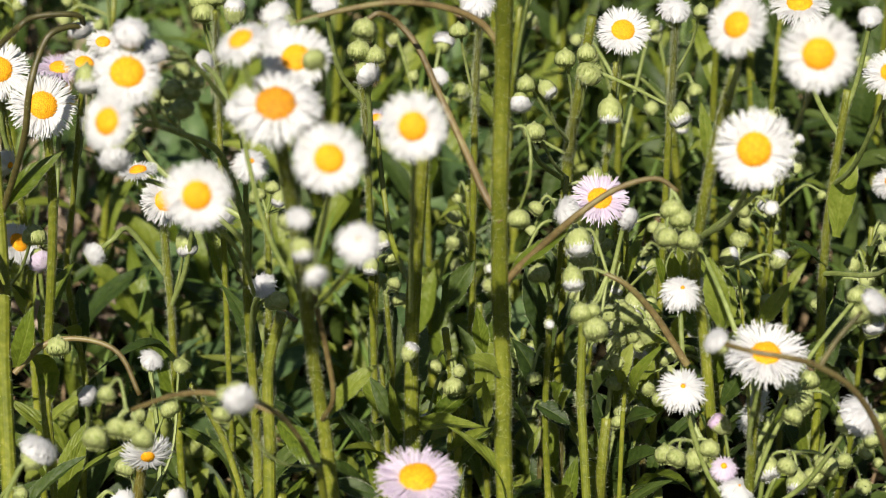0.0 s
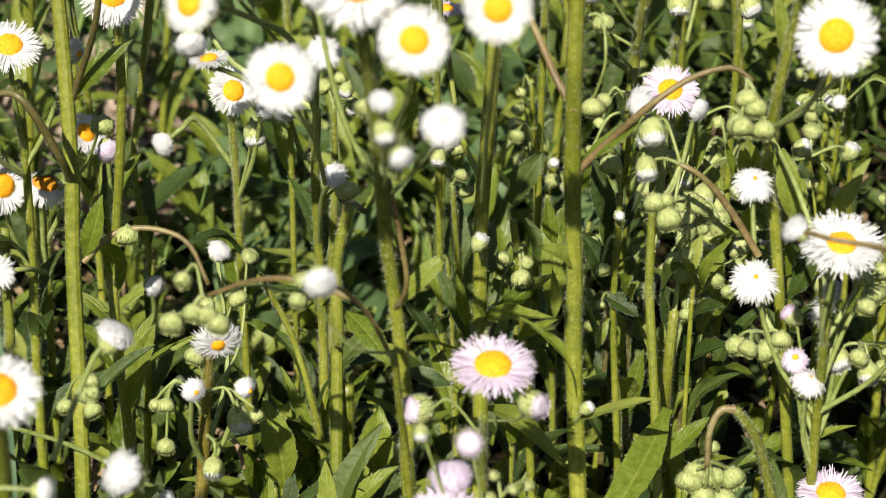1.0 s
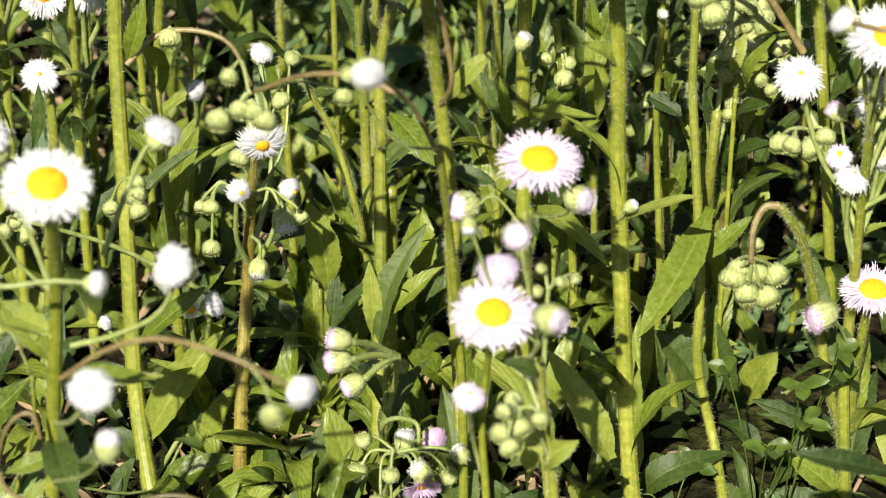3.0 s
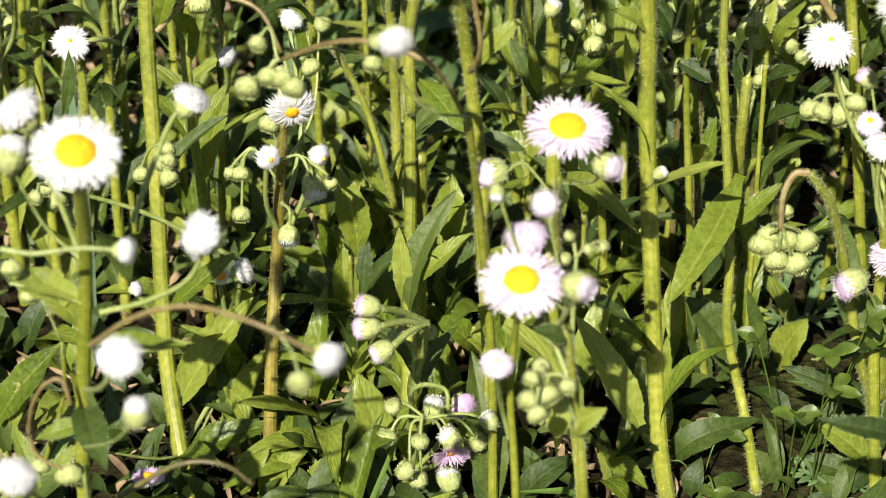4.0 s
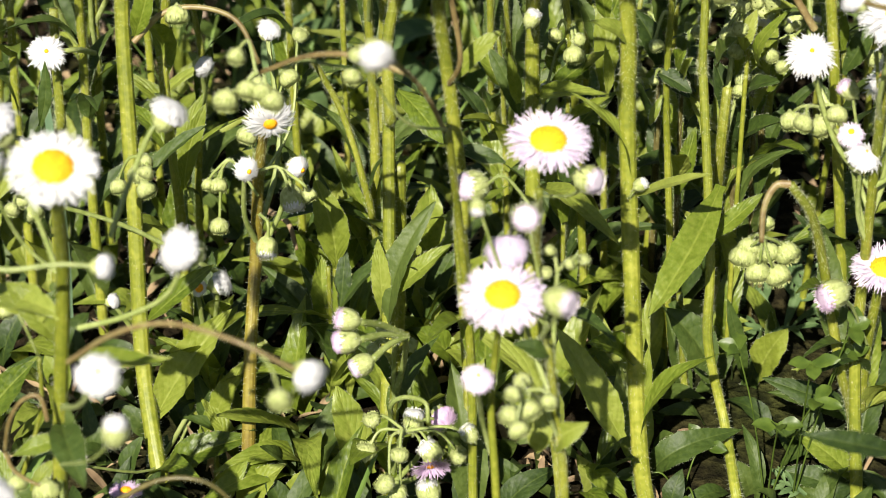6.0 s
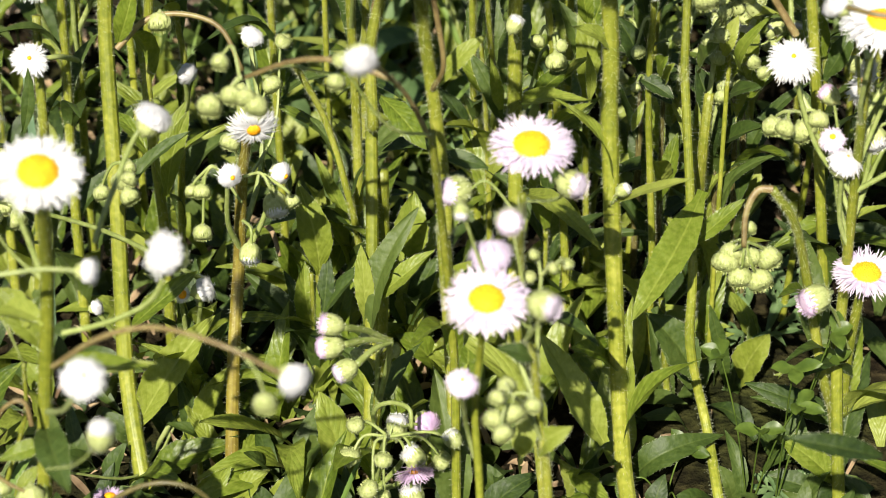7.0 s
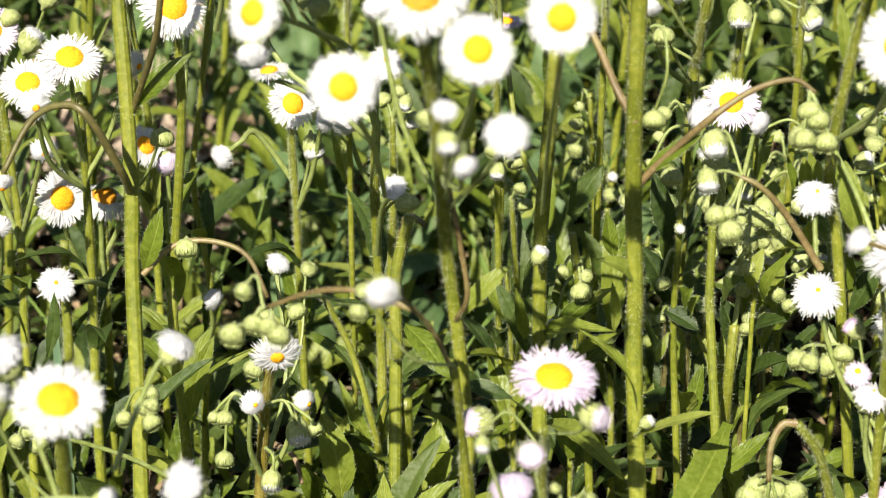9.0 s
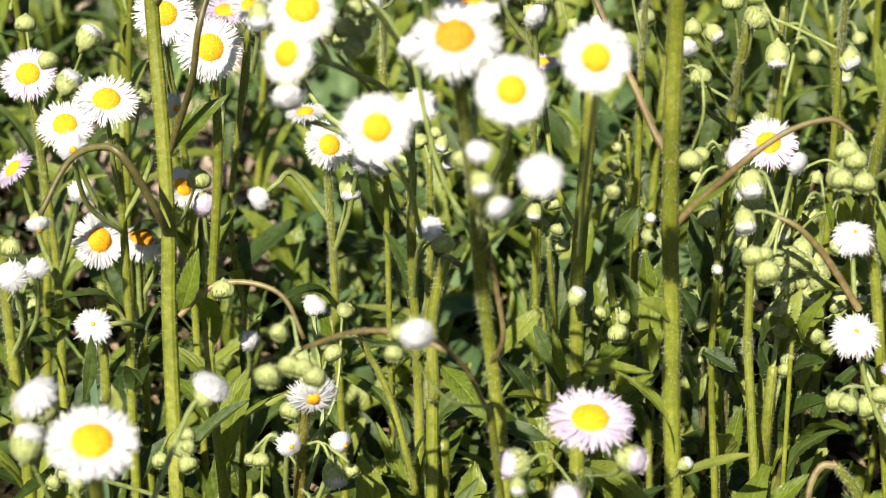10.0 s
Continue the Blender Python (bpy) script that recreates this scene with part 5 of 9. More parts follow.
p = fleabane("fleabane plant with pinkish white flowers and mauve buds", [(0.0005, 0.4894, 0.0000), (-0.0008, 0.4897, 0.0252), (-0.0059, 0.4905, 0.0822), (-0.0082, 0.4908, 0.1105), (-0.0080, 0.4719, 0.1442)], 0.00166, 0.00098, hair=1046, leaves=2, high=0.101)
flower(p, (-0.0060, 0.4695, 0.1604), (0.06, -0.18, 0.98), 0.0217, "pink", 0.12, 0.44, label="pinkish white flower with a broad yellow centre")
stalk(p, [(-0.0090, 0.4911, 0.1249), (-0.0170, 0.4899, 0.1365), (-0.0230, 0.4890, 0.1326)], 0.00044, 0.00040)
bud(p, (-0.0261, 0.4887, 0.1342), (-0.75, -0.60, 0.25), 0.0079, "pink")
stalk(p, [(-0.0082, 0.4929, 0.1282), (0.0004, 0.4788, 0.1382), (0.0024, 0.4680, 0.1490)], 0.00044, 0.00040)
bud(p, (0.0049, 0.4670, 0.1505), (0.75, -0.58, 0.20), 0.0071, "pink")
p = fleabane("low branching fleabane plant with a pinkish flower and pale bud sprays", [(-0.0007, 0.4330, 0.0000), (-0.0017, 0.4310, 0.0780), (-0.0039, 0.4313, 0.1031), (-0.0062, 0.4317, 0.1281)], 0.00146, 0.00090, hair=700, leaves=0)
stalk(p, [(-0.0179, 0.4393, 0.0000), (-0.0189, 0.4353, 0.0740), (-0.0201, 0.4374, 0.1023), (-0.0185, 0.4363, 0.1245), (-0.0172, 0.4284, 0.1400)], 0.00120, 0.00075, STEM)
flower(p, (-0.0171, 0.4274, 0.1443), (0.01, -0.25, 0.97), 0.0209, "pink", 0.12, 0.42)
stalk(p, [(-0.0065, 0.4318, 0.1326), (-0.0079, 0.4341, 0.1416), (-0.0108, 0.4355, 0.1578)], 0.00040, 0.00036)
bud(p, (-0.0117, 0.4361, 0.1607), (0.12, -0.82, 0.50), 0.0069, "pink")
stalk(p, [(-0.0064, 0.4317, 0.1316), (-0.0166, 0.4348, 0.1449), (-0.0230, 0.4383, 0.1632)], 0.00040, 0.00036)
bud(p, (-0.0230, 0.4369, 0.1623), (0.01, -0.85, -0.53), 0.0037, "white")
stalk(p, [(-0.0043, 0.4314, 0.1075), (-0.0100, 0.4376, 0.1217), (-0.0157, 0.4414, 0.1453)], 0.00074, 0.00061)
young_head(p, (-0.0160, 0.4421, 0.1478), (-0.08, 0.31, 0.95), 0.0111, "pink", 0.00)
stalk(p, [(-0.0065, 0.4318, 0.1328), (-0.0081, 0.4201, 0.1375), (-0.0042, 0.4124, 0.1505)], 0.00039, 0.00035)
bud(p, (-0.0029, 0.4127, 0.1533), (0.78, -0.60, 0.05), 0.0069, "pink")
stalk(p, [(-0.0051, 0.4315, 0.1163), (-0.0046, 0.4355, 0.1330), (-0.0040, 0.4394, 0.1427)], 0.00068, 0.00050, STALK)
stalk(p, [(-0.0040, 0.4394, 0.1427), (-0.0019, 0.4378, 0.1471), (-0.0018, 0.4348, 0.1479)], 0.00040, 0.00037)
bud(p, (-0.0008, 0.4348, 0.1486), (0.84, -0.06, 0.53), 0.0027, "green")
bud(p, (-0.0068, 0.4395, 0.1429), (0.19, 0.26, 0.95), 0.0034, "green")
stalk(p, [(-0.0040, 0.4394, 0.1427), (0.0004, 0.4439, 0.1439), (0.0022, 0.4464, 0.1404)], 0.00041, 0.00038)
bud(p, (0.0028, 0.4466, 0.1416), (0.45, 0.19, 0.88), 0.0032, "green")
stalk(p, [(-0.0040, 0.4394, 0.1427), (-0.0050, 0.4405, 0.1483), (-0.0063, 0.4391, 0.1486)], 0.00040, 0.00037)
bud(p, (-0.0054, 0.4392, 0.1495), (0.67, 0.09, 0.74), 0.0028, "green")
stalk(p, [(-0.0203, 0.4408, 0.0845), (-0.0223, 0.4360, 0.0997), (-0.0231, 0.4188, 0.1254)], 0.00072, 0.00059)
young_head(p, (-0.0229, 0.4182, 0.1271), (0.11, -0.34, 0.94), 0.0074, "pink", 0.15)
stalk(p, [(-0.0035, 0.4312, 0.0980), (-0.0076, 0.4240, 0.1148), (-0.0116, 0.4168, 0.1244)], 0.00066, 0.00049, STALK)
stalk(p, [(-0.0116, 0.4168, 0.1244), (-0.0137, 0.4144, 0.1273), (-0.0141, 0.4122, 0.1285)], 0.00039, 0.00036)
bud(p, (-0.0149, 0.4107, 0.1277), (-0.39, -0.81, -0.43), 0.0042, "green")
stalk(p, [(-0.0116, 0.4168, 0.1244), (-0.0107, 0.4166, 0.1243), (-0.0113, 0.4161, 0.1207)], 0.00040, 0.00036)
bud(p, (-0.0103, 0.4143, 0.1197), (0.44, -0.80, -0.41), 0.0053, "green")
stalk(p, [(-0.0116, 0.4168, 0.1244), (-0.0120, 0.4205, 0.1242), (-0.0127, 0.4247, 0.1223)], 0.00040, 0.00037)
bud(p, (-0.0122, 0.4229, 0.1213), (0.18, -0.85, -0.49), 0.0049, "green")
stalk(p, [(-0.0116, 0.4168, 0.1244), (-0.0081, 0.4156, 0.1258), (-0.0061, 0.4142, 0.1247)], 0.00040, 0.00036)
bud(p, (-0.0062, 0.4125, 0.1237), (-0.10, -0.86, -0.50), 0.0044, "green")
stalk(p, [(-0.0116, 0.4168, 0.1244), (-0.0142, 0.4179, 0.1229), (-0.0147, 0.4183, 0.1173)], 0.00040, 0.00036)
bud(p, (-0.0157, 0.4163, 0.1162), (-0.36, -0.82, -0.44), 0.0055, "green")
stalk(p, [(-0.0116, 0.4168, 0.1244), (-0.0124, 0.4134, 0.1254), (-0.0140, 0.4084, 0.1208)], 0.00039, 0.00036)
bud(p, (-0.0129, 0.4066, 0.1200), (0.47, -0.79, -0.40), 0.0049, "green")
leaf(p, (-0.0061, 0.4320, 0.1072), (-0.0091, 0.4280, 0.0946), 0.0062, (0.02, -0.62, 1.00), 0.10, LEAF_YOUNG, curl=0.15)
leaf(p, (-0.0045, 0.4320, 0.0927), (0.0022, 0.4280, 0.1049), 0.0064, (0.02, -0.62, 1.00), 0.10, LEAF_YOUNG, curl=0.15)
leaf(p, (-0.0052, 0.4320, 0.1235), (-0.0140, 0.4280, 0.1300), 0.0046, (0.02, -0.62, 1.00), 0.10, LEAF_SHADE_DARK, curl=0.1)
p = fleabane("low fleabane plant with a branching cluster of pink-tipped buds", [(-0.0506, 0.5107, 0.0000), (-0.0506, 0.5115, 0.0054), (-0.0505, 0.5193, 0.0256), (-0.0480, 0.5134, 0.0561), (-0.0448, 0.5069, 0.0715)], 0.00164, 0.00115, hair=526, leaves=3, high=0.050)
stalk(p, [(-0.0437, 0.4940, 0.0809), (-0.0497, 0.4873, 0.0867), (-0.0557, 0.4805, 0.0902)], 0.00075, 0.00105)
bud(p, (-0.0604, 0.4790, 0.0907), (-0.93, -0.30, 0.10), 0.0066, "mauve")
stalk(p, [(-0.0437, 0.4940, 0.0809), (-0.0496, 0.4869, 0.0901), (-0.0554, 0.4797, 0.0968)], 0.00075, 0.00105)
bud(p, (-0.0598, 0.4790, 0.0983), (-0.90, -0.15, 0.30), 0.0062, "mauve")
stalk(p, [(-0.0437, 0.4940, 0.0809), (-0.0481, 0.4875, 0.0832), (-0.0525, 0.4811, 0.0830)], 0.00075, 0.00105)
bud(p, (-0.0564, 0.4790, 0.0821), (-0.85, -0.45, -0.20), 0.0060, "pink")
stalk(p, [(-0.0495, 0.5165, 0.0400), (-0.0459, 0.5092, 0.0594), (-0.0437, 0.4940, 0.0809)], 0.00100, 0.00085)
stalk(p, [(-0.0494, 0.5167, 0.0393), (-0.0487, 0.5112, 0.0583), (-0.0480, 0.5058, 0.0693)], 0.00079, 0.00059, STALK)
stalk(p, [(-0.0480, 0.5058, 0.0693), (-0.0519, 0.5031, 0.0727), (-0.0534, 0.4988, 0.0721)], 0.00047, 0.00043)
bud(p, (-0.0539, 0.4991, 0.0735), (-0.37, 0.23, 0.90), 0.0034, "green")
bud(p, (-0.0520, 0.5073, 0.0722), (-0.89, -0.20, 0.40), 0.0044, "green")
stalk(p, [(-0.0480, 0.5058, 0.0693), (-0.0477, 0.5104, 0.0697), (-0.0462, 0.5132, 0.0655)], 0.00048, 0.00044)
bud(p, (-0.0477, 0.5132, 0.0666), (-0.80, -0.03, 0.60), 0.0040, "green")
stalk(p, [(-0.0480, 0.5058, 0.0693), (-0.0531, 0.5041, 0.0704), (-0.0548, 0.4998, 0.0655)], 0.00047, 0.00043)
bud(p, (-0.0559, 0.5000, 0.0668), (-0.63, 0.11, 0.77), 0.0036, "green")
stalk(p, [(-0.0480, 0.5058, 0.0693), (-0.0455, 0.5079, 0.0693), (-0.0434, 0.5084, 0.0651)], 0.00048, 0.00044)
bud(p, (-0.0442, 0.5089, 0.0669), (-0.41, 0.22, 0.89), 0.0045, "green")
stalk(p, [(-0.0506, 0.5143, 0.0127), (-0.0480, 0.5067, 0.0317), (-0.0454, 0.4990, 0.0427)], 0.00080, 0.00060, STALK)
stalk(p, [(-0.0454, 0.4990, 0.0427), (-0.0463, 0.4958, 0.0451), (-0.0469, 0.4892, 0.0404)], 0.00047, 0.00043)
bud(p, (-0.0467, 0.4900, 0.0425), (0.10, 0.35, 0.93), 0.0051, "green")
stalk(p, [(-0.0454, 0.4990, 0.0427), (-0.0412, 0.4990, 0.0428), (-0.0370, 0.4963, 0.0362)], 0.00048, 0.00044)
bud(p, (-0.0390, 0.4966, 0.0383), (-0.68, 0.12, 0.72), 0.0064, "white")
stalk(p, [(-0.0454, 0.4990, 0.0427), (-0.0387, 0.5038, 0.0435), (-0.0339, 0.5060, 0.0383)], 0.00048, 0.00044)
bud(p, (-0.0351, 0.5066, 0.0405), (-0.47, 0.23, 0.85), 0.0060, "green")
stalk(p, [(-0.0454, 0.4990, 0.0427), (-0.0516, 0.4995, 0.0479), (-0.0544, 0.4971, 0.0467)], 0.00048, 0.00044)
bud(p, (-0.0549, 0.4978, 0.0489), (-0.21, 0.30, 0.93), 0.0053, "green")
stalk(p, [(-0.0454, 0.4990, 0.0427), (-0.0439, 0.5026, 0.0454), (-0.0433, 0.5030, 0.0410)], 0.00048, 0.00044)
bud(p, (-0.0431, 0.5040, 0.0438), (0.06, 0.33, 0.94), 0.0066, "white")
stalk(p, [(-0.0454, 0.4990, 0.0427), (-0.0494, 0.4948, 0.0432), (-0.0497, 0.4857, 0.0329)], 0.00047, 0.00043)
bud(p, (-0.0516, 0.4859, 0.0348), (-0.70, 0.10, 0.71), 0.0060, "green")
stalk(p, [(-0.0454, 0.4990, 0.0427), (-0.0470, 0.4975, 0.0400), (-0.0468, 0.4902, 0.0252)], 0.00048, 0.00044)
bud(p, (-0.0480, 0.4908, 0.0273), (-0.49, 0.24, 0.84), 0.0055, "green")
stalk(p, [(-0.0454, 0.4990, 0.0427), (-0.0414, 0.5007, 0.0376), (-0.0386, 0.4962, 0.0199)], 0.00048, 0.00044)
bud(p, (-0.0394, 0.4972, 0.0227), (-0.25, 0.33, 0.91), 0.0069, "white")
stalk(p, [(-0.0454, 0.4990, 0.0427), (-0.0527, 0.4975, 0.0441), (-0.0567, 0.4926, 0.0383)], 0.00048, 0.00044)
bud(p, (-0.0566, 0.4936, 0.0409), (0.04, 0.34, 0.94), 0.0062, "green")
stalk(p, [(-0.0454, 0.4990, 0.0427), (-0.0360, 0.5003, 0.0412), (-0.0291, 0.4987, 0.0325)], 0.00048, 0.00044)
bud(p, (-0.0310, 0.4989, 0.0343), (-0.73, 0.09, 0.68), 0.0057, "green")
stalk(p, [(-0.0454, 0.4990, 0.0427), (-0.0337, 0.4965, 0.0465), (-0.0261, 0.4924, 0.0460)], 0.00047, 0.00043)
bud(p, (-0.0274, 0.4929, 0.0479), (-0.53, 0.22, 0.82), 0.0051, "white")
stalk(p, [(-0.0502, 0.5142, 0.0299), (-0.0498, 0.5076, 0.0451), (-0.0453, 0.5036, 0.0515), (-0.0394, 0.4977, 0.0542), (-0.0386, 0.4950, 0.0492)], 0.00080, 0.00064, STALK)
stalk(p, [(-0.0506, 0.5133, 0.0100), (-0.0432, 0.5047, 0.0202), (-0.0385, 0.4961, 0.0351)], 0.00088, 0.00072)
flower(p, (-0.0382, 0.4945, 0.0342), (0.18, -0.86, -0.47), 0.0128, "mauve", 0.50, 0.30)
stalk(p, [(-0.0506, 0.5133, 0.0100), (-0.0424, 0.5108, 0.0233), (-0.0354, 0.5072, 0.0418)], 0.00089, 0.00073)
young_head(p, (-0.0343, 0.5056, 0.0414), (0.58, -0.79, -0.20), 0.0081, "mauve", 0.00)
leaf(p, (-0.0576, 0.5182, 0.0097), (-0.0669, 0.5247, 0.0385), 0.0117, (0.05, -0.60, 1.13), 0.06)
leaf(p, (-0.0852, 0.5137, 0.0011), (-0.0645, 0.5138, 0.0180), 0.0103, (0.09, -0.59, 1.13), 0.10, LEAF_YOUNG)
leaf(p, (-0.0974, 0.5128, -0.0005), (-0.0821, 0.5136, 0.0175), 0.0100, (0.10, -0.59, 1.13), 0.10, LEAF_YOUNG)
leaf(p, (-0.1042, 0.5136, 0.0011), (-0.0940, 0.5140, 0.0184), 0.0083, (0.11, -0.59, 1.13), 0.10)
p = fleabane("fleabane plant with a reddish upper stem and large hanging leaf", [(0.0532, 0.5165, 0.0000), (0.0524, 0.5173, 0.0052), (0.0505, 0.5414, 0.0117), (0.0447, 0.5478, 0.0376), (0.0446, 0.5547, 0.0644), (0.0412, 0.5753, 0.1171), (0.0410, 0.5751, 0.1168), (0.0416, 0.5842, 0.1477), (0.0418, 0.5861, 0.1651)], 0.00177, 0.00118, hair=1345)
stalk(p, [(0.0413, 0.5795, 0.1318), (0.0446, 0.5907, 0.1456), (0.0461, 0.5983, 0.1699)], 0.00091, 0.00075)
flower(p, (0.0463, 0.5977, 0.1730), (0.04, -0.50, 0.86), 0.0176, "pink", 0.16, 0.42)
stalk(p, [(0.0415, 0.5834, 0.1448), (0.0421, 0.5705, 0.1615), (0.0358, 0.5619, 0.1868)], 0.00086, 0.00070)
young_head(p, (0.0340, 0.5614, 0.1878), (-0.85, -0.26, 0.46), 0.0084, "white", 0.00)
stalk(p, [(0.0412, 0.5789, 0.1296), (0.0486, 0.5889, 0.1455), (0.0539, 0.5960, 0.1680)], 0.00091, 0.00075)
young_head(p, (0.0553, 0.5948, 0.1677), (0.75, -0.63, -0.20), 0.0073, "white", 0.00)
stalk(p, [(0.0415, 0.5827, 0.1426), (0.0438, 0.5703, 0.1524), (0.0398, 0.5617, 0.1719)], 0.00047, 0.00043)
bud(p, (0.0381, 0.5619, 0.1749), (-0.49, 0.04, 0.87), 0.0076, "white")
leaf(p, (0.0469, 0.5593, 0.0869), (0.0237, 0.5144, 0.0717), 0.0101, (-0.07, -0.66, 1.05), 0.05, LEAF, label="large hanging leaf, half in shadow")
leaf(p, (0.0444, 0.5571, 0.0690), (0.0596, 0.5571, 0.0856), 0.0057, (-0.06, -0.65, 1.06), 0.08)
leaf(p, (0.0466, 0.5459, 0.0271), (0.0305, 0.5490, 0.0496), 0.0119, (-0.07, -0.62, 1.10), 0.06, LEAF_SHADE_DARK)
# half-shaded leaf: the darker green replaces the shadow cast on it
leaf(p, (0.0267, 0.5280, 0.0003), (0.0501, 0.5295, 0.0198), 0.0095, (-0.04, -0.60, 1.13), 0.28, LEAF_SHADE_DARK, curl=0.35)
p = fleabane("pale hairy fleabane stem behind a leaf", [(0.0517, 0.5966, 0.0000), (0.0514, 0.5965, 0.0184), (0.0504, 0.5962, 0.0456), (0.0485, 0.5808, 0.0858), (0.0498, 0.5841, 0.1059)], 0.00177, 0.00159, hair=763, leaves=6, high=0.074)
leaf(p, (0.0505, 0.5972, 0.0751), (0.0479, 0.5996, 0.0963), 0.0060, (-0.07, -0.67, 1.03), 0.10)
stalk(p, [(0.0498, 0.5841, 0.1059), (0.0520, 0.5891, 0.1262), (0.0543, 0.5941, 0.1385)], 0.00085, 0.00063, STALK)
stalk(p, [(0.0543, 0.5941, 0.1385), (0.0496, 0.5911, 0.1412), (0.0479, 0.5880, 0.1422)], 0.00050, 0.00046)
bud(p, (0.0470, 0.5865, 0.1408), (-0.42, -0.69, -0.59), 0.0051, "green")
bud(p, (0.0535, 0.5917, 0.1341), (0.40, -0.74, -0.53), 0.0065, "green")
stalk(p, [(0.0543, 0.5941, 0.1385), (0.0568, 0.5972, 0.1360), (0.0581, 0.5990, 0.1290)], 0.00051, 0.00047)
bud(p, (0.0585, 0.5970, 0.1273), (0.14, -0.77, -0.62), 0.0060, "white")
stalk(p, [(0.0543, 0.5941, 0.1385), (0.0525, 0.5916, 0.1381), (0.0518, 0.5870, 0.1317)], 0.00050, 0.00046)
bud(p, (0.0515, 0.5852, 0.1301), (-0.13, -0.76, -0.64), 0.0053, "green")
stalk(p, [(0.0543, 0.5941, 0.1385), (0.0588, 0.5960, 0.1381), (0.0625, 0.5980, 0.1356)], 0.00051, 0.00047)
bud(p, (0.0614, 0.5959, 0.1337), (-0.39, -0.69, -0.61), 0.0067, "green")
stalk(p, [(0.0543, 0.5941, 0.1385), (0.0550, 0.5897, 0.1387), (0.0541, 0.5831, 0.1320)], 0.00050, 0.00046)
bud(p, (0.0552, 0.5811, 0.1306), (0.43, -0.75, -0.51), 0.0060, "white")
stalk(p, [(0.0543, 0.5941, 0.1385), (0.0489, 0.5937, 0.1379), (0.0456, 0.5921, 0.1327)], 0.00051, 0.00047)
bud(p, (0.0460, 0.5901, 0.1311), (0.18, -0.77, -0.61), 0.0055, "green")
stalk(p, [(0.0543, 0.5941, 0.1385), (0.0519, 0.5987, 0.1390), (0.0511, 0.6040, 0.1383)], 0.00051, 0.00047)
bud(p, (0.0508, 0.6017, 0.1363), (-0.09, -0.75, -0.66), 0.0069, "green")
stalk(p, [(0.0543, 0.5941, 0.1385), (0.0573, 0.5915, 0.1379), (0.0600, 0.5868, 0.1312)], 0.00050, 0.00046)
bud(p, (0.0589, 0.5848, 0.1295), (-0.36, -0.71, -0.60), 0.0062, "white")
stalk(p, [(0.0543, 0.5941, 0.1385), (0.0545, 0.5963, 0.1386), (0.0535, 0.5990, 0.1372)], 0.00051, 0.00047)
bud(p, (0.0547, 0.5971, 0.1359), (0.46, -0.73, -0.50), 0.0058, "green")
stalk(p, [(0.0543, 0.5941, 0.1385), (0.0593, 0.5903, 0.1398), (0.0613, 0.5852, 0.1364)], 0.00050, 0.00046)
bud(p, (0.0618, 0.5834, 0.1351), (0.20, -0.77, -0.60), 0.0051, "green")
stalk(p, [(0.0543, 0.5941, 0.1385), (0.0564, 0.5947, 0.1397), (0.0578, 0.5963, 0.1405)], 0.00051, 0.00047)
bud(p, (0.0576, 0.5941, 0.1386), (-0.06, -0.75, -0.65), 0.0065, "white")
stalk(p, [(0.0487, 0.5824, 0.0816), (0.0523, 0.5848, 0.1006), (0.0559, 0.5871, 0.1116)], 0.00085, 0.00064, STALK)
stalk(p, [(0.0559, 0.5871, 0.1116), (0.0528, 0.5856, 0.1170), (0.0519, 0.5834, 0.1197)], 0.00051, 0.00046)
bud(p, (0.0510, 0.5820, 0.1185), (-0.42, -0.70, -0.57), 0.0046, "green")
bud(p, (0.0551, 0.5847, 0.1071), (0.40, -0.77, -0.50), 0.0058, "green")
stalk(p, [(0.0559, 0.5871, 0.1116), (0.0585, 0.5917, 0.1119), (0.0597, 0.5965, 0.1105)], 0.00052, 0.00048)
bud(p, (0.0601, 0.5946, 0.1091), (0.14, -0.79, -0.60), 0.0054, "green")
stalk(p, [(0.0559, 0.5871, 0.1116), (0.0541, 0.5851, 0.1119), (0.0534, 0.5815, 0.1075)], 0.00051, 0.00047)
bud(p, (0.0531, 0.5798, 0.1062), (-0.13, -0.78, -0.61), 0.0048, "green")
stalk(p, [(0.0559, 0.5871, 0.1116), (0.0578, 0.5888, 0.1107), (0.0599, 0.5900, 0.1066)], 0.00052, 0.00047)
bud(p, (0.0589, 0.5881, 0.1051), (-0.40, -0.72, -0.57), 0.0060, "green")
p = fleabane("fleabane plant with an arching stem and hanging bud cluster", [(0.0906, 0.5318, 0.0000), (0.0865, 0.5277, 0.0275), (0.0812, 0.5230, 0.0464), (0.0732, 0.5212, 0.0845), (0.0679, 0.5172, 0.1048), (0.0611, 0.5161, 0.1164)], 0.00177, 0.00120, hair=854, leaves=3, high=0.082)
stalk(p, [(0.0611, 0.5161, 0.1164), (0.0569, 0.5159, 0.1160), (0.0539, 0.5130, 0.1106), (0.0534, 0.5086, 0.1023)], 0.00116, 0.00077, STALK_BROWN)
stalk(p, [(0.0537, 0.5093, 0.1037), (0.0513, 0.5109, 0.0997), (0.0496, 0.5141, 0.0957)], 0.00047, 0.00043)
bud(p, (0.0490, 0.5115, 0.0940), (-0.20, -0.81, -0.55), 0.0072, "green")
stalk(p, [(0.0537, 0.5093, 0.1037), (0.0534, 0.5089, 0.0960), (0.0532, 0.5121, 0.0919)], 0.00047, 0.00043)
bud(p, (0.0532, 0.5095, 0.0902), (0.02, -0.84, -0.55), 0.0069, "green")
stalk(p, [(0.0537, 0.5093, 0.1037), (0.0564, 0.5085, 0.0953), (0.0581, 0.5118, 0.0910)], 0.00047, 0.00043)
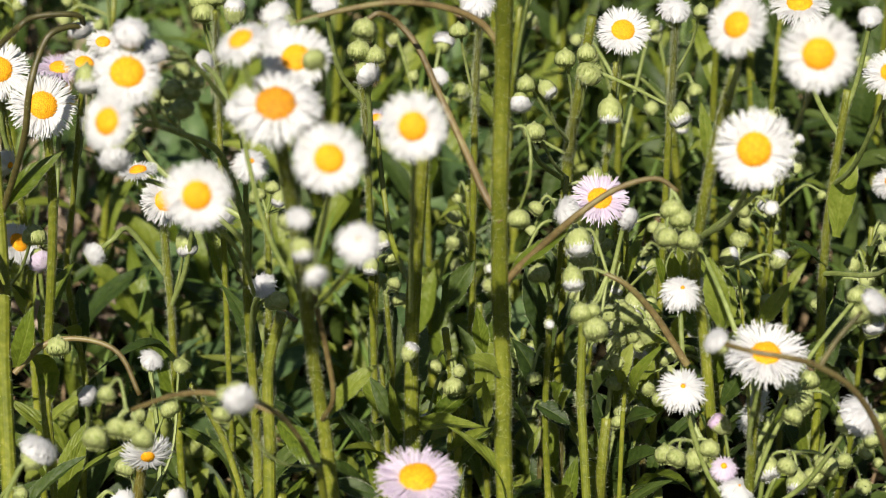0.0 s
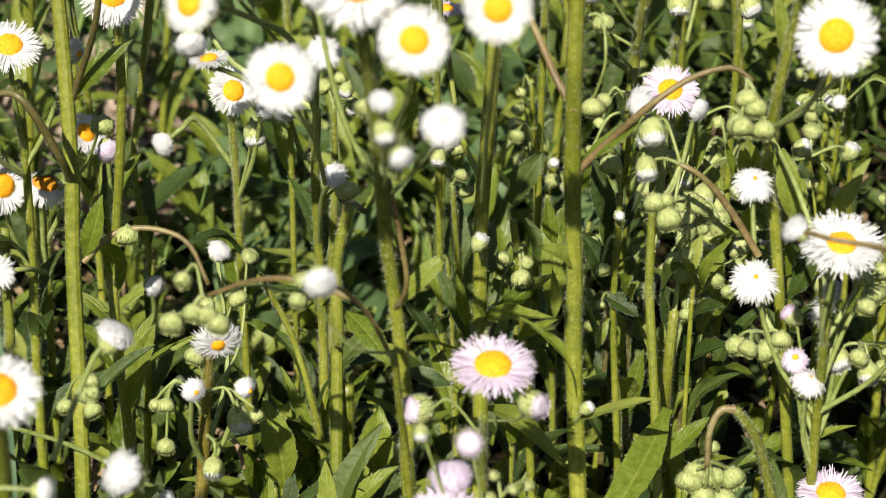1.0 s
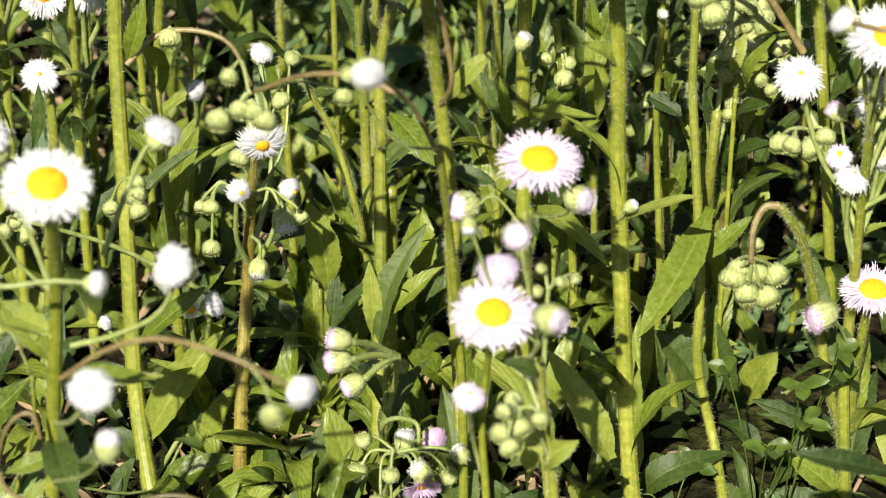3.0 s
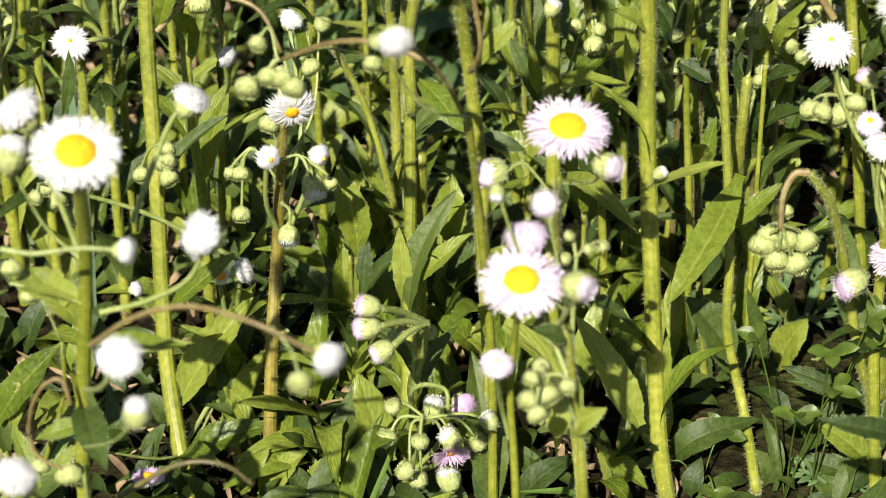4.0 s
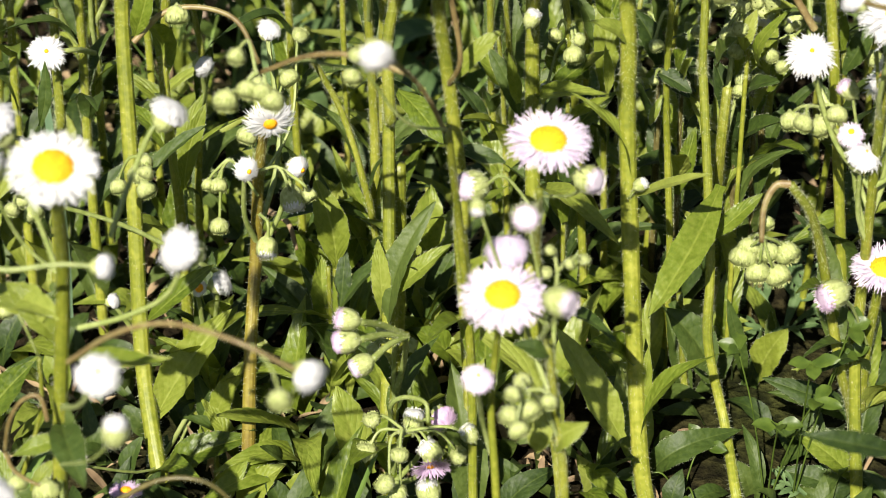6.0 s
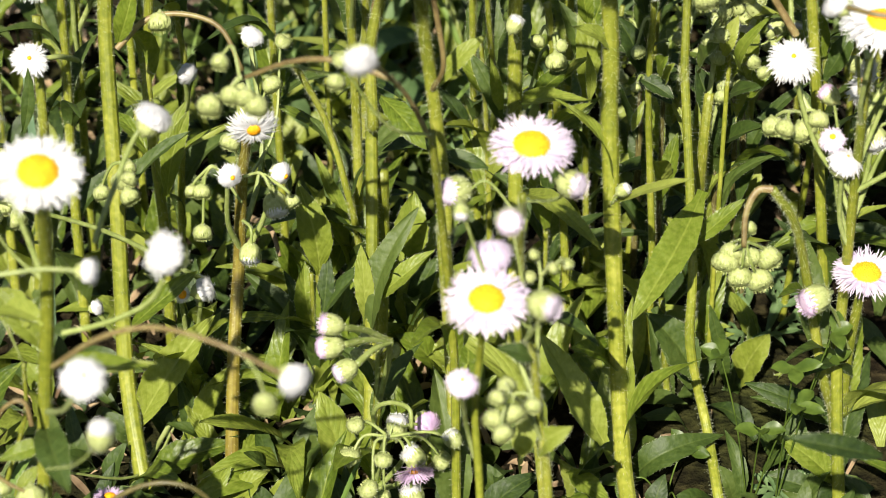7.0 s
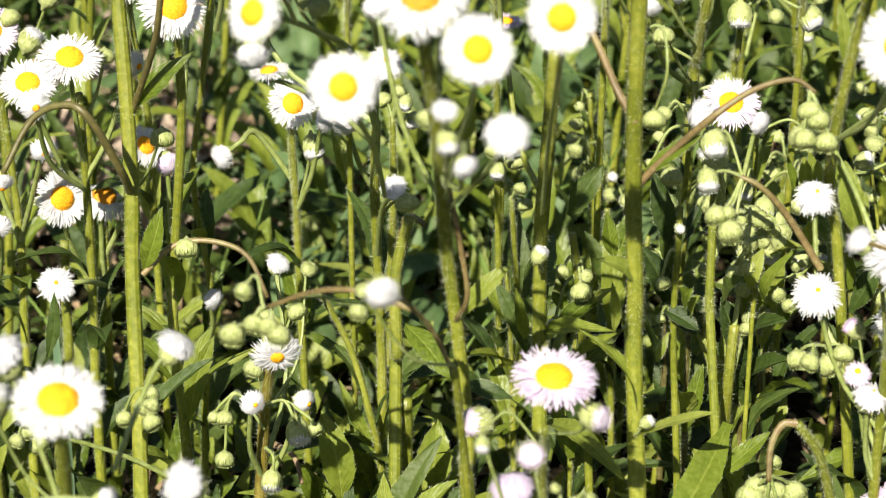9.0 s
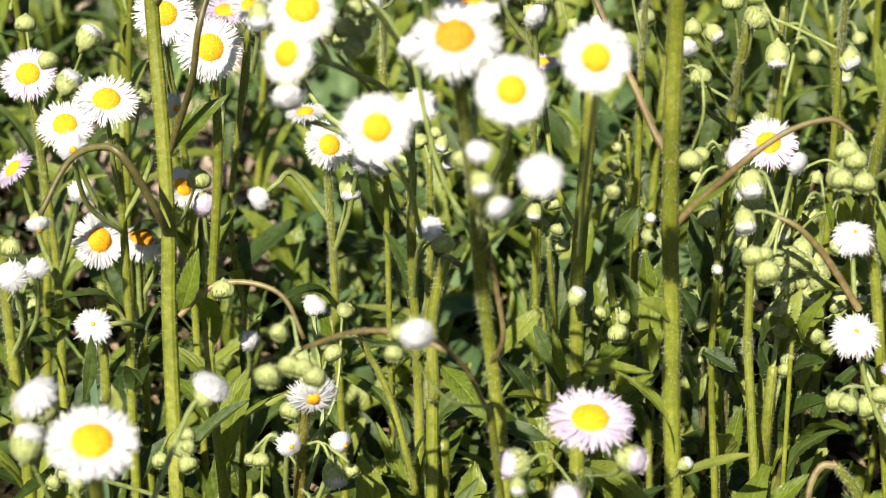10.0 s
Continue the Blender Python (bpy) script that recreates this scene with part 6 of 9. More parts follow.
bud(p, (0.0591, 0.5091, 0.0895), (0.31, -0.83, -0.47), 0.0072, "green")
stalk(p, [(0.0537, 0.5093, 0.1037), (0.0576, 0.5115, 0.1008), (0.0603, 0.5146, 0.0964)], 0.00047, 0.00043)
bud(p, (0.0617, 0.5121, 0.0950), (0.43, -0.80, -0.42), 0.0072, "green")
stalk(p, [(0.0537, 0.5093, 0.1037), (0.0548, 0.5115, 0.1008), (0.0554, 0.5147, 0.0967)], 0.00047, 0.00043)
bud(p, (0.0559, 0.5121, 0.0951), (0.16, -0.83, -0.53), 0.0069, "green")
stalk(p, [(0.0537, 0.5093, 0.1037), (0.0545, 0.5155, 0.1084), (0.0552, 0.5179, 0.1038)], 0.00047, 0.00043)
bud(p, (0.0555, 0.5161, 0.1027), (0.15, -0.83, -0.54), 0.0047, "green")
stalk(p, [(0.0537, 0.5093, 0.1037), (0.0521, 0.5122, 0.1022), (0.0508, 0.5151, 0.0980)], 0.00047, 0.00043)
bud(p, (0.0505, 0.5128, 0.0965), (-0.12, -0.82, -0.56), 0.0063, "green")
p = fleabane("fleabane plant with a pink-rayed flower and mauve bud", [(0.0896, 0.5291, 0.0000), (0.0891, 0.5275, 0.0271), (0.0884, 0.5251, 0.0503), (0.0898, 0.5239, 0.0758)], 0.00214, 0.00132, hair=532, leaves=3, high=0.053)
flower(p, (0.0903, 0.5210, 0.0842), (0.03, -0.11, 0.99), 0.0198, "pink", 0.12, 0.43)
stalk(p, [(0.0877, 0.5215, 0.0573), (0.0800, 0.5109, 0.0791), (0.0761, 0.5062, 0.0831)], 0.00047, 0.00043)
bud(p, (0.0728, 0.5067, 0.0850), (-0.80, -0.50, -0.05), 0.0084, "mauve")
# low leaves mostly in the green that has shade in its colour
leaf(p, (0.0799, 0.4250, 0.0982), (0.0545, 0.4200, 0.1087), 0.0056, (-0.10, -0.62, 1.00), 0.08, LEAF_SHADE_DARK)
leaf(p, (0.0862, 0.5212, 0.0014), (0.0656, 0.5241, 0.0070), 0.0068, (-0.11, -0.59, 1.13), 0.10, LEAF_SHADE_DARK)
leaf(p, (0.0588, 0.5242, -0.0067), (0.0537, 0.5253, 0.0091), 0.0078, (-0.08, -0.59, 1.13), 0.10, LEAF_SHADE_DARK)
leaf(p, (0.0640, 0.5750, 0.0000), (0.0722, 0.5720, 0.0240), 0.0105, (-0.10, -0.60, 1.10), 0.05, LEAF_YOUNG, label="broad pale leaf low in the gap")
leaf(p, (0.0886, 0.5330, 0.0098), (0.0697, 0.5338, 0.0113), 0.0058, (-0.11, -0.60, 1.11), 0.10, LEAF_SHADE_DARK)
leaf(p, (0.0891, 0.5332, 0.0241), (0.0597, 0.5311, 0.0367), 0.0074, (-0.11, -0.61, 1.10), 0.06, LEAF_SHADE_DARK)
leaf(p, (0.0892, 0.5312, 0.0202), (0.0611, 0.5291, 0.0329), 0.0061, (-0.11, -0.61, 1.11), 0.06, LEAF_SHADE_DARK)
leaf(p, (0.0886, 0.5172, 0.0077), (0.0689, 0.5184, 0.0266), 0.0083, (-0.11, -0.59, 1.12), 0.06)
p = fleabane("fleabane plant with large round white flowers", [(0.0926, 0.5718, 0.0000), (0.0762, 0.5642, 0.1376), (0.0715, 0.5620, 0.1612), (0.0706, 0.5537, 0.1871), (0.0729, 0.5469, 0.2159), (0.0752, 0.5381, 0.2409)], 0.00170, 0.00139, hair=1725, leaves=2, high=0.130)
stalk(p, [(0.0745, 0.5406, 0.2319), (0.0721, 0.5088, 0.2551), (0.0711, 0.4968, 0.2687)], 0.00073, 0.00059)
flower(p, (0.0692, 0.4949, 0.2705), (-0.60, -0.58, 0.55), 0.0159, "white", 0.12, 0.43)
stalk(p, [(0.0709, 0.5522, 0.1844), (0.0737, 0.5197, 0.2064), (0.0744, 0.4953, 0.2297), (0.0737, 0.4848, 0.2431)], 0.00073, 0.00059)
flower(p, (0.0731, 0.4813, 0.2448), (-0.14, -0.89, 0.43), 0.0198, "white", 0.12, 0.43)
stalk(p, [(0.0709, 0.5522, 0.1844), (0.0820, 0.5128, 0.2211), (0.0836, 0.4753, 0.2612), (0.0834, 0.4650, 0.2761)], 0.00068, 0.00056)
flower(p, (0.0828, 0.4618, 0.2774), (-0.16, -0.91, 0.39), 0.0176, "white", 0.12, 0.43)
leaf(p, (0.0724, 0.5551, 0.2036), (0.0694, 0.5578, 0.2225), 0.0037, (-0.09, -0.71, 0.95), 0.10)
p = fleabane("fleabane plant with white flowers at the field's edge", [(0.1213, 0.6138, 0.0000), (0.1184, 0.6144, 0.1076), (0.1171, 0.6147, 0.1358), (0.1164, 0.6095, 0.1676), (0.1180, 0.6068, 0.2040)], 0.00154, 0.00120, hair=1432, leaves=6, high=0.130)
stalk(p, [(0.1173, 0.6080, 0.1879), (0.1088, 0.6090, 0.2025), (0.1024, 0.6073, 0.2276)], 0.00089, 0.00073)
flower(p, (0.1020, 0.6064, 0.2309), (-0.11, -0.25, 0.96), 0.0174, "white", 0.12, 0.43)
stalk(p, [(0.1177, 0.6074, 0.1958), (0.1204, 0.6061, 0.2078), (0.1224, 0.6053, 0.2264)], 0.00089, 0.00073)
young_head(p, (0.1222, 0.6049, 0.2281), (-0.12, -0.24, 0.96), 0.0071, "white", 0.00)
stalk(p, [(0.1166, 0.6092, 0.1717), (0.1183, 0.5864, 0.1904), (0.1227, 0.5688, 0.2238)], 0.00084, 0.00069)
flower(p, (0.1222, 0.5673, 0.2266), (-0.16, -0.48, 0.86), 0.0161, "white", 0.12, 0.43)
stalk(p, [(0.1170, 0.6142, 0.1392), (0.1294, 0.5804, 0.1593), (0.1240, 0.5540, 0.1984)], 0.00084, 0.00069)
flower(p, (0.1230, 0.5536, 0.2009), (-0.38, -0.15, 0.91), 0.0138, "white", 0.12, 0.43)
leaf(p, (0.1181, 0.6040, 0.1572), (0.1226, 0.6089, 0.1829), 0.0077, (-0.14, -0.70, 0.97), 0.06, LEAF)
leaf(p, (0.1205, 0.6140, 0.0315), (0.0756, 0.5959, 0.0473), 0.0099, (0.46, 0.19, 0.90), 0.14, LEAF, curl=0.16)
leaf(p, (0.1202, 0.6141, 0.0404), (0.1520, 0.6018, 0.0679), 0.0127, (-0.47, 0.18, 0.90), 0.07, LEAF_SHADE_DARK, curl=0.09)
leaf(p, (0.1197, 0.6142, 0.0602), (0.1125, 0.6397, 0.0956), 0.0105, (0.14, -0.48, 0.90), 0.03, LEAF_YOUNG, curl=0.04)
leaf(p, (0.1189, 0.6143, 0.0898), (0.0920, 0.5713, 0.1072), 0.0091, (0.26, 0.42, 0.90), 0.05, LEAF, curl=0.20)
leaf(p, (0.1184, 0.6144, 0.1078), (0.1558, 0.6396, 0.1246), 0.0091, (-0.41, -0.28, 0.90), 0.13, LEAF_SHADE_DARK, curl=0.28)
p = fleabane("fleabane plant with a fresh white flower", [(0.0475, 0.6798, 0.0000), (0.0520, 0.6577, 0.1474), (0.0529, 0.6519, 0.1643), (0.0536, 0.6466, 0.1957)], 0.00125, 0.00089, hair=1392, leaves=6, high=0.130)
stalk(p, [(0.0531, 0.6509, 0.1706), (0.0544, 0.6500, 0.1832), (0.0551, 0.6471, 0.2039)], 0.00095, 0.00078)
flower(p, (0.0552, 0.6450, 0.2067), (0.02, -0.59, 0.81), 0.0171, "white", 0.12, 0.43)
bud(p, (0.0518, 0.6388, 0.1811), (-0.01, -0.55, -0.84), 0.0073, "white")
p = fleabane("fleabane plant with nodding half-open buds", [(0.0390, 0.6873, 0.0000), (0.0404, 0.6667, 0.1367), (0.0408, 0.6578, 0.1615), (0.0421, 0.6468, 0.1823), (0.0454, 0.6410, 0.2130)], 0.00196, 0.00142, hair=1536, leaves=6, high=0.130)
stalk(p, [(0.0449, 0.6458, 0.1942), (0.0560, 0.6314, 0.1949), (0.0656, 0.6231, 0.1930), (0.0698, 0.6229, 0.1908)], 0.00051, 0.00047)
bud(p, (0.0712, 0.6208, 0.1888), (0.45, -0.66, -0.60), 0.0071, "white")
stalk(p, [(0.0405, 0.6632, 0.1465), (0.0294, 0.6452, 0.1640), (0.0236, 0.6297, 0.1903)], 0.00094, 0.00077)
young_head(p, (0.0236, 0.6283, 0.1891), (-0.01, -0.74, -0.67), 0.0072, "white", 0.00)
stalk(p, [(0.0409, 0.6571, 0.1628), (0.0349, 0.6421, 0.1768), (0.0253, 0.6328, 0.1962)], 0.00051, 0.00047)
bud(p, (0.0253, 0.6310, 0.1941), (-0.01, -0.66, -0.75), 0.0061, "green")
stalk(p, [(0.0409, 0.6567, 0.1636), (0.0352, 0.6465, 0.1752), (0.0314, 0.6379, 0.1915)], 0.00052, 0.00047)
bud(p, (0.0327, 0.6364, 0.1904), (0.57, -0.68, -0.47), 0.0052, "white")
stalk(p, [(0.0405, 0.6626, 0.1483), (0.0354, 0.6455, 0.1612), (0.0281, 0.6323, 0.1805)], 0.00052, 0.00047)
bud(p, (0.0281, 0.6301, 0.1785), (-0.01, -0.75, -0.66), 0.0066, "green")
stalk(p, [(0.0416, 0.6508, 0.1748), (0.0428, 0.6411, 0.1808), (0.0434, 0.6337, 0.1954)], 0.00051, 0.00047)
bud(p, (0.0449, 0.6334, 0.1986), (0.43, -0.08, 0.90), 0.0079, "green")
stalk(p, [(0.0407, 0.6592, 0.1576), (0.0212, 0.6531, 0.1734), (0.0113, 0.6406, 0.1964)], 0.00052, 0.00047)
bud(p, (0.0117, 0.6386, 0.1945), (0.15, -0.73, -0.66), 0.0062, "green")
stalk(p, [(0.0416, 0.6510, 0.1744), (0.0399, 0.6470, 0.1867), (0.0376, 0.6425, 0.2005)], 0.00052, 0.00047)
bud(p, (0.0376, 0.6406, 0.1983), (-0.01, -0.65, -0.76), 0.0066, "green")
stalk(p, [(0.0419, 0.6483, 0.1795), (0.0424, 0.6428, 0.1911), (0.0438, 0.6372, 0.2045)], 0.00051, 0.00047)
bud(p, (0.0437, 0.6354, 0.2024), (-0.01, -0.65, -0.76), 0.0061, "green")
p = fleabane("fleabane plant topped by an opening white head", [(0.0712, 0.6506, 0.0000), (0.0686, 0.6252, 0.1694), (0.0677, 0.6143, 0.2042), (0.0669, 0.6047, 0.2278)], 0.00117, 0.00083, hair=1632, leaves=3, high=0.130)
young_head(p, (0.0666, 0.6059, 0.2299), (0.07, -0.27, 0.96), 0.0093, "white", 0.00)
stalk(p, [(0.0677, 0.6140, 0.2050), (0.0722, 0.6112, 0.2166), (0.0739, 0.6065, 0.2302)], 0.00048, 0.00044)
bud(p, (0.0738, 0.6051, 0.2285), (-0.02, -0.64, -0.77), 0.0048, "green")
p = fleabane("fleabane plant with white heads rising behind a thick stem", [(0.0087, 0.6431, 0.0000), (0.0096, 0.6178, 0.1692), (0.0099, 0.6076, 0.2054), (0.0108, 0.5937, 0.2348)], 0.00115, 0.00082, hair=1688, leaves=3, high=0.130)
young_head(p, (0.0100, 0.5945, 0.2362), (0.11, -0.39, 0.91), 0.0098, "white", 0.00)
stalk(p, [(0.0098, 0.6096, 0.1982), (0.0072, 0.6070, 0.2108), (0.0048, 0.6039, 0.2253)], 0.00048, 0.00044)
bud(p, (0.0048, 0.6025, 0.2235), (-0.00, -0.64, -0.77), 0.0052, "green")
p = fleabane("fleabane plant with a cluster of green buds at its tip", [(-0.0211, 0.6382, 0.0000), (-0.0219, 0.6155, 0.1511), (-0.0222, 0.6057, 0.1881), (-0.0229, 0.5979, 0.2150)], 0.00117, 0.00083, hair=1533, leaves=3, high=0.130)
stalk(p, [(-0.0222, 0.6074, 0.1817), (-0.0207, 0.5992, 0.1965), (-0.0217, 0.5920, 0.2162)], 0.00088, 0.00072)
young_head(p, (-0.0203, 0.5908, 0.2154), (0.71, -0.58, -0.39), 0.0080, "white", 0.00)
stalk(p, [(-0.0225, 0.6026, 0.1990), (-0.0226, 0.5996, 0.2106), (-0.0235, 0.5957, 0.2233)], 0.00048, 0.00044)
bud(p, (-0.0234, 0.5938, 0.2211), (0.01, -0.65, -0.76), 0.0064, "green")
stalk(p, [(-0.0224, 0.6033, 0.1965), (-0.0205, 0.5993, 0.2083), (-0.0187, 0.5948, 0.2217)], 0.00048, 0.00044)
bud(p, (-0.0187, 0.5931, 0.2197), (0.01, -0.65, -0.76), 0.0061, "green")
stalk(p, [(-0.0226, 0.6016, 0.2024), (-0.0293, 0.5954, 0.2157), (-0.0324, 0.5891, 0.2372)], 0.00086, 0.00070)
young_head(p, (-0.0323, 0.5886, 0.2390), (0.04, -0.26, 0.97), 0.0078, "white", 0.00)
p = fleabane("fleabane plant with round buds against the bare ground", [(-0.0713, 0.6469, 0.0000), (-0.0673, 0.6228, 0.1648), (-0.0657, 0.6135, 0.2028), (-0.0641, 0.5994, 0.2316)], 0.00100, 0.00075, hair=1665, leaves=3, high=0.130)
stalk(p, [(-0.0656, 0.6127, 0.2045), (-0.0665, 0.6102, 0.2169), (-0.0681, 0.6068, 0.2302)], 0.00048, 0.00044)
bud(p, (-0.0680, 0.6047, 0.2278), (0.02, -0.64, -0.77), 0.0071, "green")
stalk(p, [(-0.0653, 0.6097, 0.2106), (-0.0611, 0.6006, 0.2171), (-0.0581, 0.5938, 0.2320)], 0.00047, 0.00043)
bud(p, (-0.0579, 0.5937, 0.2348), (0.04, -0.03, 1.00), 0.0063, "white")
stalk(p, [(-0.0655, 0.6117, 0.2066), (-0.0681, 0.6109, 0.2190), (-0.0693, 0.6080, 0.2329)], 0.00048, 0.00044)
bud(p, (-0.0693, 0.6064, 0.2309), (0.02, -0.63, -0.77), 0.0058, "green")
stalk(p, [(-0.0654, 0.6109, 0.2080), (-0.0653, 0.6105, 0.2203), (-0.0648, 0.6085, 0.2338)], 0.00048, 0.00044)
bud(p, (-0.0648, 0.6068, 0.2317), (0.02, -0.63, -0.77), 0.0058, "green")
p = fleabane("fleabane plant with a ragged white flower and pale buds", [(0.0886, 0.5132, 0.0000), (0.0885, 0.5137, 0.0040), (0.0854, 0.5238, 0.0479), (0.0853, 0.5257, 0.0792), (0.0839, 0.5191, 0.1360), (0.0837, 0.5159, 0.1577)], 0.00223, 0.00112, hair=1117, leaves=3, high=0.110)
stalk(p, [(0.0840, 0.5193, 0.1347), (0.0818, 0.5115, 0.1480), (0.0831, 0.5046, 0.1721)], 0.00080, 0.00065)
flower(p, (0.0832, 0.5035, 0.1759), (0.02, -0.28, 0.96), 0.0220, "white", 0.12, 0.36, ragged=0.20)
young_head(p, (0.0643, 0.4661, 0.2024), (-0.76, 0.13, 0.64), 0.0072, "white", 0.00)
stalk(p, [(0.0846, 0.5221, 0.1101), (0.0733, 0.5265, 0.1243), (0.0653, 0.5287, 0.1483)], 0.00084, 0.00069)
young_head(p, (0.0652, 0.5270, 0.1509), (-0.02, -0.55, 0.84), 0.0122, "white", 0.13)
stalk(p, [(0.0844, 0.5212, 0.1183), (0.0694, 0.5373, 0.1354), (0.0658, 0.5519, 0.1655)], 0.00086, 0.00070)
young_head(p, (0.0661, 0.5508, 0.1678), (0.12, -0.44, 0.89), 0.0106, "white", 0.13)
stalk(p, [(0.0848, 0.5233, 0.1000), (0.0885, 0.5269, 0.1164), (0.0889, 0.5295, 0.1405)], 0.00085, 0.00070)
flower(p, (0.0864, 0.5297, 0.1420), (-0.85, 0.05, 0.53), 0.0147, "white", 0.40, 0.40)
stalk(p, [(0.0845, 0.5219, 0.1121), (0.0806, 0.5243, 0.1221), (0.0773, 0.5280, 0.1381)], 0.00046, 0.00043)
bud(p, (0.0755, 0.5284, 0.1396), (-0.76, 0.15, 0.63), 0.0053, "mauve")
stalk(p, [(0.0849, 0.5240, 0.0940), (0.0807, 0.5235, 0.1073), (0.0774, 0.5234, 0.1272)], 0.00085, 0.00070)
young_head(p, (0.0772, 0.5226, 0.1286), (-0.10, -0.50, 0.86), 0.0068, "pink", 0.30)
stalk(p, [(0.0850, 0.5243, 0.0911), (0.0813, 0.5226, 0.1026), (0.0802, 0.5202, 0.1212)], 0.00085, 0.00070)
young_head(p, (0.0809, 0.5198, 0.1234), (0.33, -0.15, 0.93), 0.0096, "white", 0.10)
stalk(p, [(0.0845, 0.5220, 0.1113), (0.0986, 0.5170, 0.1269), (0.1081, 0.5079, 0.1532)], 0.00082, 0.00067)
young_head(p, (0.1102, 0.5073, 0.1552), (0.71, -0.21, 0.68), 0.0119, "white", 0.00)
stalk(p, [(0.0677, 0.5414, 0.1503), (0.0585, 0.5420, 0.1653), (0.0502, 0.5403, 0.1759), (0.0426, 0.5421, 0.1793)], 0.00116, 0.00069, STALK_BROWN)
stalk(p, [(0.1237, 0.5119, 0.1225), (0.1101, 0.4829, 0.1647), (0.1001, 0.4714, 0.1847), (0.0894, 0.4630, 0.1965), (0.0817, 0.4584, 0.2017), (0.0725, 0.4591, 0.2031), (0.0660, 0.4657, 0.2016)], 0.00089, 0.00062, STALK_BROWN)
stalk(p, [(0.0894, 0.4630, 0.1965), (0.0937, 0.4661, 0.2024), (0.0995, 0.4692, 0.2083)], 0.00074, 0.00054, STALK_SHADE_DARK)
young_head(p, (0.1031, 0.4704, 0.2105), (0.66, -0.07, 0.75), 0.0075, "white", 0.00)
stalk(p, [(0.0449, 0.5418, 0.1786), (0.0397, 0.5396, 0.1815), (0.0350, 0.5372, 0.1813)], 0.00045, 0.00042)
bud(p, (0.0353, 0.5350, 0.1797), (0.14, -0.79, -0.59), 0.0061, "white")
stalk(p, [(0.0449, 0.5418, 0.1786), (0.0408, 0.5353, 0.1734), (0.0372, 0.5329, 0.1733)], 0.00045, 0.00042)
bud(p, (0.0376, 0.5307, 0.1717), (0.13, -0.80, -0.58), 0.0061, "green")
stalk(p, [(0.0449, 0.5418, 0.1786), (0.0427, 0.5332, 0.1694), (0.0410, 0.5312, 0.1696)], 0.00045, 0.00042)
bud(p, (0.0414, 0.5286, 0.1677), (0.13, -0.81, -0.58), 0.0073, "green")
stalk(p, [(0.0449, 0.5418, 0.1786), (0.0405, 0.5443, 0.1903), (0.0364, 0.5421, 0.1903)], 0.00045, 0.00042)
bud(p, (0.0368, 0.5396, 0.1884), (0.13, -0.78, -0.61), 0.0070, "white")
stalk(p, [(0.0449, 0.5418, 0.1786), (0.0424, 0.5357, 0.1741), (0.0404, 0.5327, 0.1736)], 0.00045, 0.00042)
bud(p, (0.0406, 0.5311, 0.1724), (0.13, -0.80, -0.58), 0.0045, "green")
stalk(p, [(0.0848, 0.5231, 0.1017), (0.0770, 0.5273, 0.1207), (0.0693, 0.5315, 0.1317)], 0.00078, 0.00059, STALK)
stalk(p, [(0.0693, 0.5315, 0.1317), (0.0658, 0.5282, 0.1337), (0.0649, 0.5242, 0.1325)], 0.00046, 0.00042)
bud(p, (0.0638, 0.5224, 0.1311), (-0.44, -0.72, -0.54), 0.0055, "green")
stalk(p, [(0.0693, 0.5315, 0.1317), (0.0703, 0.5314, 0.1314), (0.0696, 0.5311, 0.1276)], 0.00047, 0.00043)
bud(p, (0.0708, 0.5286, 0.1261), (0.39, -0.79, -0.48), 0.0070, "green")
stalk(p, [(0.0693, 0.5315, 0.1317), (0.0651, 0.5349, 0.1296), (0.0626, 0.5382, 0.1249)], 0.00047, 0.00044)
bud(p, (0.0630, 0.5359, 0.1232), (0.14, -0.81, -0.57), 0.0064, "green")
stalk(p, [(0.0693, 0.5315, 0.1317), (0.0721, 0.5301, 0.1331), (0.0739, 0.5288, 0.1326)], 0.00047, 0.00043)
bud(p, (0.0735, 0.5268, 0.1310), (-0.15, -0.79, -0.60), 0.0057, "green")
stalk(p, [(0.0843, 0.5210, 0.1196), (0.0903, 0.5237, 0.1386), (0.0962, 0.5263, 0.1496)], 0.00077, 0.00057, STALK)
stalk(p, [(0.0962, 0.5263, 0.1496), (0.0946, 0.5229, 0.1513), (0.0945, 0.5185, 0.1497)], 0.00045, 0.00042)
bud(p, (0.0935, 0.5168, 0.1483), (-0.45, -0.69, -0.56), 0.0054, "green")
bud(p, (0.0977, 0.5249, 0.1468), (0.37, -0.79, -0.49), 0.0068, "green")
stalk(p, [(0.0962, 0.5263, 0.1496), (0.0988, 0.5313, 0.1506), (0.1002, 0.5367, 0.1499)], 0.00047, 0.00043)
bud(p, (0.1005, 0.5344, 0.1482), (0.11, -0.80, -0.59), 0.0063, "green")
stalk(p, [(0.0962, 0.5263, 0.1496), (0.0944, 0.5258, 0.1527), (0.0937, 0.5257, 0.1545)], 0.00046, 0.00042)
bud(p, (0.0933, 0.5237, 0.1529), (-0.16, -0.77, -0.62), 0.0056, "green")
stalk(p, [(0.0848, 0.5234, 0.0989), (0.0907, 0.5268, 0.1179), (0.0966, 0.5301, 0.1289)], 0.00078, 0.00059, STALK)
stalk(p, [(0.0966, 0.5301, 0.1289), (0.0950, 0.5268, 0.1311), (0.0950, 0.5231, 0.1304)], 0.00046, 0.00042)
bud(p, (0.0939, 0.5213, 0.1291), (-0.45, -0.71, -0.55), 0.0055, "green")
stalk(p, [(0.0966, 0.5301, 0.1289), (0.0926, 0.5300, 0.1288), (0.0892, 0.5300, 0.1255)], 0.00047, 0.00043)
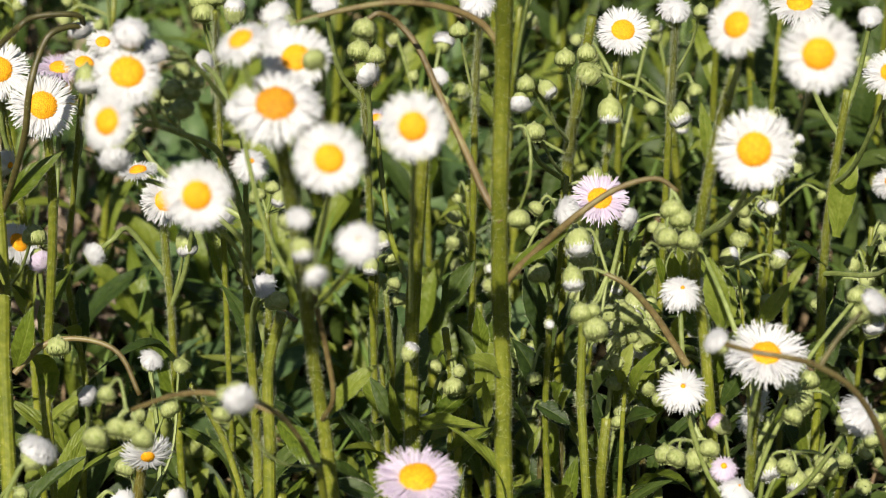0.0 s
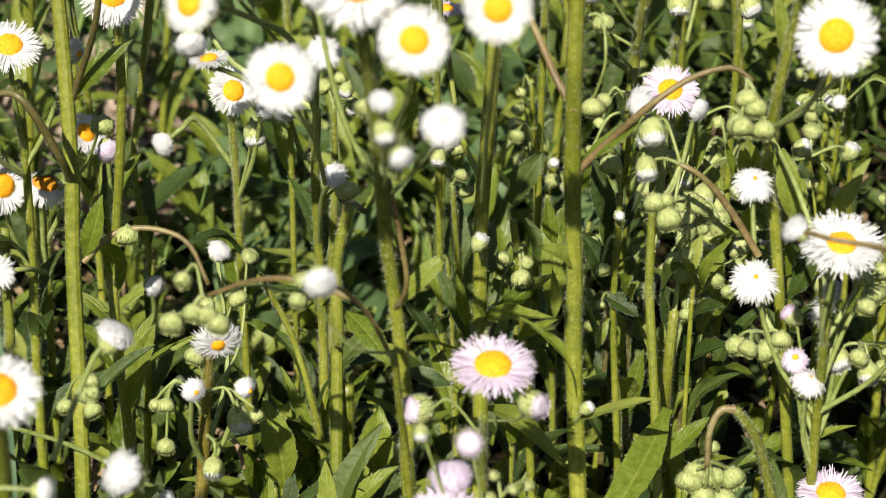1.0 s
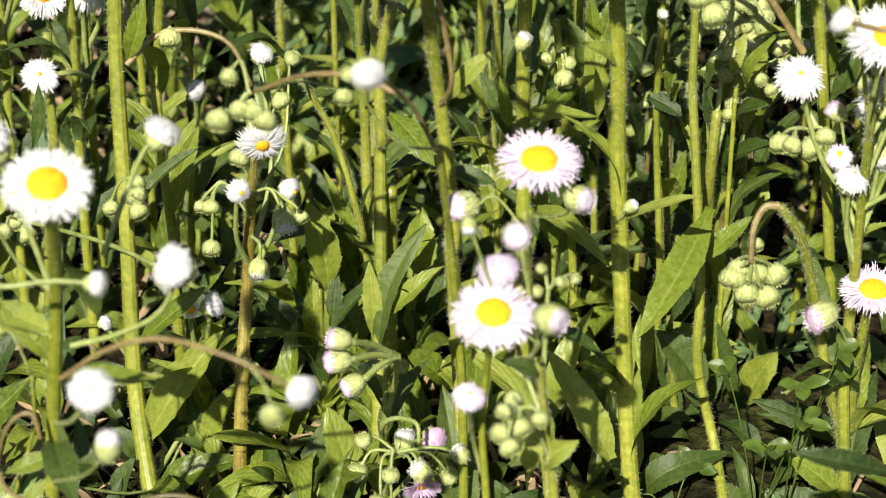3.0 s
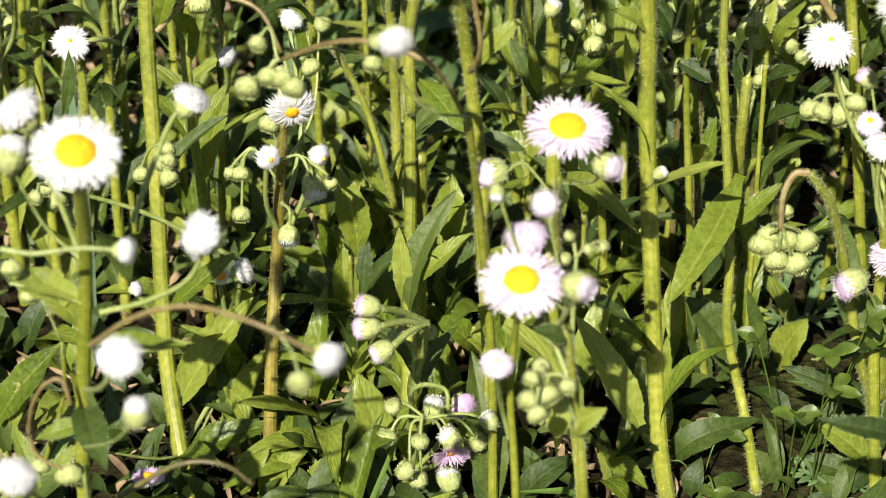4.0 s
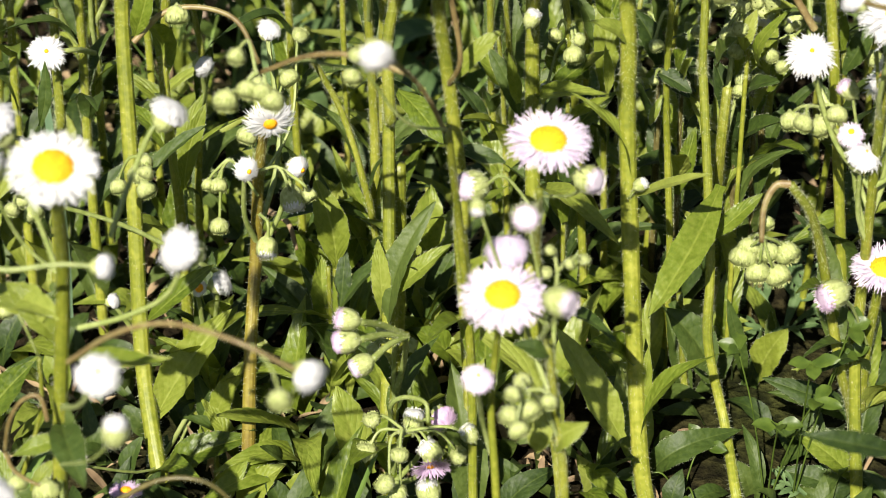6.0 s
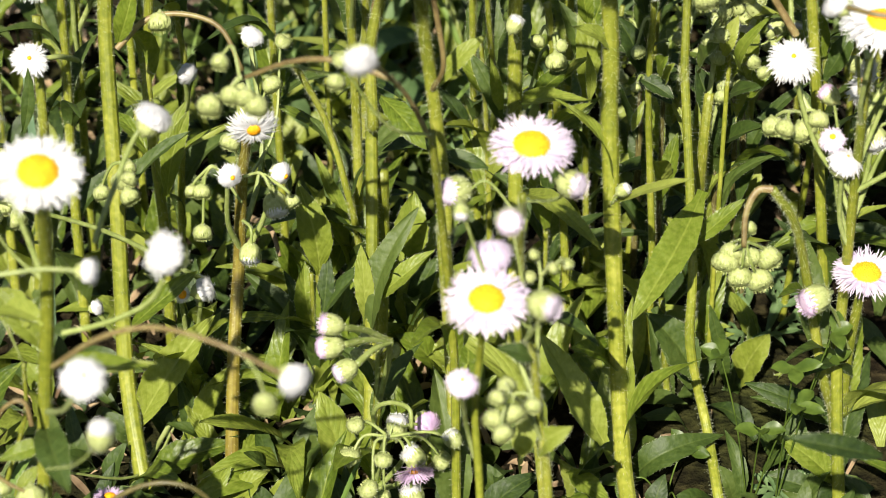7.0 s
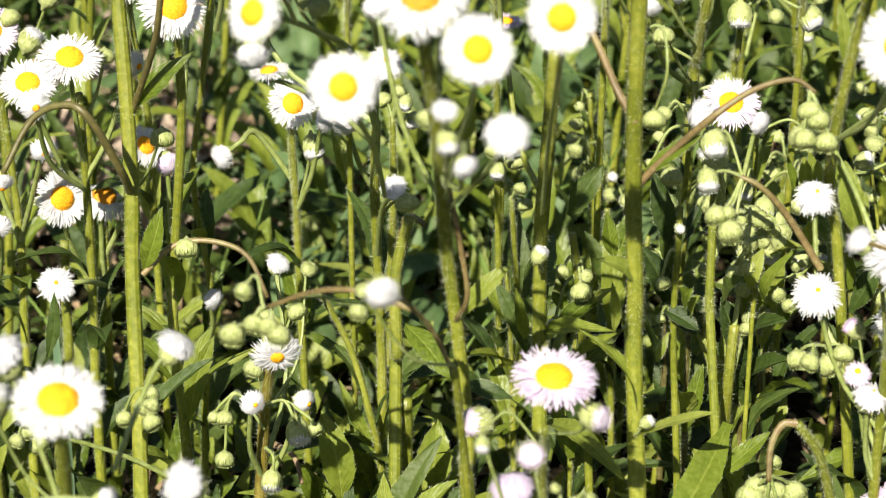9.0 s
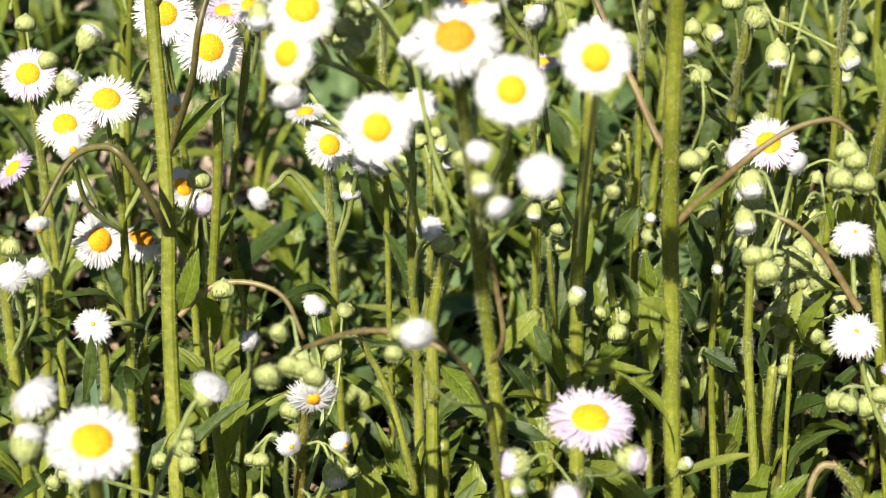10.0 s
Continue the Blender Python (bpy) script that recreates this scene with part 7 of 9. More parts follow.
bud(p, (0.0904, 0.5275, 0.1241), (0.38, -0.80, -0.47), 0.0070, "white")
stalk(p, [(0.0966, 0.5301, 0.1289), (0.1013, 0.5330, 0.1261), (0.1039, 0.5353, 0.1193)], 0.00047, 0.00044)
bud(p, (0.1042, 0.5329, 0.1176), (0.11, -0.82, -0.56), 0.0064, "green")
stalk(p, [(0.0966, 0.5301, 0.1289), (0.0973, 0.5279, 0.1290), (0.0980, 0.5245, 0.1243)], 0.00047, 0.00043)
bud(p, (0.0976, 0.5224, 0.1228), (-0.16, -0.79, -0.59), 0.0057, "white")
stalk(p, [(0.0966, 0.5301, 0.1289), (0.1030, 0.5317, 0.1279), (0.1081, 0.5334, 0.1244)], 0.00047, 0.00043)
bud(p, (0.1067, 0.5311, 0.1226), (-0.43, -0.71, -0.56), 0.0072, "green")
stalk(p, [(0.0839, 0.5192, 0.1352), (0.0841, 0.5453, 0.1542), (0.0843, 0.5714, 0.1652)], 0.00056, 0.00042, STEM)
stalk(p, [(0.0843, 0.5714, 0.1652), (0.0827, 0.5697, 0.1703), (0.0801, 0.5665, 0.1706)], 0.00048, 0.00044)
bud(p, (0.0817, 0.5661, 0.1717), (0.80, -0.21, 0.57), 0.0043, "white")
stalk(p, [(0.0843, 0.5714, 0.1652), (0.0848, 0.5749, 0.1716), (0.0847, 0.5750, 0.1699)], 0.00048, 0.00044)
bud(p, (0.0851, 0.5752, 0.1723), (0.15, 0.10, 0.98), 0.0055, "green")
stalk(p, [(0.0843, 0.5714, 0.1652), (0.0927, 0.5763, 0.1661), (0.0966, 0.5794, 0.1615)], 0.00049, 0.00045)
bud(p, (0.0975, 0.5794, 0.1636), (0.39, 0.03, 0.92), 0.0051, "white")
stalk(p, [(0.0843, 0.5714, 0.1652), (0.0825, 0.5712, 0.1688), (0.0801, 0.5693, 0.1676)], 0.00048, 0.00044)
bud(p, (0.0814, 0.5691, 0.1691), (0.62, -0.07, 0.78), 0.0045, "green")
stalk(p, [(0.0837, 0.5161, 0.1569), (0.0749, 0.5385, 0.1759), (0.0661, 0.5609, 0.1869)], 0.00078, 0.00059, STALK)
stalk(p, [(0.0661, 0.5609, 0.1869), (0.0647, 0.5574, 0.1885), (0.0648, 0.5530, 0.1871)], 0.00046, 0.00042)
bud(p, (0.0638, 0.5514, 0.1857), (-0.43, -0.67, -0.61), 0.0052, "green")
stalk(p, [(0.0661, 0.5609, 0.1869), (0.0636, 0.5607, 0.1866), (0.0610, 0.5601, 0.1830)], 0.00047, 0.00043)
bud(p, (0.0622, 0.5580, 0.1814), (0.40, -0.73, -0.55), 0.0066, "green")
stalk(p, [(0.0661, 0.5609, 0.1869), (0.0676, 0.5641, 0.1846), (0.0682, 0.5666, 0.1788)], 0.00047, 0.00044)
bud(p, (0.0685, 0.5645, 0.1770), (0.14, -0.75, -0.64), 0.0061, "green")
bud(p, (0.0657, 0.5563, 0.1866), (-0.13, -0.73, -0.67), 0.0055, "green")
stalk(p, [(0.0839, 0.5192, 0.1358), (0.1010, 0.5381, 0.1548), (0.1182, 0.5570, 0.1658)], 0.00079, 0.00059, STALK)
stalk(p, [(0.1182, 0.5570, 0.1658), (0.1195, 0.5537, 0.1677), (0.1210, 0.5497, 0.1670)], 0.00047, 0.00043)
bud(p, (0.1198, 0.5480, 0.1654), (-0.45, -0.65, -0.61), 0.0056, "white")
stalk(p, [(0.1182, 0.5570, 0.1658), (0.1176, 0.5567, 0.1652), (0.1162, 0.5558, 0.1604)], 0.00047, 0.00043)
bud(p, (0.1174, 0.5533, 0.1588), (0.36, -0.78, -0.51), 0.0070, "green")
stalk(p, [(0.1182, 0.5570, 0.1658), (0.1204, 0.5598, 0.1627), (0.1217, 0.5613, 0.1546)], 0.00048, 0.00044)
bud(p, (0.1220, 0.5590, 0.1528), (0.10, -0.79, -0.61), 0.0065, "white")
stalk(p, [(0.1182, 0.5570, 0.1658), (0.1163, 0.5556, 0.1671), (0.1155, 0.5541, 0.1666)], 0.00047, 0.00043)
bud(p, (0.1151, 0.5522, 0.1649), (-0.16, -0.74, -0.65), 0.0058, "green")
leaf(p, (0.0779, 0.5518, 0.1560), (0.0738, 0.5542, 0.1771), 0.0069, (-0.10, -0.69, 1.00), 0.06, LEAF)
leaf(p, (0.0899, 0.5631, 0.1495), (0.0984, 0.5623, 0.1647), 0.0054, (-0.11, -0.69, 1.00), 0.10)
# stems of this and the next two shoots coloured dark as if shaded
p = fleabane("leafy fleabane shoot, stem and long leaves darkened for shade", [(0.0323, 0.6263, 0.0000), (0.0317, 0.6154, 0.0818), (0.0315, 0.6111, 0.1013), (0.0318, 0.6098, 0.1266)], 0.00115, 0.00080, STALK_SHADE_DARK, hair=894, leaves=6, high=0.089)
leaf(p, (0.0298, 0.6061, 0.0919), (0.0403, 0.5817, 0.1153), 0.0080, (-0.03, -0.68, 1.03), 0.12, LEAF_SHADE_DARK)
leaf(p, (0.0304, 0.6039, 0.1016), (0.0214, 0.6054, 0.1211), 0.0077, (-0.03, -0.68, 1.02), 0.10, LEAF_SHADE_DARK)
leaf(p, (0.0312, 0.6089, 0.1109), (0.0353, 0.6119, 0.1333), 0.0073, (-0.03, -0.69, 1.01), 0.08, LEAF_SHADE_DARK)
leaf(p, (0.0313, 0.6065, 0.1204), (0.0255, 0.6103, 0.1441), 0.0069, (-0.04, -0.69, 1.00), 0.08, LEAF_SHADE_DARK)
p = fleabane("leafy fleabane shoot, stem and long leaves darkened for shade", [(0.0558, 0.6013, 0.0000), (0.0546, 0.5961, 0.0732), (0.0539, 0.5935, 0.0958), (0.0535, 0.5921, 0.1209)], 0.00113, 0.00078, STALK_SHADE_DARK, hair=849, leaves=6, high=0.085)
leaf(p, (0.0534, 0.5872, 0.0978), (0.0627, 0.5683, 0.1178), 0.0074, (-0.06, -0.67, 1.03), 0.10, LEAF_SHADE_DARK)
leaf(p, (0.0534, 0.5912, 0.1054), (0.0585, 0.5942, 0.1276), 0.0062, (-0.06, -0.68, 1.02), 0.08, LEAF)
leaf(p, (0.0539, 0.5902, 0.0897), (0.0461, 0.5925, 0.1107), 0.0083, (-0.06, -0.67, 1.04), 0.08, LEAF_SHADE_DARK)
leaf(p, (0.0541, 0.5924, 0.0799), (0.0657, 0.5738, 0.1004), 0.0086, (-0.06, -0.66, 1.04), 0.10, LEAF_SHADE_DARK)
leaf(p, (0.0541, 0.5915, 0.0784), (0.0561, 0.5940, 0.0996), 0.0080, (-0.06, -0.66, 1.04), 0.08, LEAF_SHADE_DARK)
p = fleabane("leafy fleabane shoot with broad curling leaves", [(0.0681, 0.6105, 0.0000), (0.0636, 0.6037, 0.0735), (0.0603, 0.5987, 0.1057), (0.0576, 0.5971, 0.1305)], 0.00113, 0.00079, STALK_SHADE_DARK, hair=921, leaves=6, high=0.091)
leaf(p, (0.0541, 0.5948, 0.1121), (0.0614, 0.5943, 0.1278), 0.0079, (-0.08, -0.68, 1.01), 0.08, LEAF_YOUNG)
leaf(p, (0.0587, 0.5872, 0.1117), (0.0635, 0.5879, 0.1270), 0.0048, (-0.08, -0.68, 1.01), 0.05, LEAF_YOUNG)
leaf(p, (0.0600, 0.5946, 0.0980), (0.0522, 0.5977, 0.1203), 0.0069, (-0.08, -0.68, 1.02), 0.08, LEAF)
leaf(p, (0.0609, 0.5938, 0.0965), (0.0702, 0.5936, 0.1128), 0.0066, (-0.08, -0.68, 1.02), 0.10, LEAF)
leaf(p, (0.0413, 0.5946, 0.0980), (0.0275, 0.5914, 0.1085), 0.0052, (-0.06, -0.68, 1.02), 0.10, LEAF_SHADE_DARK)
leaf(p, (0.0611, 0.5960, 0.0868), (0.0443, 0.5968, 0.1048), 0.0073, (-0.08, -0.67, 1.03), 0.10, LEAF_SHADE_DARK)
p = fleabane("leafy fleabane shoot with broad dark leaves", [(0.0163, 0.6175, 0.0000), (0.0142, 0.6108, 0.0731), (0.0127, 0.6059, 0.1055), (0.0115, 0.6061, 0.1334)], 0.00115, 0.00079, hair=938, leaves=6, high=0.093)
leaf(p, (0.0134, 0.6002, 0.0946), (0.0119, 0.6080, 0.1260), 0.0077, (-0.03, -0.68, 1.02), 0.08, LEAF_YOUNG)
leaf(p, (0.0000, 0.5992, 0.1343), (0.0098, 0.6008, 0.1512), 0.0075, (-0.02, -0.70, 0.99), 0.10, LEAF_SHADE_DARK)
leaf(p, (-0.0043, 0.5884, 0.1002), (0.0123, 0.5879, 0.1158), 0.0058, (-0.01, -0.68, 1.02), 0.12, LEAF)
leaf(p, (0.0127, 0.6043, 0.1024), (0.0048, 0.6074, 0.1248), 0.0063, (-0.03, -0.68, 1.01), 0.08, LEAF_SHADE_DARK)
leaf(p, (0.0127, 0.6076, 0.1086), (0.0208, 0.6114, 0.1324), 0.0066, (-0.03, -0.69, 1.01), 0.08, LEAF)
p = fleabane("fleabane shoot with a large half-shaded leaf", [(0.0932, 0.6024, 0.0000), (0.0872, 0.5993, 0.0930), (0.0845, 0.5980, 0.1182), (0.0811, 0.5978, 0.1455)], 0.00121, 0.00086, hair=1022, leaves=6, high=0.102)
leaf(p, (0.0882, 0.5927, 0.1358), (0.0755, 0.5961, 0.1562), 0.0081, (-0.12, -0.69, 0.99), 0.06, LEAF)
leaf(p, (0.0745, 0.6002, 0.1361), (0.0707, 0.6027, 0.1547), 0.0051, (-0.10, -0.69, 0.98), 0.05, LEAF_YOUNG)
leaf(p, (0.0849, 0.5947, 0.1121), (0.0779, 0.5979, 0.1319), 0.0076, (-0.11, -0.68, 1.01), 0.08, LEAF)
leaf(p, (0.0859, 0.5971, 0.1026), (0.0940, 0.5976, 0.1203), 0.0069, (-0.11, -0.68, 1.01), 0.08, LEAF_SHADE_DARK)
p = fleabane("fleabane plant with a small white flower near the ground", [(-0.0859, 0.6293, 0.0000), (-0.0846, 0.6187, 0.1018), (-0.0839, 0.6133, 0.1331), (-0.0840, 0.6115, 0.1574)], 0.00140, 0.00096, hair=1109, leaves=6, high=0.110)
stalk(p, [(-0.0840, 0.6138, 0.1304), (-0.0849, 0.6136, 0.1442), (-0.0844, 0.6113, 0.1650)], 0.00093, 0.00076)
flower(p, (-0.0830, 0.6091, 0.1667), (0.43, -0.70, 0.56), 0.0156, "white", 0.12, 0.43)
stalk(p, [(-0.0840, 0.6143, 0.1276), (-0.0804, 0.6138, 0.1399), (-0.0777, 0.6104, 0.1536)], 0.00051, 0.00047)
bud(p, (-0.0771, 0.6083, 0.1514), (0.20, -0.68, -0.71), 0.0068, "white")
stalk(p, [(-0.0839, 0.6149, 0.1362), (-0.0943, 0.6107, 0.1558), (-0.0986, 0.6037, 0.1565), (-0.1033, 0.6029, 0.1527)], 0.00093, 0.00076)
young_head(p, (-0.1045, 0.6015, 0.1525), (-0.67, -0.73, -0.11), 0.0074, "white", 0.00)
stalk(p, [(-0.0840, 0.6143, 0.1274), (-0.0781, 0.6086, 0.1434), (-0.0735, 0.6021, 0.1656)], 0.00092, 0.00075)
young_head(p, (-0.0718, 0.6010, 0.1655), (0.86, -0.51, -0.07), 0.0080, "white", 0.00)
p = fleabane("small fleabane plant low in the shade", [(-0.1118, 0.5668, 0.0000), (-0.1105, 0.5652, 0.0150), (-0.1075, 0.5616, 0.0359), (-0.1046, 0.5577, 0.0563)], 0.00104, 0.00078, hair=402, leaves=6, high=0.039)
stalk(p, [(-0.1103, 0.5650, 0.0163), (-0.1103, 0.5576, 0.0325), (-0.1104, 0.5512, 0.0554)], 0.00093, 0.00076)
flower(p, (-0.1095, 0.5501, 0.0559), (0.61, -0.73, 0.31), 0.0058, "white", 0.12, 0.50)
stalk(p, [(-0.1092, 0.5637, 0.0239), (-0.1067, 0.5564, 0.0371), (-0.1036, 0.5509, 0.0568)], 0.00093, 0.00076)
young_head(p, (-0.1017, 0.5510, 0.0575), (0.93, 0.05, 0.37), 0.0085, "white", 0.00)
stalk(p, [(-0.1110, 0.5657, 0.0100), (-0.1256, 0.5557, 0.0246), (-0.1373, 0.5536, 0.0481)], 0.00094, 0.00077)
young_head(p, (-0.1362, 0.5536, 0.0486), (0.92, -0.00, 0.40), 0.0051, "white", 0.00)
stalk(p, [(-0.1110, 0.5657, 0.0100), (-0.1240, 0.5167, 0.0095), (-0.1242, 0.4802, 0.0342)], 0.00086, 0.00070)
flower(p, (-0.1240, 0.4806, 0.0359), (0.07, 0.21, 0.98), 0.0100, "mauve", 0.12, 0.35)
stalk(p, [(-0.1110, 0.5657, 0.0100), (-0.1216, 0.5232, 0.0087), (-0.1417, 0.4993, 0.0289)], 0.00048, 0.00044)
bud(p, (-0.1406, 0.4999, 0.0306), (0.51, 0.29, 0.81), 0.0045, "mauve")
stalk(p, [(-0.1277, 0.5619, 0.0849), (-0.1232, 0.5490, 0.1028), (-0.1187, 0.5362, 0.1128)], 0.00080, 0.00060, STALK)
stalk(p, [(-0.1187, 0.5362, 0.1128), (-0.1181, 0.5329, 0.1148), (-0.1168, 0.5287, 0.1131)], 0.00047, 0.00043)
bud(p, (-0.1175, 0.5271, 0.1122), (-0.34, -0.81, -0.48), 0.0046, "green")
stalk(p, [(-0.1187, 0.5362, 0.1128), (-0.1182, 0.5356, 0.1116), (-0.1194, 0.5331, 0.1049)], 0.00048, 0.00044)
bud(p, (-0.1182, 0.5313, 0.1035), (0.48, -0.69, -0.53), 0.0058, "green")
stalk(p, [(-0.1187, 0.5362, 0.1128), (-0.1242, 0.5390, 0.1097), (-0.1282, 0.5400, 0.1013)], 0.00048, 0.00044)
bud(p, (-0.1276, 0.5382, 0.0999), (0.23, -0.78, -0.59), 0.0053, "green")
bud(p, (-0.1181, 0.5318, 0.1128), (-0.05, -0.82, -0.58), 0.0047, "green")
stalk(p, [(-0.1187, 0.5362, 0.1128), (-0.1206, 0.5377, 0.1114), (-0.1211, 0.5386, 0.1062)], 0.00048, 0.00044)
bud(p, (-0.1220, 0.5365, 0.1049), (-0.31, -0.82, -0.49), 0.0059, "green")
stalk(p, [(-0.1046, 0.5577, 0.0563), (-0.1297, 0.5468, 0.0814), (-0.1549, 0.5360, 0.0985)], 0.00081, 0.00060, STALK)
stalk(p, [(-0.1549, 0.5360, 0.0985), (-0.1565, 0.5329, 0.1010), (-0.1564, 0.5293, 0.1003)], 0.00048, 0.00044)
bud(p, (-0.1571, 0.5276, 0.0994), (-0.31, -0.84, -0.46), 0.0046, "green")
bud(p, (-0.1518, 0.5335, 0.0939), (0.50, -0.68, -0.54), 0.0058, "green")
stalk(p, [(-0.1549, 0.5360, 0.0985), (-0.1555, 0.5397, 0.0971), (-0.1569, 0.5436, 0.0940)], 0.00049, 0.00045)
bud(p, (-0.1564, 0.5417, 0.0926), (0.24, -0.77, -0.59), 0.0054, "green")
leaf(p, (-0.1551, 0.5677, 0.1029), (-0.1515, 0.5701, 0.1240), 0.0040, (0.17, -0.66, 1.02), 0.02, LEAF_SHADE_DARK)
p = fleabane("leafy young fleabane shoot between taller stems", [(-0.0703, 0.5534, 0.0000), (-0.0705, 0.5542, 0.0054), (-0.0715, 0.5634, 0.0255), (-0.0713, 0.5638, 0.0539)], 0.00105, 0.00070, hair=391, leaves=6, high=0.038)
leaf(p, (-0.0692, 0.5691, 0.0500), (-0.0751, 0.5757, 0.0790), 0.0100, (0.07, -0.64, 1.07), 0.10, LEAF_YOUNG)
leaf(p, (-0.0714, 0.5651, 0.0287), (-0.0740, 0.5697, 0.0539), 0.0080, (0.07, -0.63, 1.09), 0.08)
leaf(p, (-0.0709, 0.5634, 0.0255), (-0.0664, 0.5714, 0.0570), 0.0059, (0.07, -0.63, 1.09), 0.08, LEAF_SHADE_DARK)
p = fleabane("leafy young fleabane shoot between taller stems", [(-0.1051, 0.5246, 0.0000), (-0.1051, 0.5246, 0.0051), (-0.1077, 0.5447, 0.0041), (-0.1060, 0.5497, 0.0273)], 0.00104, 0.00069, hair=344, leaves=6, high=0.019)
leaf(p, (-0.1073, 0.5409, 0.0107), (-0.0962, 0.5439, 0.0330), 0.0072, (0.11, -0.61, 1.11), 0.10, LEAF_YOUNG)
leaf(p, (-0.1079, 0.5413, -0.0023), (-0.1129, 0.5478, 0.0266), 0.0069, (0.11, -0.60, 1.12), 0.10, LEAF_SHADE_DARK)
leaf(p, (-0.1076, 0.5387, -0.0072), (-0.1078, 0.5436, 0.0187), 0.0076, (0.11, -0.60, 1.12), 0.06)
p = fleabane("leafy young fleabane shoot between taller stems", [(0.0009, 0.5925, 0.0000), (0.0014, 0.5946, 0.0425), (0.0021, 0.5973, 0.0753), (0.0027, 0.5977, 0.1039)], 0.00106, 0.00071, hair=728, leaves=6, high=0.073)
leaf(p, (-0.0060, 0.5875, 0.0985), (0.0119, 0.5877, 0.1154), 0.0055, (-0.01, -0.68, 1.02), 0.05, LEAF_YOUNG)
leaf(p, (0.0020, 0.5926, 0.0804), (0.0173, 0.5935, 0.0987), 0.0059, (-0.01, -0.67, 1.03), 0.10)
leaf(p, (0.0012, 0.5914, 0.0643), (0.0072, 0.5956, 0.0888), 0.0063, (-0.01, -0.66, 1.05), 0.10, LEAF_SHADE_DARK)
leaf(p, (0.0017, 0.5918, 0.0511), (-0.0041, 0.5954, 0.0745), 0.0071, (-0.01, -0.66, 1.06), 0.10)
p = fleabane("leafy young fleabane shoot between taller stems", [(-0.0160, 0.6129, 0.0000), (-0.0167, 0.6131, 0.0497), (-0.0174, 0.6133, 0.0778), (-0.0190, 0.6139, 0.1066)], 0.00108, 0.00072, hair=746, leaves=6, high=0.075)
leaf(p, (-0.0129, 0.6019, 0.0840), (-0.0224, 0.6055, 0.1075), 0.0063, (0.00, -0.68, 1.03), 0.10, LEAF_SHADE_DARK)
leaf(p, (-0.0174, 0.6120, 0.0892), (-0.0269, 0.6128, 0.1073), 0.0060, (0.01, -0.68, 1.02), 0.10)
leaf(p, (-0.0167, 0.6103, 0.0583), (-0.0076, 0.6139, 0.0817), 0.0062, (0.01, -0.67, 1.04), 0.10, LEAF_YOUNG)
p = fleabane("leafy young fleabane shoot between taller stems", [(-0.0427, 0.5809, 0.0000), (-0.0423, 0.5808, 0.0166), (-0.0412, 0.5805, 0.0438), (-0.0409, 0.5807, 0.0718)], 0.00106, 0.00071, hair=502, leaves=6, high=0.050)
leaf(p, (-0.0413, 0.5769, 0.0508), (-0.0399, 0.5800, 0.0733), 0.0108, (0.03, -0.65, 1.07), 0.10, LEAF)
leaf(p, (-0.0416, 0.5790, 0.0271), (-0.0468, 0.5846, 0.0541), 0.0078, (0.03, -0.64, 1.08), 0.08)
leaf(p, (-0.0420, 0.5773, 0.0239), (-0.0326, 0.5812, 0.0478), 0.0078, (0.03, -0.64, 1.08), 0.08, LEAF_SHADE_DARK)
leaf(p, (-0.0423, 0.5808, 0.0166), (-0.0436, 0.5839, 0.0392), 0.0090, (0.03, -0.63, 1.09), 0.08, LEAF_YOUNG)
# stem dimmed by its colour to stand in for shade
p = fleabane("leafy young fleabane shoot between taller stems", [(0.0376, 0.5953, 0.0000), (0.0375, 0.5962, 0.0457), (0.0373, 0.5972, 0.0752), (0.0367, 0.5921, 0.1071)], 0.00106, 0.00071, STALK_SHADE_DARK, hair=752, leaves=6, high=0.075)
leaf(p, (0.0282, 0.5923, 0.1074), (0.0379, 0.5770, 0.1064), 0.0058, (-0.05, -0.68, 1.01), 0.10, LEAF_SHADE_DARK)
leaf(p, (0.0373, 0.5972, 0.0752), (0.0315, 0.6021, 0.1010), 0.0063, (-0.05, -0.67, 1.04), 0.10)
leaf(p, (0.0375, 0.5979, 0.0489), (0.0315, 0.6033, 0.0755), 0.0065, (-0.05, -0.66, 1.06), 0.10, LEAF_SHADE_DARK)
leaf(p, (0.0373, 0.5959, 0.0590), (0.0425, 0.5994, 0.0821), 0.0060, (-0.05, -0.66, 1.05), 0.10)
# another stem given the dark colour in place of real shade
p = fleabane("leafy fleabane shoot with pale upright leaves", [(0.0644, 0.6077, 0.0000), (0.0602, 0.5972, 0.0751), (0.0575, 0.5904, 0.1039), (0.0557, 0.5871, 0.1255)], 0.00104, 0.00078, STALK_SHADE_DARK, hair=892, leaves=6, high=0.088)
leaf(p, (0.0528, 0.5845, 0.1066), (0.0638, 0.5877, 0.1293), 0.0071, (-0.07, -0.68, 1.02), 0.06, LEAF_YOUNG)
leaf(p, (0.0605, 0.5808, 0.1136), (0.0628, 0.5813, 0.1310), 0.0044, (-0.08, -0.68, 1.01), 0.05, LEAF)
leaf(p, (0.0589, 0.5942, 0.0833), (0.0516, 0.5989, 0.1088), 0.0070, (-0.08, -0.67, 1.03), 0.06)
leaf(p, (0.0584, 0.5911, 0.0914), (0.0603, 0.5957, 0.1166), 0.0062, (-0.08, -0.67, 1.02), 0.06, LEAF_YOUNG)
p = fleabane("low leafy shoot at the foot of a thick stem", [(0.0103, 0.5153, 0.0000), (0.0104, 0.5159, 0.0040), (0.0107, 0.5187, 0.0106)], 0.00101, 0.00076, hair=78, leaves=3, high=0.007)
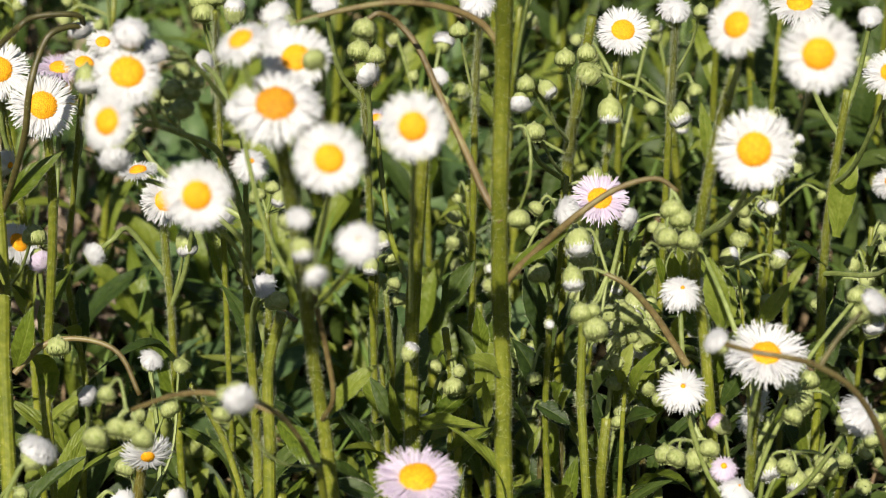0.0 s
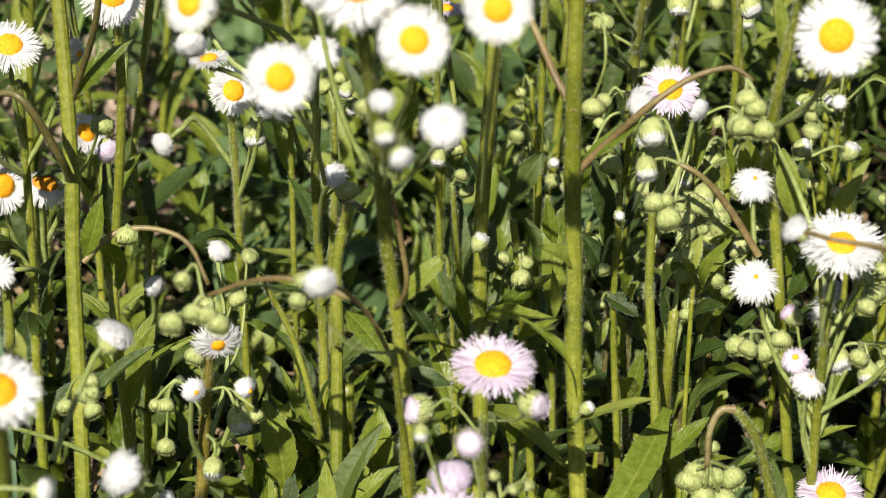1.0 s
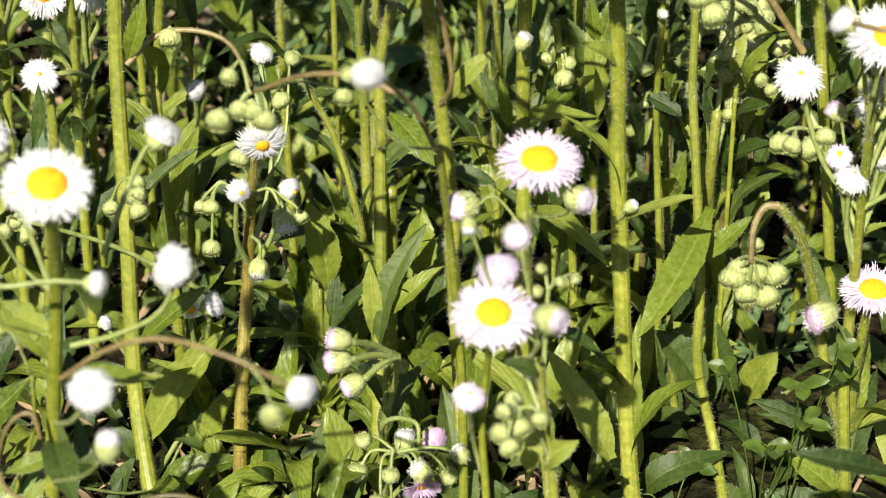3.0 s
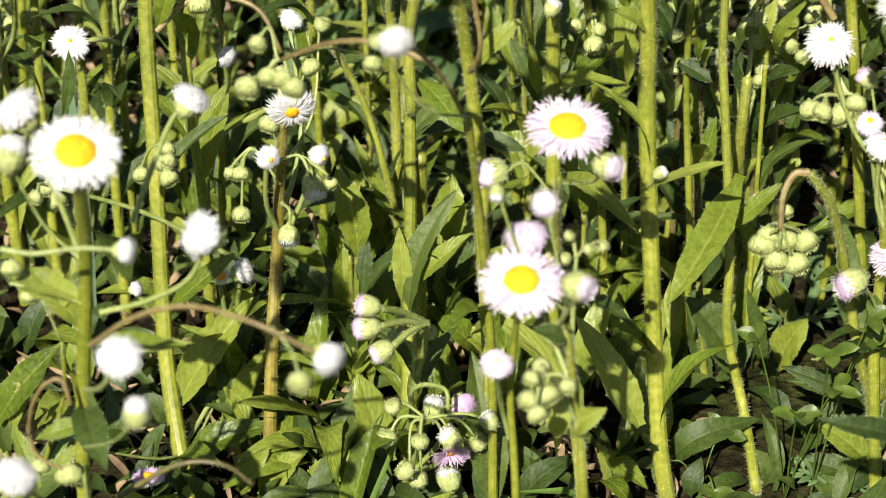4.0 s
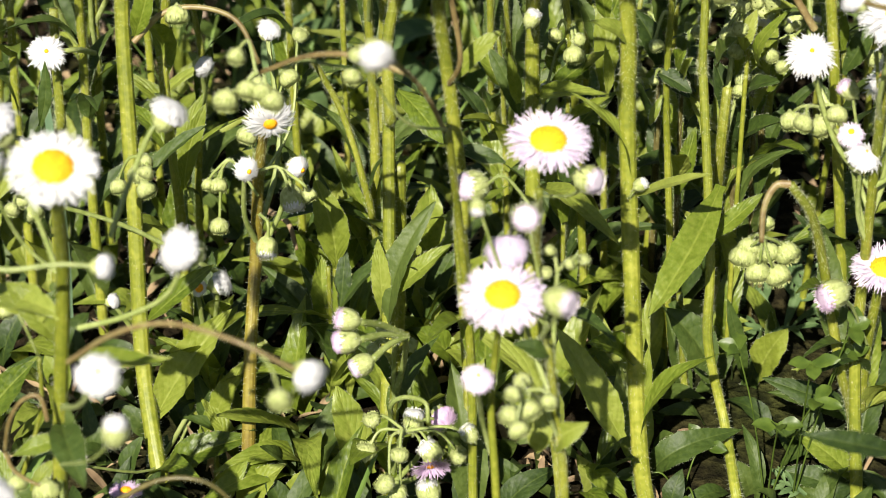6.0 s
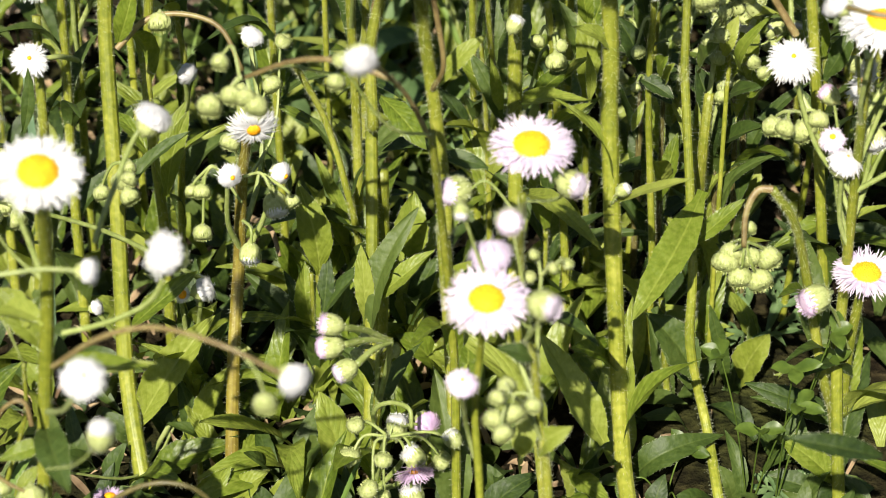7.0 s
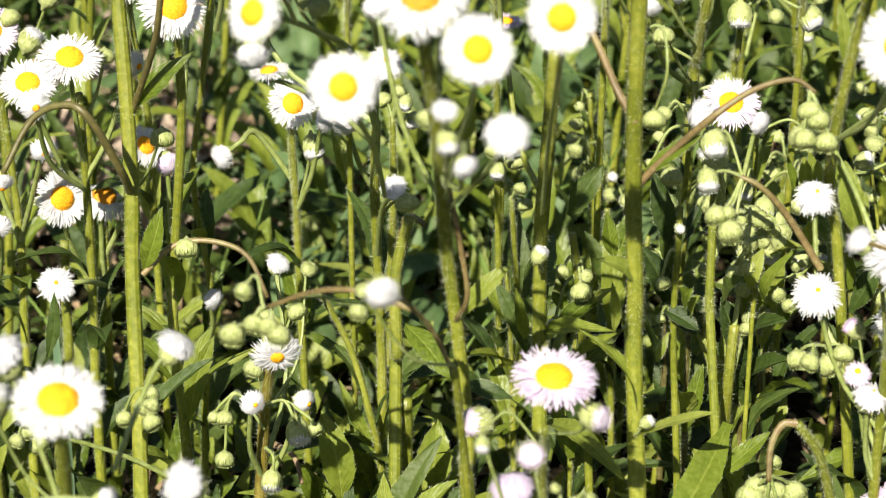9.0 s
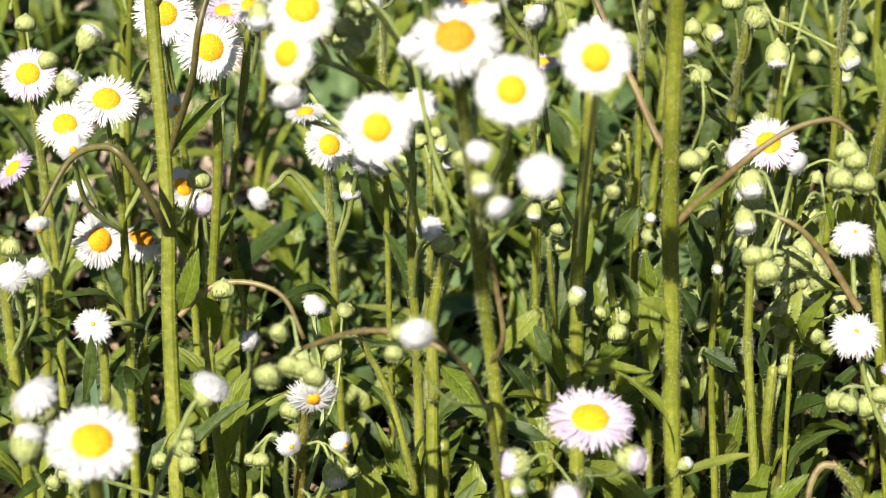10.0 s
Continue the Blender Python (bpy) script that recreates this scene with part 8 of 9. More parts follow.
leaf(p, (0.0072, 0.5145, 0.0165), (0.0189, 0.4943, 0.0201), 0.0065, (-0.02, -0.60, 1.12), 0.10)
leaf(p, (0.0104, 0.5146, 0.0029), (0.0041, 0.5151, 0.0204), 0.0073, (-0.02, -0.60, 1.13), 0.10, LEAF_YOUNG)
leaf(p, (0.0108, 0.5142, 0.0022), (0.0155, 0.5159, 0.0220), 0.0067, (-0.03, -0.60, 1.13), 0.10, LEAF_SHADE_DARK)
p = fleabane("low leafy shoot near a tall stem", [(-0.1716, 0.4934, 0.0000), (-0.1655, 0.4907, 0.0410), (-0.1586, 0.4882, 0.0640)], 0.00094, 0.00070, hair=459, leaves=2, high=0.045)
leaf(p, (-0.1670, 0.4878, 0.0494), (-0.1474, 0.4918, 0.0736), 0.0096, (0.19, -0.59, 1.10), 0.08, LEAF)
leaf(p, (-0.1663, 0.4907, 0.0410), (-0.1565, 0.4931, 0.0621), 0.0078, (0.19, -0.59, 1.11), 0.08, LEAF_YOUNG)
leaf(p, (-0.1656, 0.4891, 0.0381), (-0.1693, 0.4953, 0.0664), 0.0078, (0.18, -0.59, 1.11), 0.08, LEAF_SHADE_DARK)

p = fleabane("blurred fleabane shoot close to the lens with drooping stalks", [(-0.1440, 0.4370, 0.0000), (-0.1440, 0.4350, 0.0684), (-0.1402, 0.4350, 0.0801), (-0.1325, 0.4350, 0.1027), (-0.1308, 0.4350, 0.1198)], 0.00067, 0.00054, STEM, hair=120, leaves=0, high=0.050)
leaf(p, (-0.1252, 0.4350, 0.1242), (-0.1369, 0.4400, 0.1391), 0.0062, (0.04, -0.62, 1.00), 0.10, LEAF_YOUNG, curl=0.15)
leaf(p, (-0.1282, 0.4350, 0.1312), (-0.1455, 0.4500, 0.1302), 0.0047, (0.04, -0.62, 1.00), 0.06, LEAF_YOUNG, curl=0.10)
leaf(p, (-0.1267, 0.4300, 0.0986), (-0.1384, 0.4250, 0.0979), 0.0049, (0.04, -0.62, 1.00), 0.08, LEAF, curl=0.20)
leaf(p, (-0.1245, 0.4300, 0.1096), (-0.1240, 0.4300, 0.0827), 0.0042, (0.04, -0.62, 1.00), 0.08, LEAF_SHADE_DARK, curl=0.10)
leaf(p, (-0.1125, 0.4300, 0.1212), (-0.0975, 0.4300, 0.1244), 0.0028, (0.03, -0.62, 1.00), 0.06, LEAF_YOUNG, curl=0.10)
leaf(p, (-0.1467, 0.4500, 0.0588), (-0.1544, 0.4600, 0.0719), 0.0046, (0.04, -0.62, 1.00), 0.06, LEAF, curl=0.10)
leaf(p, (-0.1423, 0.4500, 0.0628), (-0.1354, 0.4550, 0.0704), 0.0040, (0.04, -0.62, 1.00), 0.06, LEAF_YOUNG, curl=0.10)
stalk(p, [(-0.1285, 0.4250, 0.1083), (-0.1291, 0.4250, 0.1146), (-0.1311, 0.4250, 0.1160), (-0.1348, 0.4250, 0.1135), (-0.1382, 0.4250, 0.1070), (-0.1403, 0.4250, 0.0982)], 0.00063, 0.00051, STALK_BROWN)
stalk(p, [(-0.1403, 0.4250, 0.0982), (-0.1386, 0.4250, 0.0917), (-0.1338, 0.4250, 0.0875), (-0.1300, 0.4250, 0.0860)], 0.00057, 0.00046, STALK_BROWN)
bud(p, (-0.1314, 0.4250, 0.0837), (0.10, -0.70, -0.60), 0.0067, "green")
bud(p, (-0.1385, 0.4250, 0.0867), (0.10, -0.70, -0.60), 0.0049, "green")
bud(p, (-0.1463, 0.4300, 0.0768), (0.10, -0.70, -0.60), 0.0050, "green")
stalk(p, [(-0.1172, 0.4150, 0.0868), (-0.1044, 0.4150, 0.0958), (-0.0965, 0.4150, 0.0984), (-0.0890, 0.4150, 0.0968), (-0.0833, 0.4150, 0.0908)], 0.00071, 0.00057, STALK_SHADE_DARK)
stalk(p, [(-0.1429, 0.4400, 0.1342), (-0.1364, 0.4400, 0.1308), (-0.1321, 0.4400, 0.1158)], 0.00042, 0.00034, STALK)
bud(p, (-0.1419, 0.4400, 0.1377), (0.10, -0.70, -0.60), 0.0050, "green")
bud(p, (-0.1402, 0.4450, 0.1256), (0.10, -0.70, -0.60), 0.0043, "green")
p = fleabane("fleabane shoot with a crowded head of pale green buds", [(0.0538, 0.5770, 0.0000), (0.0538, 0.5750, 0.1042), (0.0539, 0.5750, 0.1154), (0.0541, 0.5750, 0.1248), (0.0542, 0.5750, 0.1340), (0.0545, 0.5750, 0.1409)], 0.00076, 0.00061, STEM, hair=300, leaves=3, high=0.070)
stalk(p, [(0.0545, 0.5750, 0.1409), (0.0524, 0.5725, 0.1466), (0.0502, 0.5690, 0.1492)], 0.00045, 0.00042)
bud(p, (0.0502, 0.5660, 0.1482), (0.00, -0.75, 0.35), 0.0039, "green")
stalk(p, [(0.0545, 0.5750, 0.1409), (0.0530, 0.5745, 0.1430), (0.0515, 0.5730, 0.1421)], 0.00045, 0.00042)
bud(p, (0.0515, 0.5700, 0.1411), (0.34, -0.75, -0.26), 0.0044, "green")
stalk(p, [(0.0545, 0.5750, 0.1409), (0.0549, 0.5765, 0.1428), (0.0554, 0.5770, 0.1417)], 0.00045, 0.00042)
bud(p, (0.0554, 0.5740, 0.1407), (-0.50, -0.75, 0.03), 0.0049, "green")
stalk(p, [(0.0545, 0.5750, 0.1409), (0.0538, 0.5725, 0.1486), (0.0532, 0.5690, 0.1533)], 0.00045, 0.00042)
bud(p, (0.0532, 0.5660, 0.1523), (0.40, -0.75, 0.21), 0.0053, "green")
stalk(p, [(0.0545, 0.5750, 0.1409), (0.0561, 0.5745, 0.1452), (0.0578, 0.5730, 0.1466)], 0.00045, 0.00042)
bud(p, (0.0578, 0.5700, 0.1456), (-0.09, -0.75, -0.34), 0.0039, "green")
stalk(p, [(0.0545, 0.5750, 0.1409), (0.0561, 0.5765, 0.1413), (0.0576, 0.5770, 0.1387)], 0.00045, 0.00042)
bud(p, (0.0576, 0.5740, 0.1377), (-0.27, -0.75, 0.30), 0.0045, "green")
stalk(p, [(0.0545, 0.5750, 0.1409), (0.0532, 0.5725, 0.1492), (0.0518, 0.5690, 0.1544)], 0.00045, 0.00042)
bud(p, (0.0518, 0.5660, 0.1534), (0.48, -0.75, -0.09), 0.0048, "green")
stalk(p, [(0.0545, 0.5750, 0.1409), (0.0571, 0.5745, 0.1434), (0.0596, 0.5730, 0.1429)], 0.00045, 0.00042)
bud(p, (0.0596, 0.5700, 0.1419), (-0.44, -0.75, -0.16), 0.0054, "green")
stalk(p, [(0.0545, 0.5750, 0.1409), (0.0523, 0.5765, 0.1404), (0.0501, 0.5770, 0.1368)], 0.00045, 0.00042)
bud(p, (0.0501, 0.5740, 0.1358), (0.17, -0.75, 0.33), 0.0040, "green")
stalk(p, [(0.0545, 0.5750, 0.1409), (0.0508, 0.5725, 0.1394), (0.0470, 0.5690, 0.1349)], 0.00045, 0.00042)
bud(p, (0.0470, 0.5660, 0.1339), (0.19, -0.75, -0.32), 0.0044, "green")
stalk(p, [(0.0545, 0.5750, 0.1409), (0.0512, 0.5745, 0.1475), (0.0478, 0.5730, 0.1511)], 0.00045, 0.00042)
bud(p, (0.0478, 0.5700, 0.1501), (-0.45, -0.75, 0.15), 0.0049, "green")
stalk(p, [(0.0545, 0.5750, 0.1409), (0.0578, 0.5765, 0.1439), (0.0612, 0.5770, 0.1440)], 0.00045, 0.00042)
bud(p, (0.0612, 0.5740, 0.1430), (0.48, -0.75, 0.10), 0.0054, "green")
stalk(p, [(0.0545, 0.5750, 0.1409), (0.0548, 0.5725, 0.1477), (0.0552, 0.5690, 0.1515)], 0.00045, 0.00042)
bud(p, (0.0552, 0.5660, 0.1505), (-0.25, -0.75, -0.30), 0.0039, "green")
stalk(p, [(0.0545, 0.5750, 0.1409), (0.0525, 0.5745, 0.1394), (0.0506, 0.5730, 0.1349)], 0.00045, 0.00042)
bud(p, (0.0506, 0.5700, 0.1339), (-0.11, -0.75, 0.34), 0.0044, "green")
leaf(p, (0.0519, 0.5700, 0.1270), (0.0554, 0.5720, 0.1392), 0.0050, (-0.02, -0.62, 1.00), 0.06, LEAF_YOUNG)
leaf(p, (0.0574, 0.5720, 0.1204), (0.0590, 0.5600, 0.1428), 0.0040, (-0.02, -0.62, 1.00), 0.12, LEAF, curl=0.25)
leaf(p, (0.0589, 0.5750, 0.1341), (0.0628, 0.5650, 0.1459), 0.0043, (-0.02, -0.62, 1.00), 0.10, LEAF_YOUNG, curl=0.20)
leaf(p, (0.0852, 0.5800, 0.1428), (0.0762, 0.5850, 0.1607), 0.0070, (-0.03, -0.62, 1.00), 0.06, LEAF)
leaf(p, (0.0698, 0.5800, 0.1458), (0.0776, 0.5700, 0.1412), 0.0083, (-0.02, -0.62, 1.00), 0.05, LEAF, curl=0.10)
leaf(p, (0.0680, 0.5850, 0.1506), (0.0670, 0.5850, 0.1622), 0.0040, (-0.02, -0.62, 1.00), 0.04, LEAF_YOUNG)
leaf(p, (0.0712, 0.5850, 0.1521), (0.0707, 0.5850, 0.1614), 0.0033, (-0.02, -0.62, 1.00), 0.04, LEAF_YOUNG)
leaf(p, (0.0660, 0.5900, 0.1479), (0.0626, 0.5900, 0.1599), 0.0027, (-0.02, -0.62, 1.00), 0.06, LEAF)
leaf(p, (0.0452, 0.5700, 0.1215), (0.0490, 0.5600, 0.1367), 0.0066, (-0.01, -0.62, 1.00), 0.08, LEAF_SHADE_DARK)
leaf(p, (0.0333, 0.5700, 0.1206), (0.0346, 0.5650, 0.1298), 0.0060, (-0.01, -0.62, 1.00), 0.08, LEAF)
leaf(p, (0.0686, 0.5800, 0.1343), (0.0704, 0.5750, 0.1485), 0.0043, (-0.02, -0.62, 1.00), 0.06, LEAF_YOUNG)
bud(p, (0.0607, 0.5700, 0.1243), (0.30, -0.80, -0.30), 0.0043, "green")
bud(p, (0.0650, 0.5700, 0.1340), (0.30, -0.80, -0.30), 0.0030, "green")
bud(p, (0.0669, 0.5700, 0.1351), (0.30, -0.80, -0.30), 0.0026, "green")
bud(p, (0.0638, 0.5700, 0.1208), (0.30, -0.80, -0.30), 0.0040, "green")
bud(p, (0.0474, 0.5700, 0.1319), (0.30, -0.80, -0.30), 0.0043, "green")
stalk(p, [(0.0537, 0.5720, 0.1266), (0.0579, 0.5720, 0.1227), (0.0608, 0.5720, 0.1250)], 0.00033, 0.00027, STALK)
stalk(p, [(0.0549, 0.5720, 0.1297), (0.0628, 0.5720, 0.1297), (0.0661, 0.5720, 0.1328)], 0.00033, 0.00026, STALK)
p = fleabane("leafy shoot behind a thick stem, leaves darkened for its shade", [(0.0410, 0.5650, 0.0000), (0.0398, 0.5680, 0.0093), (0.0372, 0.5680, 0.0407)], 0.00130, 0.00100, hair=300, leaves=0, high=0.060)
# most of these leaves get their shade from the darkened green
leaf(p, (0.0345, 0.5650, 0.0396), (0.0479, 0.5600, 0.0099), 0.0081, (-0.01, -0.62, 1.00), 0.05, LEAF_SHADE_DARK)
leaf(p, (0.0421, 0.5700, -0.0063), (0.0337, 0.5750, 0.0288), 0.0063, (-0.01, -0.62, 1.00), 0.06, LEAF_SHADE_DARK)
leaf(p, (0.0444, 0.5700, -0.0158), (0.0576, 0.5750, 0.0176), 0.0067, (-0.01, -0.62, 1.00), 0.06, LEAF_SHADE_DARK)
leaf(p, (0.0578, 0.5750, -0.0174), (0.0652, 0.5800, 0.0184), 0.0056, (-0.02, -0.62, 1.00), 0.06, LEAF_SHADE_DARK)
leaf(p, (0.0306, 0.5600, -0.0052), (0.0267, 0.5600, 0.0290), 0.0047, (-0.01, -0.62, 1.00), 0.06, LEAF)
leaf(p, (0.0605, 0.5750, -0.0008), (0.0531, 0.5750, 0.0333), 0.0052, (-0.02, -0.62, 1.00), 0.06, LEAF_SHADE_DARK)
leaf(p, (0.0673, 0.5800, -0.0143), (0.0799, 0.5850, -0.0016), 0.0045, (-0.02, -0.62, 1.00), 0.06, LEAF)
leaf(p, (0.0706, 0.5850, -0.0017), (0.0689, 0.5900, 0.0177), 0.0041, (-0.02, -0.62, 1.00), 0.06, LEAF_SHADE_DARK)

p = fleabane("fleabane shoot with pale broad leaves and nodding buds", [(0.0085, 0.5950, 0.0000), (0.0085, 0.5920, 0.0211), (0.0066, 0.5920, 0.0611), (0.0048, 0.5920, 0.0906), (0.0024, 0.5920, 0.1188), (0.0009, 0.5920, 0.1324)], 0.00150, 0.00113, hair=400, leaves=2, high=0.050)
leaf(p, (-0.0030, 0.5900, 0.1008), (0.0141, 0.5850, 0.1181), 0.0052, (0.00, -0.62, 1.00), 0.05, LEAF_YOUNG)
leaf(p, (0.0020, 0.5880, 0.0917), (0.0148, 0.5800, 0.1051), 0.0040, (-0.00, -0.62, 1.00), 0.08, LEAF_YOUNG)
leaf(p, (0.0015, 0.5900, 0.1042), (-0.0080, 0.5880, 0.1149), 0.0041, (-0.00, -0.62, 1.00), 0.06, LEAF)
leaf(p, (-0.0129, 0.5950, 0.0934), (-0.0161, 0.5900, 0.1147), 0.0042, (0.00, -0.62, 1.00), 0.05, LEAF)
stalk(p, [(0.0024, 0.5920, 0.1188), (0.0028, 0.5891, 0.1230), (0.0033, 0.5843, 0.1193)], 0.00050, 0.00046)
bud(p, (0.0036, 0.5820, 0.1170), (0.10, -0.70, -0.70), 0.0064, "green")
stalk(p, [(0.0024, 0.5920, 0.1188), (0.0004, 0.5904, 0.1254), (-0.0016, 0.5868, 0.1240)], 0.00050, 0.00046)
bud(p, (-0.0024, 0.5850, 0.1227), (-0.30, -0.70, -0.50), 0.0046, "green")
stalk(p, [(0.0024, 0.5920, 0.1188), (0.0034, 0.5903, 0.1240), (0.0043, 0.5865, 0.1212)], 0.00050, 0.00046)
bud(p, (0.0052, 0.5850, 0.1218), (0.40, -0.70, 0.30), 0.0037, "green")
stalk(p, [(0.0024, 0.5920, 0.1188), (-0.0011, 0.5899, 0.1157), (-0.0045, 0.5859, 0.1046)], 0.00050, 0.00046)
bud(p, (-0.0051, 0.5850, 0.1053), (-0.40, -0.60, 0.50), 0.0026, "white")
p = fleabane("fleabane shoot with small buds beside a thick stem", [(0.0342, 0.5780, 0.0000), (0.0342, 0.5750, 0.0470), (0.0324, 0.5750, 0.0809), (0.0307, 0.5750, 0.1111), (0.0311, 0.5750, 0.1362), (0.0313, 0.5750, 0.1511)], 0.00120, 0.00090, hair=400, leaves=2, high=0.050)
leaf(p, (0.0130, 0.5700, 0.1112), (0.0121, 0.5700, 0.1287), 0.0030, (-0.00, -0.62, 1.00), 0.05, LEAF_YOUNG)
leaf(p, (0.0294, 0.5720, 0.1105), (0.0260, 0.5700, 0.1013), 0.0027, (-0.01, -0.62, 1.00), 0.06, LEAF)
leaf(p, (0.0269, 0.5750, 0.1170), (0.0379, 0.5700, 0.1126), 0.0050, (-0.01, -0.62, 1.00), 0.08, LEAF_SHADE_DARK)
leaf(p, (0.0342, 0.5750, 0.1142), (0.0376, 0.5720, 0.1234), 0.0044, (-0.01, -0.62, 1.00), 0.06, LEAF)
leaf(p, (0.0125, 0.5700, 0.1371), (0.0100, 0.5700, 0.1522), 0.0049, (-0.00, -0.62, 1.00), 0.06, LEAF)
stalk(p, [(0.0311, 0.5750, 0.1362), (0.0287, 0.5743, 0.1366), (0.0264, 0.5717, 0.1290)], 0.00050, 0.00046)
bud(p, (0.0271, 0.5700, 0.1278), (0.30, -0.70, -0.50), 0.0043, "green")
stalk(p, [(0.0307, 0.5750, 0.1111), (0.0285, 0.5741, 0.1180), (0.0264, 0.5711, 0.1169)], 0.00050, 0.00046)
bud(p, (0.0267, 0.5700, 0.1159), (0.20, -0.70, -0.60), 0.0030, "green")
stalk(p, [(0.0311, 0.5750, 0.1362), (0.0309, 0.5741, 0.1451), (0.0307, 0.5713, 0.1460)], 0.00050, 0.00046)
bud(p, (0.0310, 0.5700, 0.1466), (0.20, -0.80, 0.40), 0.0029, "white")
stalk(p, [(0.0313, 0.5750, 0.1511), (0.0290, 0.5672, 0.1657), (0.0267, 0.5573, 0.1723)], 0.00050, 0.00046)
bud(p, (0.0269, 0.5550, 0.1704), (0.05, -0.75, -0.60), 0.0060, "green")
p = fleabane("fleabane shoot with broad dull leaves between stems", [(-0.0758, 0.6030, 0.0000), (-0.0758, 0.6000, -0.0425), (-0.0746, 0.6000, -0.0029), (-0.0724, 0.6000, 0.0276), (-0.0695, 0.6000, 0.0567)], 0.00130, 0.00097, hair=400, leaves=2, high=0.050)
leaf(p, (-0.0742, 0.6000, 0.0344), (-0.0690, 0.5980, 0.0628), 0.0085, (0.02, -0.62, 1.00), 0.05, LEAF_YOUNG)
leaf(p, (-0.0690, 0.6030, 0.0231), (-0.0601, 0.6000, 0.0544), 0.0063, (0.02, -0.62, 1.00), 0.06, LEAF)
leaf(p, (-0.0462, 0.6000, 0.0343), (-0.0397, 0.6000, 0.0583), 0.0074, (0.01, -0.62, 1.00), 0.06, LEAF)
leaf(p, (-0.0808, 0.6050, 0.0170), (-0.0863, 0.6000, 0.0435), 0.0056, (0.02, -0.62, 1.00), 0.06, LEAF)
leaf(p, (-0.0638, 0.5980, 0.0081), (-0.0713, 0.5900, 0.0349), 0.0064, (0.02, -0.62, 1.00), 0.10, LEAF_YOUNG, curl=0.10)

# ---- plants farther back, in the dense part of the meadow ----
def wild_plant(x, y, height, seed, heads):
    rng = random.Random(seed)
    lean = Vector((rng.uniform(-0.12, 0.12), rng.uniform(-0.15, 0.08), 1))
    foot = Vector((x, y, 0))
    pts = [foot, foot + lean * height * 0.5 + Vector((rng.uniform(-0.006, 0.006), 0, 0)), foot + lean * height]
    r = rng.uniform(0.0014, 0.0022)
    p = fleabane("fleabane plant in the thick of the meadow", [tuple(q) for q in pts], r, r * 0.65, None, 350, rng.randint(11, 15), 0.01, height * 0.88, 0.038, 0.0070)
    top = pts[2]
    for k in range(heads):
        az = rng.random() * 6.28
        out = Vector((math.cos(az), math.sin(az), 0))
        c = top + out * rng.uniform(0.006, 0.022) + Vector((0, 0, rng.uniform(-0.018, 0.016)))
        a = foot.lerp(top, rng.uniform(0.80, 0.97))
        mid = a.lerp(c, 0.6) + Vector((0, 0, 0.006))
        kind = rng.random()
        if kind < 0.02:
            n = Vector((rng.uniform(-0.5, 0.3), rng.uniform(-0.7, -0.1), 0.8))
            stalk(p, [tuple(a), tuple(mid), tuple(c - n.normalized() * 0.003)], 0.0008, 0.0006)
            flower(p, tuple(c), tuple(n), rng.uniform(0.013, 0.018), rng.choice(("white", "white", "pink")))
        else:
            n = Vector((out.x * 0.6, out.y * 0.6, -0.8 if kind < 0.75 else 0.7))
            stalk(p, [tuple(a), tuple(mid), tuple(c - n.normalized() * 0.003)], 0.0007, 0.0006)
            if kind < 0.82:
                bud(p, tuple(c), tuple(n), rng.uniform(0.0036, 0.0058), rng.choice(("green", "green", "white")))
            else:
                young_head(p, tuple(c), tuple(n), rng.uniform(0.006, 0.009), "white", 0)
    return p


def bare(x, y):
    """How open the ground is: 1 in the littered gap on one side, 0 in the thick growth."""
    d = math.hypot((x + 0.155) / 0.125, (y - 0.98) / 0.40)
    return max(0.0, min(1.0, 1.18 - d))


def hollow(x, y):
    """Nearly leafless hollow between the stems on the other side; its dark soil stands in for shade."""
    return max(0.0, min(1.0, 1.5 - math.hypot((x - 0.075) / 0.065, (y - 0.590) / 0.090)))


rng = random.Random(21)
planted = 0
while planted < 92:
    x, y = rng.uniform(-0.30, 0.34), rng.uniform(0.70, 1.42)
    if rng.random() < bare(x, y) * 1.1 or abs(x) > 0.10 + 0.24 * y:
        continue
    planted += 1
    # thinned on this side so the dark soil shows in place of shade
    if x > 0.03 and planted % 5 < 2:
        continue
    wild_plant(x, y, rng.uniform(0.13, 0.215), 500 + planted, rng.randint(3, 8))


def bud_plant(x, y, height, seed):
    """A slim plant with a loose spray of small nodding pale buds and short narrow leaves."""
    rng = random.Random(seed)
    foot, top = Vector((x, y, 0)), Vector((x + rng.uniform(-0.012, 0.012), y - rng.uniform(0, 0.02), height))
    mid = foot.lerp(top, 0.5) + Vector((rng.uniform(-0.004, 0.004), 0, 0))
    p = fleabane("slim fleabane plant with a loose spray of pale buds", [tuple(foot), tuple(mid), tuple(top)], 0.0012, 0.0008, STEM, 300, 8, height * 0.45, height * 0.98, 0.020, 0.0042)
    for k in range(9):
        a = foot.lerp(top, rng.uniform(0.72, 1.0))
        az = rng.random() * 6.28
        out = Vector((math.cos(az), math.sin(az) * 0.8 - 0.2, 0))
        c = a + out * rng.uniform(0.006, 0.018) + Vector((0, 0, rng.uniform(-0.012, 0.014)))
        n = Vector((out.x * 0.5, out.y * 0.5 - 0.35, rng.choice((-0.6, -0.4, 0.6))))
        stalk(p, [tuple(a), tuple(a.lerp(c, 0.55) + Vector((0, 0, 0.006))), tuple(c - n.normalized() * 0.002)], 0.0005, 0.00045)
        bud(p, tuple(c), tuple(n), rng.uniform(0.0036, 0.0056), rng.choice(("green", "green", "green", "white")))
    return p


